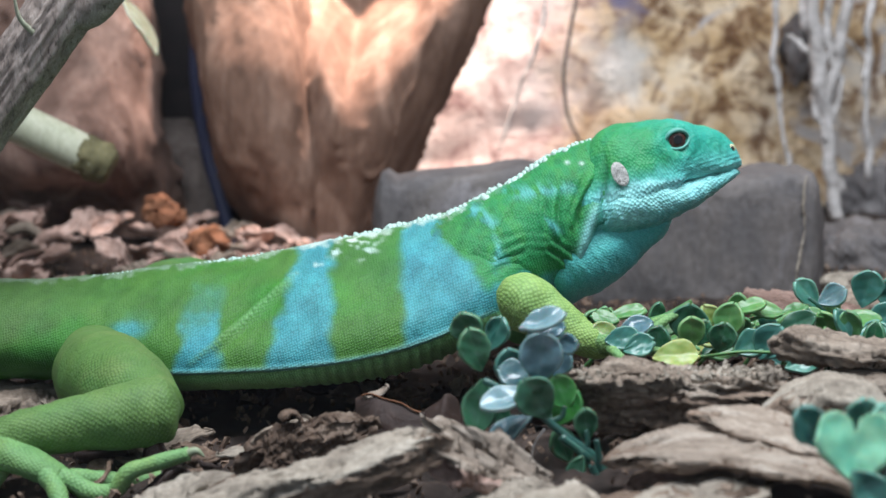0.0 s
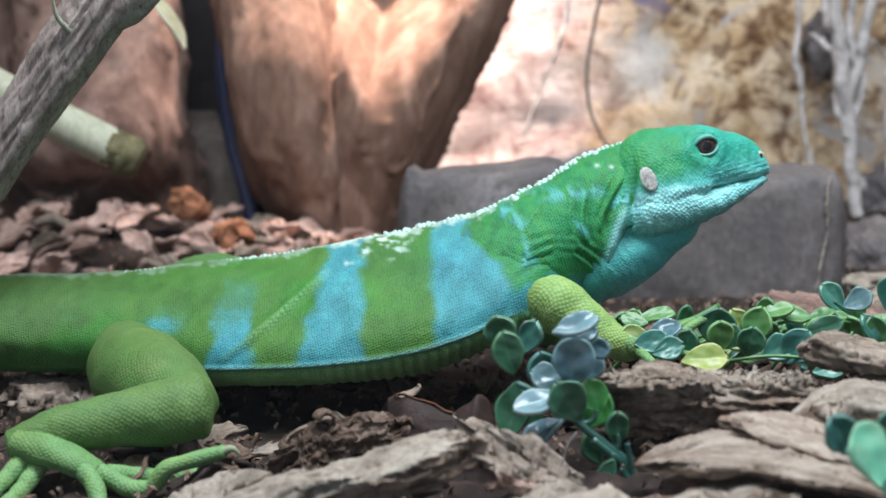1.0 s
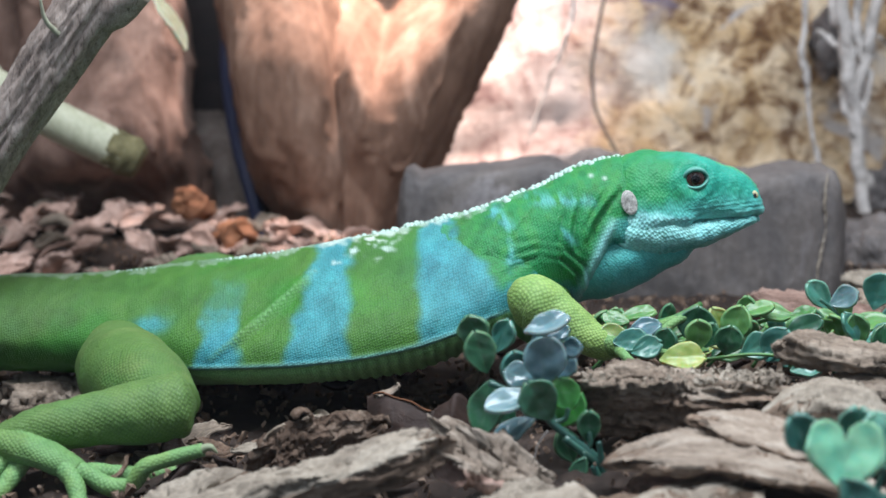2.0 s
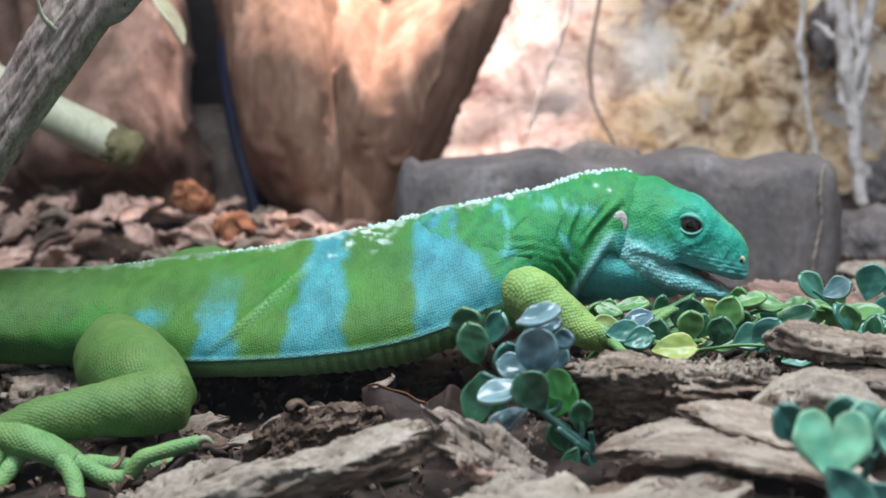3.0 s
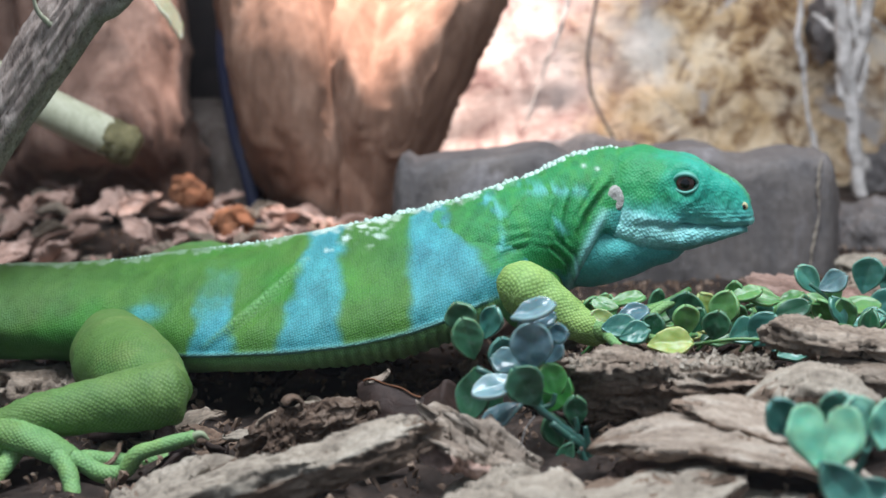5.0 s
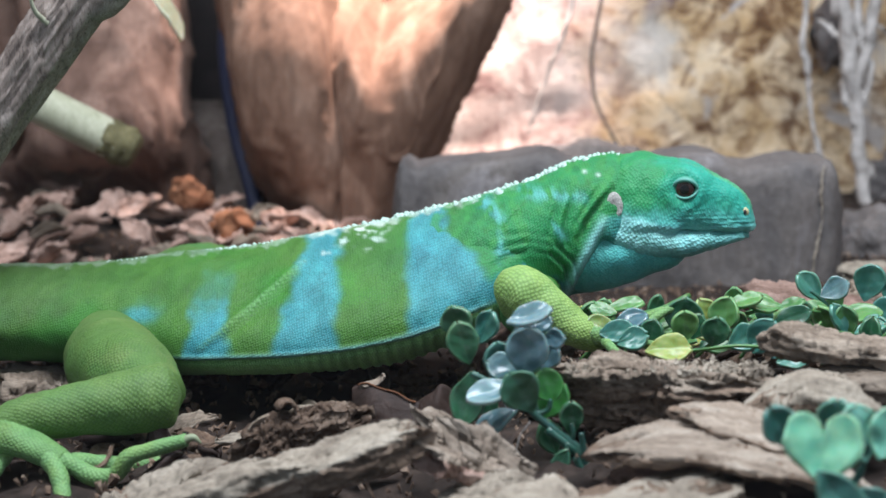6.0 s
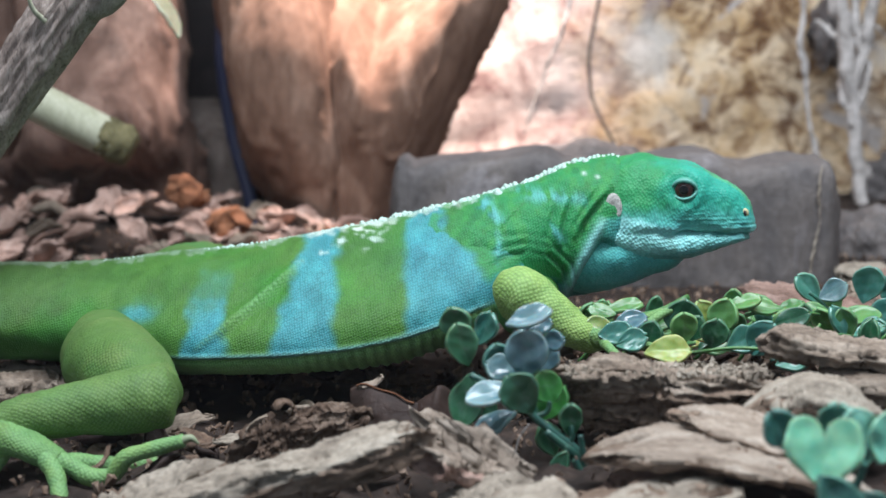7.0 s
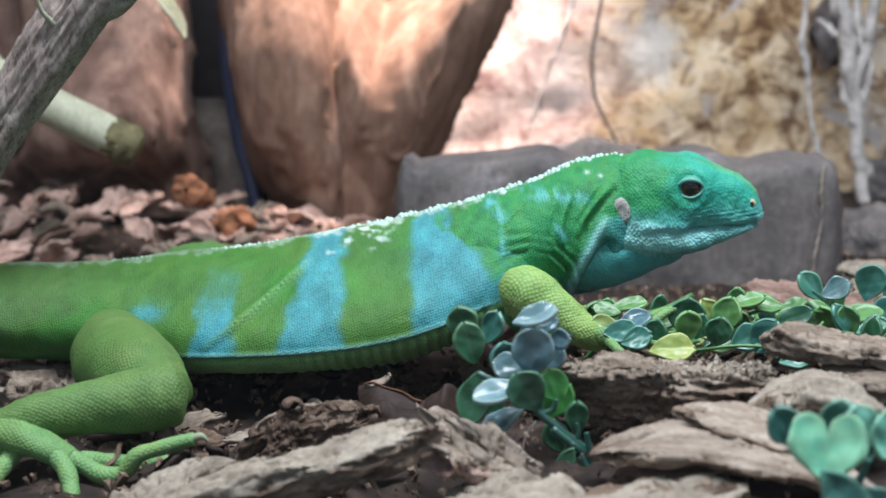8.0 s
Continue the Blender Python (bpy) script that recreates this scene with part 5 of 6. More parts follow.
def undergrowth():
    """A low tangle of plastic leaves and runners filling the hollow before the slate."""
    rng = np.random.RandomState(61)
    for k, (cx, y, z, spread, count) in enumerate(((0.034, 0.386, 0.0250, 0.010, 9), (0.058, 0.392, 0.0245, 0.013, 12), (0.083, 0.398, 0.0205, 0.014, 13), (0.105, 0.404, 0.0165, 0.012, 10), (0.072, 0.378, 0.0270, 0.012, 9), (0.093, 0.384, 0.0235, 0.011, 9))):
        stems, leaves = [], []
        for j in range(4):
            x0, x1 = cx + rng.uniform(-1, 0) * spread, cx + rng.uniform(0.1, 1.2) * spread
            h = rng.uniform(0.001, 0.006)
            yy = y + rng.uniform(-0.006, 0.006)
            stems.append(([(x0, yy, z - 0.004), (0.7 * x0 + 0.3 * x1, yy - 0.001, z + 0.5 * h), (0.35 * x0 + 0.65 * x1, yy, z + h), (x1, yy + 0.002, z + h + rng.uniform(-0.002, 0.003))], 0.00045))
        for j in range(count):
            flat = rng.uniform() < 0.55
            place = (cx + rng.uniform(-1, 1) * spread, y + rng.uniform(-0.009, 0.009), z + rng.uniform(-0.002, 0.005))
            bearing = rng.choice([rng.uniform(-10, 30), rng.uniform(150, 190)]) if flat else rng.uniform(55, 125)
            ln = rng.uniform(0.0055, 0.0085)
            leaves.append((place, bearing, rng.uniform(45, 75) if flat else rng.uniform(-25, 30), rng.uniform(-8, 10), ln, ln * rng.uniform(0.55, 0.8), rng.uniform(0.3, 0.7),
                           (LEAF, LEAF_MID, LEAF_MID, LEAF_TEAL, LEAF_MID, LEAF_YELLOW, LEAF_MID, LEAF_TEAL)[rng.randint(8)]))
        plant("plastic_plant", "low trailing plastic plant with small green leaves", (cx, y, z - 0.004), stems, leaves, stem_mat=LEAF_MID)


undergrowth()
# a broad pale leaf hanging at the top of the corner
leaf_top = thing("hanging_leaf", "pale green broad leaf hanging in bright light", "leaf", pose(-0.133, 0.600, 0.112, 0, 58, 0), mesh=leaf_mesh("hanging_leaf", 0.026, 0.016, 0.3, LEAF_PALE, 9))
p, uv = tube([(0.002, 0, 0), (-0.012, 0, 0.006), (-0.05, 0.03, 0.02), (-0.12, 0.08, 0.04)], [0.0009, 0.0009, 0.001, 0.001], 20, 8)
piece("stalk", mesh_of("stalk", p, ring_faces(20, 8), STEM), leaf_top)


# ---- the iguana ----
BASE = Vector((-0.040, 0.432, 0.0))
GREEN, CYAN, BELLY = np.array((0.074, 0.215, 0.042)), np.array((0.066, 0.335, 0.400)), np.array((0.32, 0.68, 0.28))
LIMB, TEAL, WHITE = np.array((0.126, 0.235, 0.072)), np.array((0.034, 0.39, 0.305)), np.array((0.66, 0.82, 0.80))
NAPE = np.array((0.030, 0.280, 0.098))
OLIVE = np.array((0.080, 0.175, 0.048))


def blend(c, other, w):
    return c * (1 - w[:, None]) + other * w[:, None]


def torso_pattern(p, h):
    """Green skin with turquoise bands, a pale ridge low on the flank and a darker belly. p in the animal's rest place."""
    wob = 0.0015 * waves(p, 0.014, 71, 3) + 0.0004 * waves(p, 0.003, 72, 3)
    x = p[:, 0] + wob
    hh = h + 0.05 * waves(p, 0.010, 73, 3)
    c = np.repeat(GREEN[None], len(p), 0)
    # olive skin towards the tail, darkened to carry the shade there as well
    c = blend(c, OLIVE, 0.8 * smoothstep(-0.085, -0.125, x))
    c = blend(c, np.array((0.055, 0.29, 0.045)), 0.6 * smoothstep(0.0, 0.9, waves(p, 0.03, 74, 3)))
    c = blend(c, NAPE, 0.6 * smoothstep(-0.045, 0.005, x) * smoothstep(0.5, 0.8, hh))
    c = blend(c, NAPE, 0.85 * smoothstep(-0.010, 0.002, x))
    soft = 0.0016

    def band(lo, hi, w):
        return smoothstep(lo - soft, lo + soft, x) * smoothstep(hi + soft, hi - soft, x) * w

    k = np.clip((hh - 0.25) / 0.7, 0, 1)
    w = band(-0.0752 + 0.0010 * k, -0.0640 - 0.0020 * k, smoothstep(0.22, 0.3, hh) * (1 - 0.75 * smoothstep(0.55, 0.75, hh)) * smoothstep(0.95, 0.75, hh))
    w = np.maximum(w, band(-0.0525 + 0.006 * k, -0.0352 - 0.003 * k, smoothstep(0.2, 0.26, hh)))
    w = np.maximum(w, band(-0.0175 - 0.0020 * k, 0.0065 - 0.0165 * k, smoothstep(0.2, 0.26, hh)))
    w = np.maximum(w, 0.9 * np.exp(-((x + 0.0885) / 0.004) ** 2 - ((hh - 0.60) / 0.07) ** 2))
    w = np.maximum(w, band(0.0005 + 0.012 * (0.8 - hh), 0.0045 + 0.012 * (0.8 - hh), 0.75 * smoothstep(0.52, 0.6, hh) * smoothstep(-0.1, 0.4, waves(p, 0.008, 70, 2))))
    w = np.maximum(w, smoothstep(-0.004, 0.004, x) * smoothstep(0.50, 0.40, hh) * smoothstep(0.2, 0.26, hh))
    c = blend(c, CYAN, w)
    c = blend(c, np.array((0.085, 0.44, 0.52)), 0.6 * w * smoothstep(0.1, 0.9, waves(p, 0.006, 75, 3)))
    under = smoothstep(0.285, 0.255, h) * smoothstep(0.012, 0.0, x) * smoothstep(-0.088, -0.068, x)
    c = blend(c, BELLY, under)
    # shade between the belly ribs is painted in, in step with their relief
    c = c * (1 - 0.45 * under * (0.5 - 0.5 * np.sin(p[:, 0] * 4900)) * smoothstep(-0.060, -0.030, x))[:, None]
    c = blend(c, np.array((0.30, 0.66, 0.66)), 0.85 * np.exp(-((h - 0.292) / 0.014) ** 2) * smoothstep(-0.082, -0.072, x) * smoothstep(0.006, -0.002, x))
    top = smoothstep(0.982, 0.998, h + 0.02 * waves(p, 0.004, 76, 2))
    c = blend(c, WHITE, (0.25 + 0.3 * smoothstep(-0.07, -0.03, x)) * top)
    c = c * (1 - 0.16 * smoothstep(-0.2, 0.9, waves(p * np.array([1, 0.5, 0.25]), 0.0035, 78, 3)) * smoothstep(0.25, 0.35, h))[:, None]
    c = c * (1 - 0.14 * smoothstep(-0.1, 0.8, waves(p, 0.016, 79, 3)))[:, None]
    patch = smoothstep(0.15, 0.5, waves(p, 0.006, 77, 3)) * smoothstep(0.84, 0.93, h) * smoothstep(-0.050, -0.044, x) * smoothstep(-0.024, -0.030, x)
    # flank fold: its highlight is painted on as a paler green line
    fold = line_bump(p, (-0.0715, 0.0190), (-0.0465, 0.0385), 0.0005) * smoothstep(0.432, 0.425, p[:, 1])
    c = blend(c, np.array((0.20, 0.46, 0.18)), 0.8 * fold)
    return blend(c, WHITE, 0.85 * patch)


def warp_height(p, rows, power):
    """Lowers the widest part of each ring: returns the points and their height 0..1."""
    rows = np.array(rows, float)
    zt, zb = spline(rows[:, 0], rows[:, 2], p[:, 0]), spline(rows[:, 0], rows[:, 3], p[:, 0])
    h = np.clip((p[:, 2] - zb) / np.maximum(zt - zb, 1e-5), 0, 1)
    q = p.copy()
    q[:, 2] = zb + (zt - zb) * h ** power
    return q, h ** power


TORSO = [(-0.44, 0.520, 0.007, 0.003, 0.0020, 1), (-0.36, 0.497, 0.014, 0.003, 0.0052, 1), (-0.28, 0.468, 0.0225, 0.004, 0.0088, 1), (-0.21, 0.444, 0.0305, 0.0060, 0.0125, 1), (-0.165, 0.434, 0.0343, 0.0083, 0.0155, 1),
         (-0.132, 0.432, 0.0350, 0.0092, 0.0190, 1), (-0.111, 0.432, 0.0353, 0.0088, 0.0205, 1), (-0.085, 0.432, 0.0380, 0.0070, 0.0225, 1), (-0.0616, 0.432, 0.0408, 0.0080, 0.0255, 1),
         (-0.0447, 0.432, 0.0433, 0.0088, 0.0268, 1), (-0.0294, 0.432, 0.0464, 0.0100, 0.0265, 1), (-0.0143, 0.432, 0.0498, 0.0135, 0.0245, 1), (0.000, 0.432, 0.0527, 0.0190, 0.0205, 1),
         (0.0100, 0.432, 0.0540, 0.0235, 0.0165, 1), (0.0180, 0.432, 0.0500, 0.0300, 0.0095, 1), (0.0212, 0.432, 0.0430, 0.0370, 0.0012, 1)]
NECK = [(-0.024, 0.432, 0.0440, 0.0270, 0.0060, 1), (-0.017, 0.432, 0.0487, 0.0215, 0.0150, 1), (-0.006, 0.432, 0.0518, 0.0205, 0.0190, 1), (0.004, 0.432, 0.0549, 0.0220, 0.0182, 1), (0.0112, 0.432, 0.0572, 0.0240, 0.0165, 1),
        (0.0216, 0.432, 0.0618, 0.0262, 0.0152, 1), (0.0305, 0.432, 0.0642, 0.0285, 0.0138, 1), (0.0355, 0.432, 0.0643, 0.0325, 0.0125, 1), (0.0400, 0.432, 0.0620, 0.0385, 0.0098, 1), (0.0440, 0.432, 0.0570, 0.0450, 0.0040, 1)]


def line_bump(p, a, b, width):
    """Nearness to the line from a to b in the side view (x, z)."""
    a, b = np.array(a), np.array(b)
    q = p[:, [0, 2]] - a
    d = b - a
    t = np.clip(q @ d / (d @ d), 0, 1)
    return np.exp(-(np.linalg.norm(q - t[:, None] * d, axis=1) / width) ** 2) * np.sin(np.pi * np.clip(t, 0.03, 0.97)) ** 0.5


def path_bump(p, points, width):
    """Nearness to a bent line in the side view (x, z), fading at its two ends."""
    pts = np.array(points, float)
    q = p[:, [0, 2]]
    best, along = np.full(len(p), 9.0), np.zeros(len(p))
    runs = np.linalg.norm(np.diff(pts, axis=0), axis=1)
    total, done = runs.sum(), 0.0
    for a, b, run in zip(pts, pts[1:], runs):
        t = np.clip((q - a) @ (b - a) / run ** 2, 0, 1)
        far = np.linalg.norm(q - a - t[:, None] * (b - a), axis=1)
        nearer = far < best
        best, along = np.where(nearer, far, best), np.where(nearer, (done + t * run) / total, along)
        done += run
    return np.exp(-(best / width) ** 2) * np.clip(np.sin(np.pi * along), 0.0, 1) ** 0.4


# skin folds of neck and shoulder: path in the side view, width, depth
FOLDS = [([(0.0338, 0.0568), (0.0296, 0.0525), (0.0263, 0.0482), (0.0250, 0.0440)], 0.0007, 0.0013), ([(0.0300, 0.0572), (0.0266, 0.0526), (0.0238, 0.0480)], 0.0005, 0.0006), ([(0.0232, 0.0545), (0.0214, 0.0500), (0.0208, 0.0460), (0.0216, 0.0415)], 0.0007, 0.0010),
         ([(0.0188, 0.0530), (0.0176, 0.0490), (0.0172, 0.0455)], 0.0005, 0.0005), ([(0.0010, 0.0375), (0.0060, 0.0405), (0.0116, 0.0418), (0.0172, 0.0402), (0.0213, 0.0360), (0.0226, 0.0300)], 0.0006, 0.0009),
         ([(0.0045, 0.0425), (0.0116, 0.0440), (0.0185, 0.0425), (0.0236, 0.0375), (0.0244, 0.0320)], 0.0006, 0.0008), ([(0.0040, 0.0455), (0.0110, 0.0462), (0.0165, 0.0448), (0.0200, 0.0425)], 0.0005, 0.0005),
         ([(-0.0010, 0.0440), (0.0035, 0.0410), (0.0060, 0.0380)], 0.0005, 0.0004), ([(0.0100, 0.0520), (0.0070, 0.0490), (0.0060, 0.0470)], 0.0005, 0.0004)]


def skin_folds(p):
    """Relief of the folds on the side turned to the glass, and the shade painted into them."""
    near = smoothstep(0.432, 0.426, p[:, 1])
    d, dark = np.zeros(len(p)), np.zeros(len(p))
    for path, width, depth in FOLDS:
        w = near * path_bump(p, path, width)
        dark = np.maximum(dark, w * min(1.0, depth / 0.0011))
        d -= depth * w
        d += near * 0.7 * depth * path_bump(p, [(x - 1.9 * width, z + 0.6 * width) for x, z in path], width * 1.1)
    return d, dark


def neck_spots(p, c):
    """Blue streaks and a few white scales on the shoulder and nape."""
    near = smoothstep(0.432, 0.428, p[:, 1])
    rag = smoothstep(-0.5, 0.3, waves(p * np.array([1, 0.4, 0.6]), 0.0045, 85, 3))
    for path, width, much in (([(0.0085, 0.0560), (0.0130, 0.0548), (0.0187, 0.0549), (0.0275, 0.0543)], 0.0015, 0.8), ([(-0.0005, 0.0535), (0.0020, 0.0515), (0.0055, 0.0480)], 0.0013, 0.95), ([(0.0160, 0.0484), (0.0200, 0.0457), (0.0210, 0.0430)], 0.0010, 0.85), ([(0.0035, 0.0470), (0.0050, 0.0440), (0.0040, 0.0410)], 0.0008, 0.7)):
        c = blend(c, np.array((0.15, 0.55, 0.58)), much * near * path_bump(p, path, width) * rag)
    for x, z in ((0.0262, 0.0604), (0.0296, 0.0597)):
        c = blend(c, WHITE, 0.85 * near * np.exp(-(((p[:, 0] - x) / 0.0006) ** 2 + ((p[:, 2] - z) / 0.0004) ** 2)))
    return c


def build_torso(root):
    nu, nv = 520, 150
    p, uv, ring_h = loft(TORSO, nu, nv, top_pinch=0.30)
    mid, low = p[:, 1] - spline([r[0] for r in TORSO], [r[1] for r in TORSO], p[:, 0]), smoothstep(0.85, 0.05, ring_h) * smoothstep(0.999, 0.97, 1 - ring_h)
    p[:, 1] += mid * 0.50 * low * smoothstep(-0.10, -0.07, p[:, 0]) * smoothstep(0.015, 0.0, p[:, 0])
    p, h = warp_height(p, TORSO, 1.15)
    n = normals_of(p, nu, nv)
    near = smoothstep(0.432, 0.425, p[:, 1])
    d = 0.0009 * np.exp(-((h - 0.292) / 0.016) ** 2) * smoothstep(-0.085, -0.072, p[:, 0]) * smoothstep(0.004, -0.006, p[:, 0])
    d -= 0.0005 * np.exp(-((h - 0.262) / 0.018) ** 2) * smoothstep(-0.085, -0.072, p[:, 0]) * smoothstep(0.004, -0.006, p[:, 0])
    d += near * 0.0010 * line_bump(p, (-0.0715, 0.0190), (-0.0465, 0.0385), 0.0008)
    d -= near * 0.0006 * line_bump(p, (-0.0700, 0.0180), (-0.0450, 0.0375), 0.0012)
    d += near * 0.0003 * line_bump(p, (-0.0440, 0.0220), (-0.0330, 0.0330), 0.0012) + near * 0.0003 * line_bump(p, (-0.0480, 0.0300), (-0.0380, 0.0400), 0.0010)
    d += 0.00045 * waves(p, 0.020, 91, 2) + 0.00010 * waves(p * np.array([1, 0.5, 0.35]), 0.004, 92, 2) - 0.00022 * near * smoothstep(0.10, 0.0, np.abs(waves(p * np.array([1.0, 0.3, 0.8]), 0.022, 89, 2))) * smoothstep(-0.075, -0.060, p[:, 0])
    d += 0.00036 * np.sin(p[:, 0] * 4900) * smoothstep(0.275, 0.24, h) * smoothstep(-0.060, -0.030, p[:, 0])
    folds, dark = skin_folds(p)
    p = p + n * (d + folds)[:, None]
    colour = neck_spots(p, torso_pattern(p, h))
    # shade of the shoulder creases goes into the skin colour
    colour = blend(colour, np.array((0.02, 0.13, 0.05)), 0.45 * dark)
    cut = int(np.searchsorted(p[::nv, 0], -0.170))
    t = slice(0, (cut + 1) * nv)
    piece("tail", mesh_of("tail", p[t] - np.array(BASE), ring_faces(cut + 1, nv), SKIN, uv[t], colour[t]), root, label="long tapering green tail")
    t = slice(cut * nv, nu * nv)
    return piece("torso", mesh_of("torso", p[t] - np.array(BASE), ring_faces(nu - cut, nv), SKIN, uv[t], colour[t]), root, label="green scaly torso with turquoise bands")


FLAP = [(0.0316, 0.0500), (0.0288, 0.0450), (0.0264, 0.0402), (0.0236, 0.0345), (0.0212, 0.0285), (0.0200, 0.0262)]


def neck_pattern(p, h):
    c = torso_pattern(p, np.clip(0.30 + 0.70 * h, 0, 1))
    x = p[:, 0] + 0.002 * waves(p, 0.012, 81, 3)
    hh = h + 0.04 * waves(p, 0.008, 82, 3)
    c = blend(c, NAPE, smoothstep(-0.002, 0.012, x) * smoothstep(0.32, 0.42, hh))
    c = blend(c, np.array((0.055, 0.32, 0.085)), 0.7 * smoothstep(-0.1, 0.6, waves(p * np.array([1.2, 0.5, 0.8]), 0.006, 84, 3)) * smoothstep(0.3, 0.5, hh))
    c = neck_spots(p, c)
    # the pale loose skin before the throat, and the darker throat beyond it
    c = blend(c, np.array((0.08, 0.42, 0.43)), smoothstep(0.0008, 0.0030, x - np.interp(p[:, 2], [0.029, 0.045, 0.049, 0.053], [0.0222, 0.0290, 0.0312, 0.0345])) * smoothstep(0.053, 0.049, p[:, 2]))
    c = blend(c, np.array((0.08, 0.40, 0.40)), 0.8 * smoothstep(0.14, 0.05, h))
    return c * (1 - 0.22 * smoothstep(0.1, 0.8, waves(p * np.array([1, 1, 0.4]), 0.005, 83, 3)))[:, None]


def build_neck(root, pivot):
    nu, nv = 260, 150
    p, uv, _ = loft(NECK, nu, nv, top_pinch=0.12)
    p, h = warp_height(p, NECK, 1.05)
    n = normals_of(p, nu, nv)
    near = smoothstep(0.432, 0.426, p[:, 1])
    folds, dark = skin_folds(p)
    flap = near * path_bump(p, FLAP, 0.0013)
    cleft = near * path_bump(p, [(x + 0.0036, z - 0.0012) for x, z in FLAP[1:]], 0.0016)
    p = p + n * (0.0003 * waves(p, 0.012, 93, 3) + folds + 0.0012 * flap - 0.0026 * cleft)[:, None]
    colour = blend(neck_pattern(p, h), np.array((0.28, 0.66, 0.71)), np.clip(1.2 * flap, 0, 0.9))
    # neck creases: shade painted on as dark green
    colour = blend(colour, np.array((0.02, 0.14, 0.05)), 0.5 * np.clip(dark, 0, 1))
    # hollow beside the flap: its shade is painted in as dark teal
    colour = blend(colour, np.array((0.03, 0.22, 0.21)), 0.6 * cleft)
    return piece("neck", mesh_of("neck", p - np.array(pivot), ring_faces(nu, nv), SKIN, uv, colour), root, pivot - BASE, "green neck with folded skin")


HEAD = [(-0.0120, 0, 0.0010, -0.0040, 0.0040, 1), (-0.0090, 0, 0.0060, -0.0112, 0.0076, 1), (-0.0040, 0, 0.0088, -0.0134, 0.0094, 0.97), (0.0010, 0, 0.0131, -0.0142, 0.0112, 0.95), (0.0055, 0, 0.0146, -0.0149, 0.0121, 0.93), (0.0100, 0, 0.0146, -0.0142, 0.0116, 0.90),
        (0.0135, 0, 0.0138, -0.0118, 0.0111, 0.76), (0.0165, 0, 0.0132, -0.0076, 0.0107, 0.70), (0.0190, 0, 0.0126, -0.0046, 0.0103, 0.68), (0.0215, 0, 0.0119, -0.0042, 0.0097, 0.68), (0.0265, 0, 0.0098, -0.0046, 0.0082, 0.68), (0.0315, 0, 0.0069, -0.0051, 0.0064, 0.70), (0.0345, 0, 0.0042, -0.0053, 0.0047, 0.9),
        (0.0362, 0, 0.0014, -0.0051, 0.0030, 1), (0.0370, 0, -0.0012, -0.0038, 0.0006, 1)]
JAW = [(-0.0070, 0, -0.0030, -0.0130, 0.0058, 1), (-0.0040, 0, -0.0008, -0.0132, 0.0096, 1), (0.0010, 0, 0.0020, -0.0142, 0.0117, 0.95), (0.0060, 0, 0.0020, -0.0144, 0.0122, 0.92), (0.0110, 0, 0.0008, -0.0139, 0.0119, 0.90), (0.0150, 0, -0.0016, -0.0130, 0.0112, 0.86),
       (0.0180, 0, -0.0030, -0.0124, 0.0105, 0.82), (0.0240, 0, -0.0035, -0.0109, 0.0083, 0.80), (0.0300, 0, -0.0040, -0.0088, 0.0064, 0.82), (0.0335, 0, -0.0044, -0.0073, 0.0046, 0.88), (0.0356, 0, -0.0050, -0.0066, 0.0016, 1)]


def head_pattern(p):
    """Teal face, green nape, pale turquoise cheek and jaw, dark teal chin; p in the head's space."""
    c = np.repeat(TEAL[None], len(p), 0)
    c = blend(c, np.array((0.045, 0.40, 0.29)), 0.6 * smoothstep(0.0, 0.8, waves(p, 0.009, 98, 3)))
    c = blend(c, NAPE, 0.92 * smoothstep(0.022, 0.008, p[:, 0] + 0.004 * waves(p, 0.010, 97, 3)) * smoothstep(-0.004, 0.002, p[:, 2]))
    c = blend(c, np.array((0.055, 0.32, 0.085)), 0.6 * smoothstep(0.0, 0.6, waves(p, 0.007, 86, 3)) * smoothstep(0.010, 0.0, p[:, 0]) * smoothstep(-0.002, 0.003, p[:, 2]))
    c = blend(c, np.array((0.15, 0.40, 0.12)), 0.5 * smoothstep(0.45, 0.85, 1 - np.abs(p[:, 1]) / 0.006) * smoothstep(0.018, 0.026, p[:, 0]) * smoothstep(-0.001, 0.002, p[:, 2]))
    wob = 0.0010 * waves(p, 0.005, 102, 3)
    c = blend(c, np.array((0.14, 0.56, 0.56)), 0.85 * smoothstep(0.0035, -0.0030, p[:, 2] + wob))
    edge = -0.0006 - 0.0026 * smoothstep(0.004, 0.018, p[:, 0])
    c = blend(c, np.array((0.36, 0.81, 0.86)), 0.95 * smoothstep(0.0010, -0.0010, p[:, 2] - edge + 0.6 * wob) * smoothstep(-0.008, 0.000, p[:, 0]) * (0.55 + 0.45 * smoothstep(0.030, 0.018, p[:, 0])))
    spots = waves(p * np.array([1, 0.4, 1.3]), 0.0022, 104, 2)
    return blend(c, np.array((0.11, 0.52, 0.54)), 0.92 * smoothstep(-0.0070, -0.0130, p[:, 2] + 0.0016 * spots + 0.10 * np.maximum(0.012 - p[:, 0], 0)))


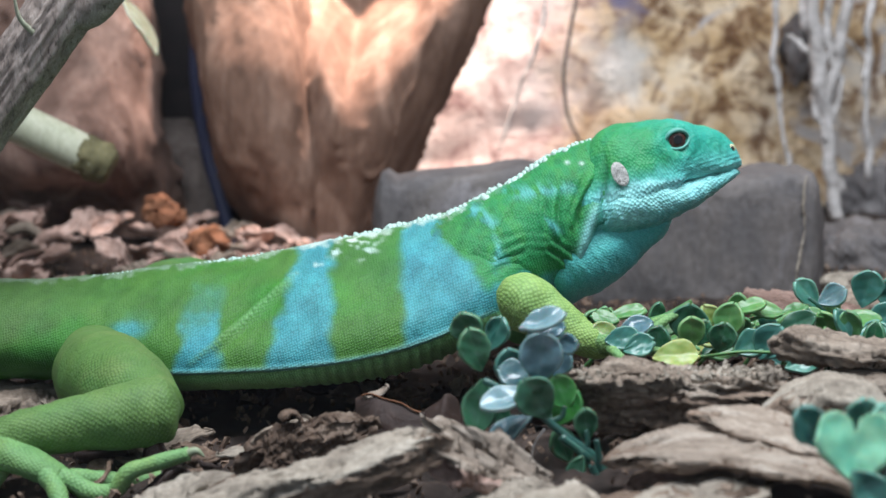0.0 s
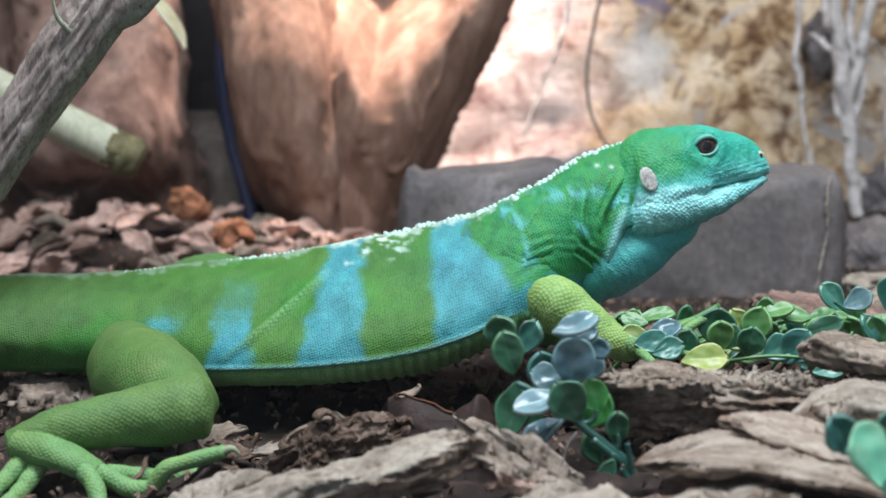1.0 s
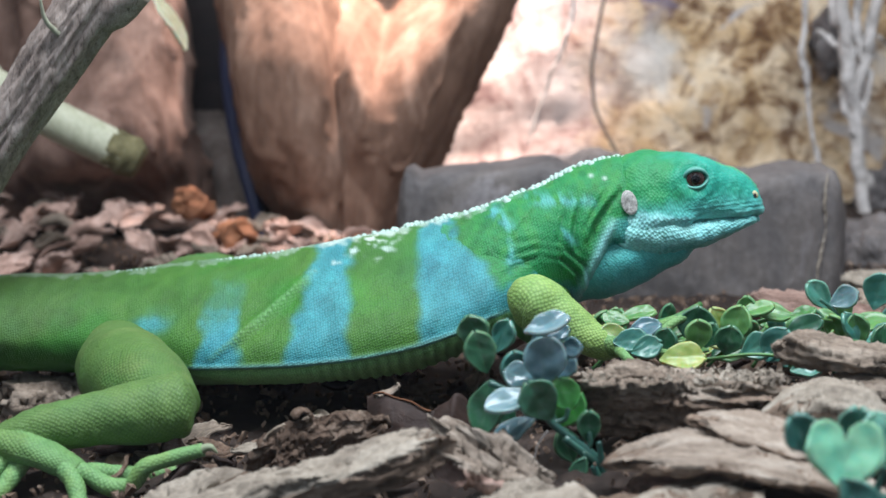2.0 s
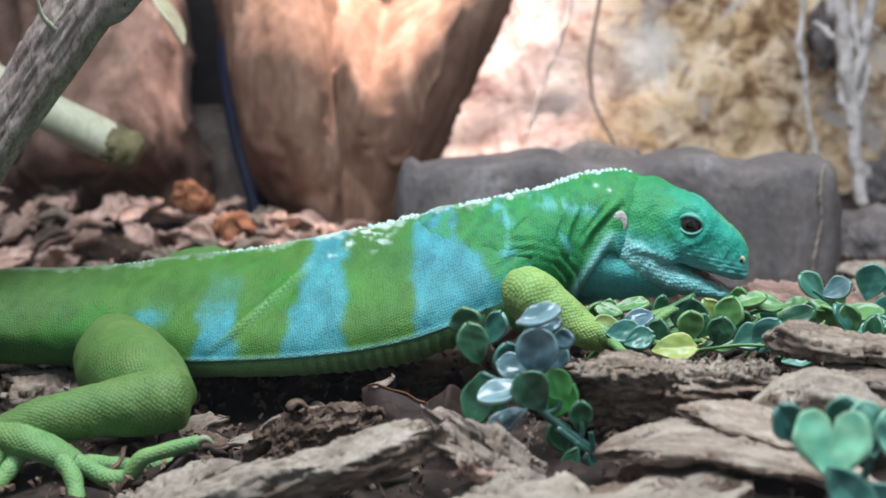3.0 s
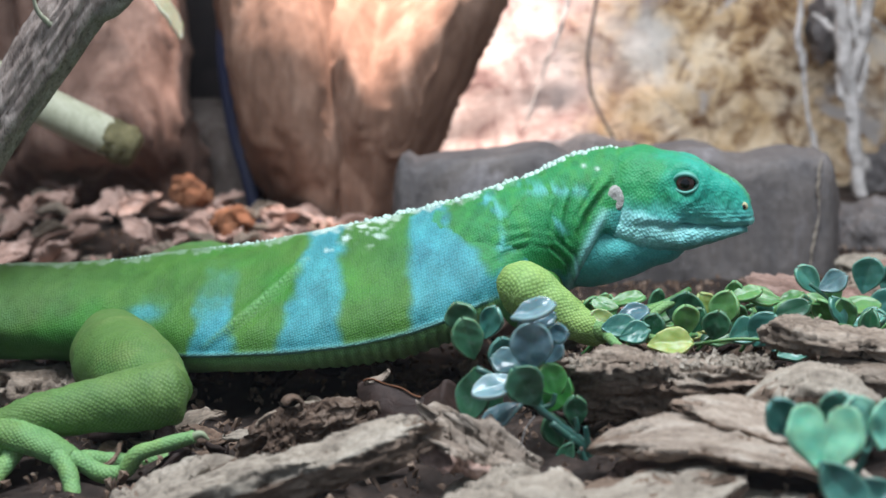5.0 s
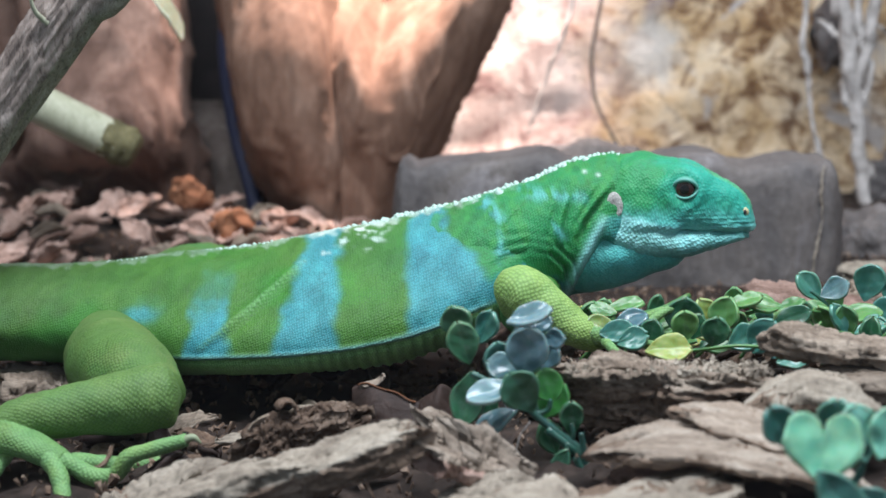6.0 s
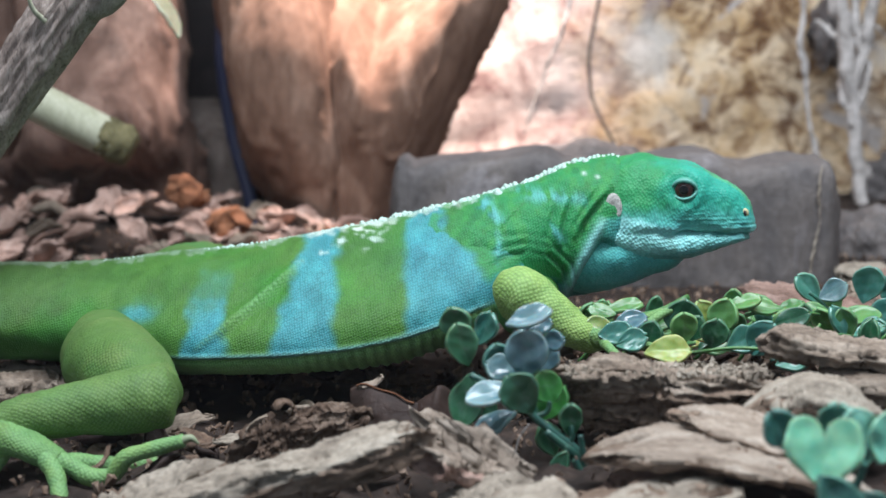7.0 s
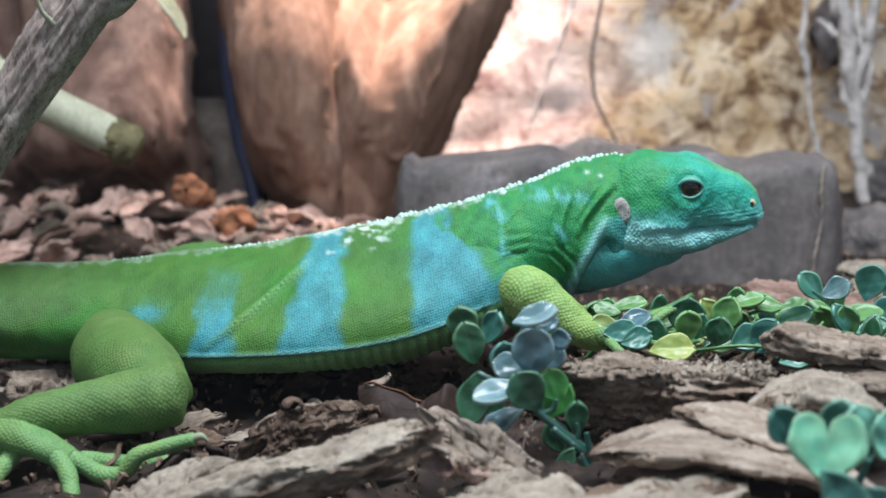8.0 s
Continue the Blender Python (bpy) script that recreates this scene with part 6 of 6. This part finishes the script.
def build_head(root):
    nu, nv = 170, 120
    p, uv, _ = loft(HEAD, nu, nv, top_pinch=0.18)
    p[:, 1] *= 1 + 0.04 * smoothstep(0.001, -0.008, p[:, 2]) * smoothstep(0.019, 0.012, p[:, 0])
    p[:, 1] *= 1 + 0.15 * smoothstep(0.002, -0.0038, p[:, 2]) * smoothstep(0.013, 0.019, p[:, 0])
    n = normals_of(p, nu, nv)
    side = np.clip(-p[:, 1] / 0.010, -1, 1)
    eyes = np.minimum(np.linalg.norm(p - np.array((0.0194, -0.0098, 0.0066)), axis=1), np.linalg.norm(p - np.array((0.0194, 0.0098, 0.0066)), axis=1))
    d = 0.0008 * np.exp(-((eyes - 0.0048) / 0.0022) ** 2) - 0.0012 * np.exp(-(eyes / 0.0030) ** 2)
    brow = np.exp(-((p[:, 0] - 0.0190) / 0.0042) ** 2 - ((p[:, 2] - 0.0118) / 0.0026) ** 2)
    d += 0.0004 * brow * smoothstep(0.002, 0.006, np.abs(p[:, 1]))
    d -= 0.0007 * np.exp(-((p[:, 0] - 0.0275) / 0.004) ** 2 - ((p[:, 2] - 0.0035) / 0.002) ** 2)
    d += 0.0005 * np.exp(-((p[:, 2] + 0.0032 + 0.05 * (p[:, 0] - 0.02)) / 0.0010) ** 2) * smoothstep(0.004, 0.010, p[:, 0])
    ears = np.linalg.norm((p - np.array((0.0012, -0.0120, 0.0028))) * np.array((1.3, 1, 0.8)), axis=1)
    d -= 0.0007 * np.exp(-(ears / 0.0026) ** 2)
    crown = smoothstep(0.008, 0.011, p[:, 2])
    d -= 0.0002 * crown * np.exp(-((p[:, 0] - 0.0120) / 0.0032) ** 2)
    d += 0.0002 * crown * np.exp(-((p[:, 0] - 0.0190) / 0.0036) ** 2)
    d -= 0.0004 * smoothstep(0.003, 0.006, p[:, 2]) * np.exp(-((p[:, 0] - 0.0272) / 0.003) ** 2)
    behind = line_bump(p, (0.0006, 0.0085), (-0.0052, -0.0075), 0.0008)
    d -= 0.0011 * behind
    d += 0.00007 * np.sin(p[:, 2] * 5200 + 0.8 * waves(p, 0.006, 94, 2)) * smoothstep(0.005, 0.002, p[:, 2]) * smoothstep(0.008, 0.012, p[:, 0])
    d -= 0.00015 * np.exp(-((eyes - 0.0062) / 0.0010) ** 2)
    d += 0.00018 * waves(p, 0.0035, 95, 2) + 0.0004 * waves(p, 0.012, 96, 2)
    p = p + n * d[:, None]
    # groove behind the ear gets painted shade over the head pattern
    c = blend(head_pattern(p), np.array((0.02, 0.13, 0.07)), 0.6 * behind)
    faces = ring_faces(nu, nv)
    mid = np.array([p[list(f[:4])].mean(axis=0) for f in faces])
    cheek = ((mid[:, 2] < -0.0012 - 0.10 * np.maximum(mid[:, 0], 0)) & (mid[:, 0] < 0.019)).astype(int)
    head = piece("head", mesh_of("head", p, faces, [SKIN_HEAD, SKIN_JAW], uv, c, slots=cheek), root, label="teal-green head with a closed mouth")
    # lower jaw, hinged behind the mouth
    hinge = Vector((0.0130, 0, -0.0050))
    p, uv, h = loft(JAW, 130, 110)
    n = normals_of(p, 130, 110)
    p = p + n * (0.00018 * waves(p, 0.003, 99, 2) + 0.0004 * waves(p, 0.012, 100, 2))[:, None]
    zt, zb = spline([r[0] for r in JAW], [r[2] for r in JAW], p[:, 0]), spline([r[0] for r in JAW], [r[3] for r in JAW], p[:, 0])
    h = np.clip((p[:, 2] - zb) / np.maximum(zt - zb, 1e-5), 0, 1)
    c = head_pattern(p)
    inner = (h > 0.93) & (p[:, 0] > 0.015) & (np.abs(p[:, 1]) < 0.8 * spline([r[0] for r in JAW], [r[4] for r in JAW], p[:, 0]))
    c = blend(c, np.array((0.42, 0.13, 0.12)), 0.9 * inner.astype(float))
    jaw = piece("jaw", mesh_of("jaw", p - np.array(hinge), ring_faces(130, 110), SKIN_JAW, uv, c), head, hinge, "pale turquoise lower jaw")
    ml, _ = tube([(0.006, 0, -0.0052), (0.014, 0, -0.0048), (0.024, 0, -0.0050), (0.0315, 0, -0.0054)], [0.0048, 0.0050, 0.0036, 0.0018], 40, 24, flat=0.12)
    piece("mouth_lining", mesh_of("mouth_lining", ml, ring_faces(40, 24), MOUTH), head, label="dark pink lining of the mouth")
    t, tuv = tube([(0.000, 0, -0.0010), (0.010, 0, -0.0006), (0.019, 0, -0.0008), (0.0265, 0, -0.0024), (0.0295, 0, -0.0052), (0.0300, 0, -0.0080)], [0.003, 0.0040, 0.0036, 0.0027, 0.0022, 0.0012], 40, 18, flat=0.5)
    tongue = piece("tongue", mesh_of("tongue", t, ring_faces(30, 18), TONGUE), head, (0.002, 0, -0.0040), "orange fleshy tongue")
    for s in (-1, 1):
        eye = piece("eye", mesh_of("eye", ball(0.0032, (0, 0, 0), 24, 32, (1, 0.85, 1)), ring_faces(24, 32), IRIS_RIM), head, (0.0194, s * 0.0073, 0.0066), "dark brown eye")
        for nm, r, dy, mat in (("iris", 0.0023, 0.00262, EYE), ("pupil", 0.0013, 0.00286, PUPIL)):
            q = ball(r, (0, 0, 0), 10, 28, (0.16, 1, 1))
            q = np.stack([q[:, 1], s * np.abs(q[:, 0]) + s * dy, q[:, 2]], 1)
            q[:, 1] -= s * (q[:, 0] ** 2 + q[:, 2] ** 2) * 70
            piece(nm, mesh_of(nm, q, ring_faces(10, 28), mat), head, (0.0194, s * 0.0073, 0.0066))
        piece("cornea", mesh_of("cornea", ball(0.00345, (0, 0, 0), 24, 32, (1, 0.93, 1)), ring_faces(24, 32), CORNEA), head, (0.0194, s * 0.0073, 0.0066))
        a = np.linspace(0, 2 * np.pi, 56, endpoint=False)
        high = np.where(np.sin(a) > 0, radians(41), radians(38))
        gap = 1 / np.sqrt((np.cos(a) / radians(54)) ** 2 + (np.sin(a) / high) ** 2) + radians(5) * np.abs(np.cos(a)) ** 14
        th = gap[None] + np.linspace(0, 1, 16)[:, None] * (radians(104) - gap)[None]
        r = 0.00368 + 0.00022 * np.sin(np.linspace(0, 1, 16) * 9.5)[:, None] * smoothstep(1.0, 0.3, np.linspace(0, 1, 16))[:, None]
        q = np.stack([r * np.sin(th) * np.cos(a), s * 0.96 * r * np.cos(th), r * np.sin(th) * np.sin(a)], 2).reshape(-1, 3)
        piece("eyelid", mesh_of("eyelid", q, ring_faces(16, 56)[:-2], LID), head, (0.0194, s * 0.0073, 0.0066), "green scaly eyelid")
        c = np.stack([0.00372 * np.sin(gap) * np.cos(a), s * 0.96 * 0.00372 * np.cos(gap), 0.00372 * np.sin(gap) * np.sin(a)], 1)
        out = c / np.linalg.norm(c, axis=1, keepdims=True)
        side = np.cross(np.roll(c, -1, 0) - np.roll(c, 1, 0), out)
        side /= np.linalg.norm(side, axis=1, keepdims=True)
        thick = 0.00034 + 0.00026 * np.clip(np.sin(a), 0, 1)
        rv = np.concatenate([[c[m] + thick[m] * (np.cos(b) * out[m] + np.sin(b) * side[m]) for b in np.linspace(0, 2 * np.pi, 8, endpoint=False)] for m in range(56)])
        rf = [(m * 8 + b, (m + 1) % 56 * 8 + b, (m + 1) % 56 * 8 + (b + 1) % 8, m * 8 + (b + 1) % 8) for m in range(56) for b in range(8)]
        piece("eyelid_rim", mesh_of("eyelid_rim", rv, rf, LID_RIM), head, (0.0194, s * 0.0073, 0.0066), "pale mint rim of the eyelid")
        e = ball(1.0, (0, 0, 0), 16, 24, (0.0020, 0.0005, 0.0033))
        e[:, 1] += s * (0.00012 * waves(e, 0.0016, 103, 3) - 0.0004 * np.exp(-(e[:, 0] / 0.0009) ** 2 - ((e[:, 2] + 0.0006) / 0.0013) ** 2))
        piece("eardrum", mesh_of("eardrum", e, ring_faces(16, 24), EAR), head, pose(0.0020, s * 0.01175, 0.0024, s * 4, -10, s * -2), "oval whitish-grey eardrum")
        o = ball(1.0, (0, 0, 0), 14, 20, (0.0013, 0.0007, 0.0013))
        nostril = piece("nostril", mesh_of("nostril", o, ring_faces(14, 20), NOSE), head, (0.0342, s * 0.0039, 0.0004), "pale yellow nostril rim")
        hl = ball(1.0, (0.0003, s * 0.0004, 0), 10, 14, (0.0005, 0.0006, 0.0007))
        piece("nostril_hole", mesh_of("nostril_hole", hl, ring_faces(10, 14), HOLE), head, (0.0342, s * 0.0039, 0.0004))
    return head, jaw, tongue


def build_throat(root):
    """The loose throat skin between the chest and the jaw; x runs from chest to chin."""
    p, uv, h = loft([(-0.010, 0, 0.004, -0.004, 0.003, 1), (-0.006, 0, 0.0100, -0.0080, 0.0098, 1), (0.000, 0, 0.0125, -0.0090, 0.0126, 1), (0.010, 0, 0.0115, -0.0086, 0.0120, 0.95), (0.020, 0, 0.0095, -0.0056, 0.0096, 1), (0.028, 0, 0.0075, -0.0026, 0.0066, 1), (0.033, 0, 0.005, 0.0012, 0.002, 1)], 90, 80)
    n = normals_of(p, 90, 80)
    p = p + n * (0.0004 * waves(p, 0.010, 105, 3))[:, None]
    c = np.repeat(np.array((0.11, 0.52, 0.54))[None], len(p), 0)
    c = blend(c, np.array((0.14, 0.56, 0.58)), 0.5 * smoothstep(0.62, 0.85, h + 0.05 * waves(p, 0.006, 106, 3)))
    return piece("throat", mesh_of("throat", p, ring_faces(90, 80), SKIN_HEAD, uv, c), root, label="loose teal throat skin")


def limb(name, root, points, radii, colour, tone, seed, nu=70, nv=56, flat=1.0, label="", mat=None, up=(0, 0, 1)):
    p, uv = tube(points, radii, nu, nv, flat, up)
    n = normals_of(p, nu, nv)
    rows = np.sin(uv[:, 0] * 5200 + 2.0 * waves(p, 0.008, seed + 3, 2)) * smoothstep(0.0, 0.5, waves(p, 0.016, seed + 4, 2))
    p = p - n * (0.00035 * waves(p, 0.010, seed, 3) + 0.00007 * rows)[:, None]
    c = np.repeat(np.array(colour)[None], len(p), 0)
    c = blend(c, np.array(tone), 0.8 * smoothstep(-0.2, 0.7, waves(p, 0.014, seed + 1, 3)))
    origin = Vector(points[0])
    return piece(name, mesh_of(name, p - np.array(origin), ring_faces(nu, nv), mat or SKIN_LIMB, uv, c), root, origin - BASE, label)


def digit(name, parent, start, points, r, seed, colour=(0.21, 0.40, 0.165)):
    """A jointed toe with a claw, under its foot; start is the foot's own origin."""
    pts = np.array(points, float)
    p, uv = tube(pts, np.linspace(r * 1.15, r * 0.8, len(pts)), 40, 20)
    t = np.linspace(0, 1, 40).repeat(20)
    n = normals_of(p, 40, 20)
    p = p - n * (0.10 * r * np.abs(np.sin(t * 13)) - 0.05 * r)[:, None]
    c = np.repeat(np.array(colour)[None], len(p), 0)
    c = blend(c, np.array((0.24, 0.40, 0.13)), 0.6 * smoothstep(-0.2, 0.6, waves(p, 0.006, seed, 3)))
    ob = piece(name, mesh_of(name, p - np.array(start), ring_faces(40, 20), SKIN_LIMB, uv, c), parent)
    tip, way = pts[-1], (pts[-1] - pts[-2]) / np.linalg.norm(pts[-1] - pts[-2])
    q, quv = tube([tip - 0.3 * r * way, tip + way * r * 0.9 + np.array((0, 0, 0.0001)), tip + way * r * 1.8 - np.array((0, 0, r * 0.9))], [r * 0.55, r * 0.4, r * 0.1], 12, 10)
    return ob, (q, start)


def foot(name, root, points, radii, toes, r, seed, word):
    ob = limb(name, root, points, radii, (0.17, 0.34, 0.13), (0.17, 0.29, 0.09), seed, 40, 36, 0.75)
    start = np.array(points[0])
    for k, pts in enumerate(toes):
        d, (q, s) = digit(word, ob, start, pts, r, seed + k)
        claw = piece("claw", mesh_of("claw", q - s, ring_faces(12, 10), CLAW), ob)
    return ob


def spikes(name, parent, origin, along, heights, seed, rows=1):
    """A comb of small blunt spines along a line; one mesh, too many to pick apart."""
    rng = np.random.RandomState(seed)
    V, F, n = [], [], 0
    for (x, y, z), hgt in zip(along, heights):
        for k in range(rows):
            hh = hgt * rng.uniform(0.35, 1.35)
            w = hh * rng.uniform(0.55, 1.1)
            c = np.array((x, y, z)) + np.array((rng.uniform(-0.4, 0.4) * w, (k - (rows - 1) / 2) * w * 1.2 + rng.uniform(-0.3, 0.3) * w, -k * 0.0001 - 0.0003 - abs(k - (rows - 1) / 2) * w * 0.3))
            lean = rng.uniform(-0.5, 0.1) * hh
            ring = [(w * np.cos(a), 0.8 * w * np.sin(a)) for a in np.linspace(0, 2 * np.pi, 7)[:-1]]
            for lv, sc in ((0.0, 1.0), (0.45, 0.85), (0.85, 0.45)):
                V += [c + np.array((lean * lv + sc * a, sc * b, hh * lv)) for a, b in ring]
            V.append(c + np.array((lean, 0, hh)))
            for q in range(2):
                F += [(n + q * 6 + j, n + q * 6 + (j + 1) % 6, n + (q + 1) * 6 + (j + 1) % 6, n + (q + 1) * 6 + j) for j in range(6)]
            F += [(n + 12 + j, n + 12 + (j + 1) % 6, n + 18) for j in range(6)]
            n += 19
    ob = piece(name, mesh_of(name, np.array(V) - np.array(origin), F, CREST), parent, label="row of small white crest spines")
    ob["kind"] = "stuff"
    return ob


iguana = thing("iguana", "green iguana with turquoise bands lying on bark", "lizard", BASE)
NECK_PIVOT = Vector((-0.004, 0.432, 0.040))
torso = build_torso(iguana)
neck = build_neck(iguana, NECK_PIVOT)
head, jaw, tongue = build_head(iguana)
throat = build_throat(iguana)
xs = np.arange(-0.170, -0.004, 0.0013)
tops = spline([r[0] for r in TORSO], [r[2] for r in TORSO], xs)
spikes("crest", torso, BASE, [(x, 0.432, z) for x, z in zip(xs, tops)], [0.0006 + 0.0006 * float(smoothstep(-0.06, -0.02, x)) for x in xs], 7, 4)
xs = np.arange(-0.006, 0.036, 0.00125)
tops = spline([r[0] for r in NECK], [r[2] for r in NECK], xs)
spikes("crest", neck, NECK_PIVOT, [(x, 0.432, z) for x, z in zip(xs, tops)], [0.0012 * (1 - 0.4 * float(smoothstep(0.022, 0.034, x))) for x in xs], 9, 4)

LIMB_T = (0.120, 0.245, 0.070)
limb("thigh", iguana, [(-0.0985, 0.416, 0.0170), (-0.0930, 0.395, 0.0190), (-0.0830, 0.371, 0.0222), (-0.0735, 0.3555, 0.0224), (-0.0665, 0.3485, 0.0220)], [0.0090, 0.0103, 0.0110, 0.0092, 0.0052], (0.105, 0.222, 0.060), (0.145, 0.235, 0.075), 111, label="green scaly thigh")
limb("shank", iguana, [(-0.0628, 0.3490, 0.0226), (-0.0640, 0.3486, 0.0225), (-0.0685, 0.3472, 0.0221), (-0.0735, 0.3455, 0.0217), (-0.0840, 0.341, 0.0212), (-0.0985, 0.336, 0.0190), (-0.1030, 0.335, 0.0175)], [0.0006, 0.0046, 0.0071, 0.0069, 0.0056, 0.0042, 0.0032], LIMB, LIMB_T, 113, label="yellow-green scaly lower leg")
foot("hind_foot", iguana, [(-0.1010, 0.3345, 0.0185), (-0.0960, 0.3330, 0.0178), (-0.0900, 0.3315, 0.0160), (-0.0835, 0.3300, 0.0136)], [0.0044, 0.0048, 0.0041, 0.0026],
     [[(-0.0880, 0.3305, 0.0150), (-0.0825, 0.330, 0.0132), (-0.0760, 0.329, 0.0104), (-0.0728, 0.329, 0.0108), (-0.0690, 0.329, 0.0150), (-0.0655, 0.3295, 0.0160), (-0.0610, 0.330, 0.0172), (-0.0575, 0.330, 0.0182)], [(-0.0870, 0.330, 0.0150), (-0.0832, 0.326, 0.0120), (-0.0805, 0.320, 0.0065), (-0.0790, 0.317, 0.0035)],
      [(-0.0985, 0.333, 0.0165), (-0.1020, 0.327, 0.0130), (-0.1040, 0.322, 0.0110)], [(-0.0830, 0.334, 0.0120), (-0.0735, 0.339, 0.0098), (-0.0640, 0.341, 0.0098)], [(-0.0960, 0.332, 0.0150), (-0.0985, 0.326, 0.0110), (-0.1010, 0.321, 0.0090)]], 0.0018, 115, "toe")
limb("upper_arm", iguana, [(0.0140, 0.426, 0.0290), (0.0115, 0.402, 0.0285), (0.0095, 0.387, 0.0315), (0.0090, 0.3760, 0.0365)], [0.0070, 0.0056, 0.0044, 0.0030], (0.07, 0.28, 0.06), (0.10, 0.30, 0.07), 117, label="green upper arm")
limb("forearm", iguana, [(0.0050, 0.3730, 0.0400), (0.0066, 0.3725, 0.0401), (0.0098, 0.3718, 0.0398), (0.0150, 0.3700, 0.0368), (0.0215, 0.3685, 0.0328), (0.0268, 0.3675, 0.0306), (0.0290, 0.3672, 0.0302)], [0.0022, 0.0047, 0.0064, 0.0059, 0.0044, 0.0032, 0.0023], (0.31, 0.49, 0.16), (0.25, 0.41, 0.12), 119, label="yellow-green scaly forearm")
foot("fore_foot", iguana, [(0.0262, 0.3676, 0.0318), (0.0285, 0.3672, 0.0308), (0.0325, 0.3670, 0.0302)], [0.0034, 0.0034, 0.0022],
     [[(0.0300, 0.3670, 0.0312), (0.0375, 0.3690, 0.0328), (0.0440, 0.3725, 0.0358), (0.0475, 0.3740, 0.0362)], [(0.0300, 0.3655, 0.0308), (0.0360, 0.3630, 0.0306), (0.0410, 0.3615, 0.0300)], [(0.0305, 0.3690, 0.0312), (0.0365, 0.3760, 0.0322), (0.0430, 0.3840, 0.0330)], [(0.0290, 0.3645, 0.0305), (0.0310, 0.3590, 0.0295), (0.0330, 0.3550, 0.0285)]], 0.0010, 121, "finger")
# the far legs, tucked behind the body
limb("thigh", iguana, [(-0.0935, 0.446, 0.0245), (-0.0850, 0.475, 0.0230), (-0.0720, 0.492, 0.0180)], [0.0100, 0.0098, 0.0060], (0.105, 0.29, 0.085), LIMB_T, 123, 40, 30, label="green scaly thigh")
limb("shank", iguana, [(-0.0700, 0.492, 0.0185), (-0.0850, 0.500, 0.0120), (-0.1000, 0.506, 0.0060)], [0.0060, 0.0062, 0.0035], LIMB, LIMB_T, 125, 40, 30)
limb("upper_arm", iguana, [(0.0150, 0.438, 0.0370), (0.0080, 0.458, 0.0320), (0.0020, 0.474, 0.0250)], [0.0090, 0.0076, 0.0055], (0.10, 0.30, 0.06), LIMB_T, 127, 40, 30)
limb("forearm", iguana, [(0.0020, 0.4730, 0.0265), (0.0080, 0.478, 0.0140), (0.0140, 0.482, 0.0040)], [0.0060, 0.0056, 0.0034], LIMB, LIMB_T, 129, 40, 30)


# ---- what moves ----
# seconds, head joint (x, y, z), pitch up, yaw (plus: away from the glass), roll
HEAD_ROWS = [
    (0, 0.0329, 0.4309, 0.0577, 13.9, 11.4, -9.0), (0.5, 0.0327, 0.4306, 0.0577, 13.3, 11.6, -9.0), (1, 0.0329, 0.4306, 0.0572, 13.4, 10.8, -9.0), (1.5, 0.0333, 0.4317, 0.0550, 11.4, 4.0, -5.5),
    (1.7, 0.0333, 0.4314, 0.0534, 9.0, 1.9, -4.5), (2.8, 0.0340, 0.4318, 0.0475, -10.5, -8.9, -2.5), (2.9, 0.0337, 0.4319, 0.0462, -13.8, -9.5, -1.8), (3, 0.0334, 0.4321, 0.0458, -14.9, -9.7, -1.8),
    (3.5, 0.0333, 0.4323, 0.0489, -7.2, -7.6, -0.8), (4, 0.0336, 0.4318, 0.0506, -2.4, -8.0, -0.2), (4.5, 0.0337, 0.4321, 0.0508, -2.4, -8.1, -0.1), (6, 0.0337, 0.4320, 0.0499, -0.7, -9.1, -0.9),
    (6.5, 0.0336, 0.4319, 0.0497, -0.3, -8.8, -0.9), (7, 0.0340, 0.4319, 0.0496, 0.1, -10.0, -1.8), (7.5, 0.0345, 0.4303, 0.0500, 4.0, -9.3, 5.0), (8, 0.0347, 0.4306, 0.0502, 3.8, -8.5, 6.5),
]


def motions():
    heads, necks, throats = [], [], []
    rest = Vector((0.034, 0.432, 0.050)) - NECK_PIVOT
    chest = Vector((0.0235, 0.432, 0.0365))
    for t, x, y, z, pitch, yaw, roll in HEAD_ROWS:
        m = pose(x, y, z, roll, -pitch, yaw)
        heads.append((t, Matrix.Translation(-BASE) @ m))
        reach = Vector((x, y, z)) - NECK_PIVOT
        lift = math.degrees(math.atan2(reach.z, reach.x) - math.atan2(rest.z, rest.x))
        lift *= 0.8 if lift > 0 else 1.0
        side = math.degrees(math.atan2(reach.y, reach.x))
        necks.append((t, Matrix.Translation(NECK_PIVOT - BASE) @ pose(0, 0, 0, 0, -lift, side + 0.25 * (yaw + 10))))
        chin = m @ Vector((0.020, 0, -0.0110)) - chest
        throats.append((t, Matrix.Translation(chest - BASE) @ pose(0, 0, 0, 0, -math.degrees(math.atan2(chin.z, math.hypot(chin.x, chin.y))), math.degrees(math.atan2(chin.y, chin.x)))))
    walk(head, heads)
    walk(neck, necks)
    walk(throat, throats)
    hinge = Vector((0.0130, 0, -0.0050))
    walk(jaw, [(t, Matrix.Translation(hinge) @ pose(0, 0, 0, 0, a, 0)) for t, a in ((0, 0), (1.7, 0), (2.5, 0), (2.8, 10), (2.9, 20), (3.0, 11.5), (3.1, 5), (3.3, 1), (3.6, 0), (8, 0))])
    inside, out = pose(-0.0105, 0, -0.0040, 0, 0, 0), pose(0.0030, 0, -0.0058, 0, 4, 0)
    walk(tongue, [(0, inside), (2.6, inside), (2.8, pose(-0.006, 0, -0.0048, 0, 2, 0)), (2.9, out), (3.0, pose(-0.006, 0, -0.0050, 0, 2, 0)), (3.2, inside), (8, inside)])


motions()
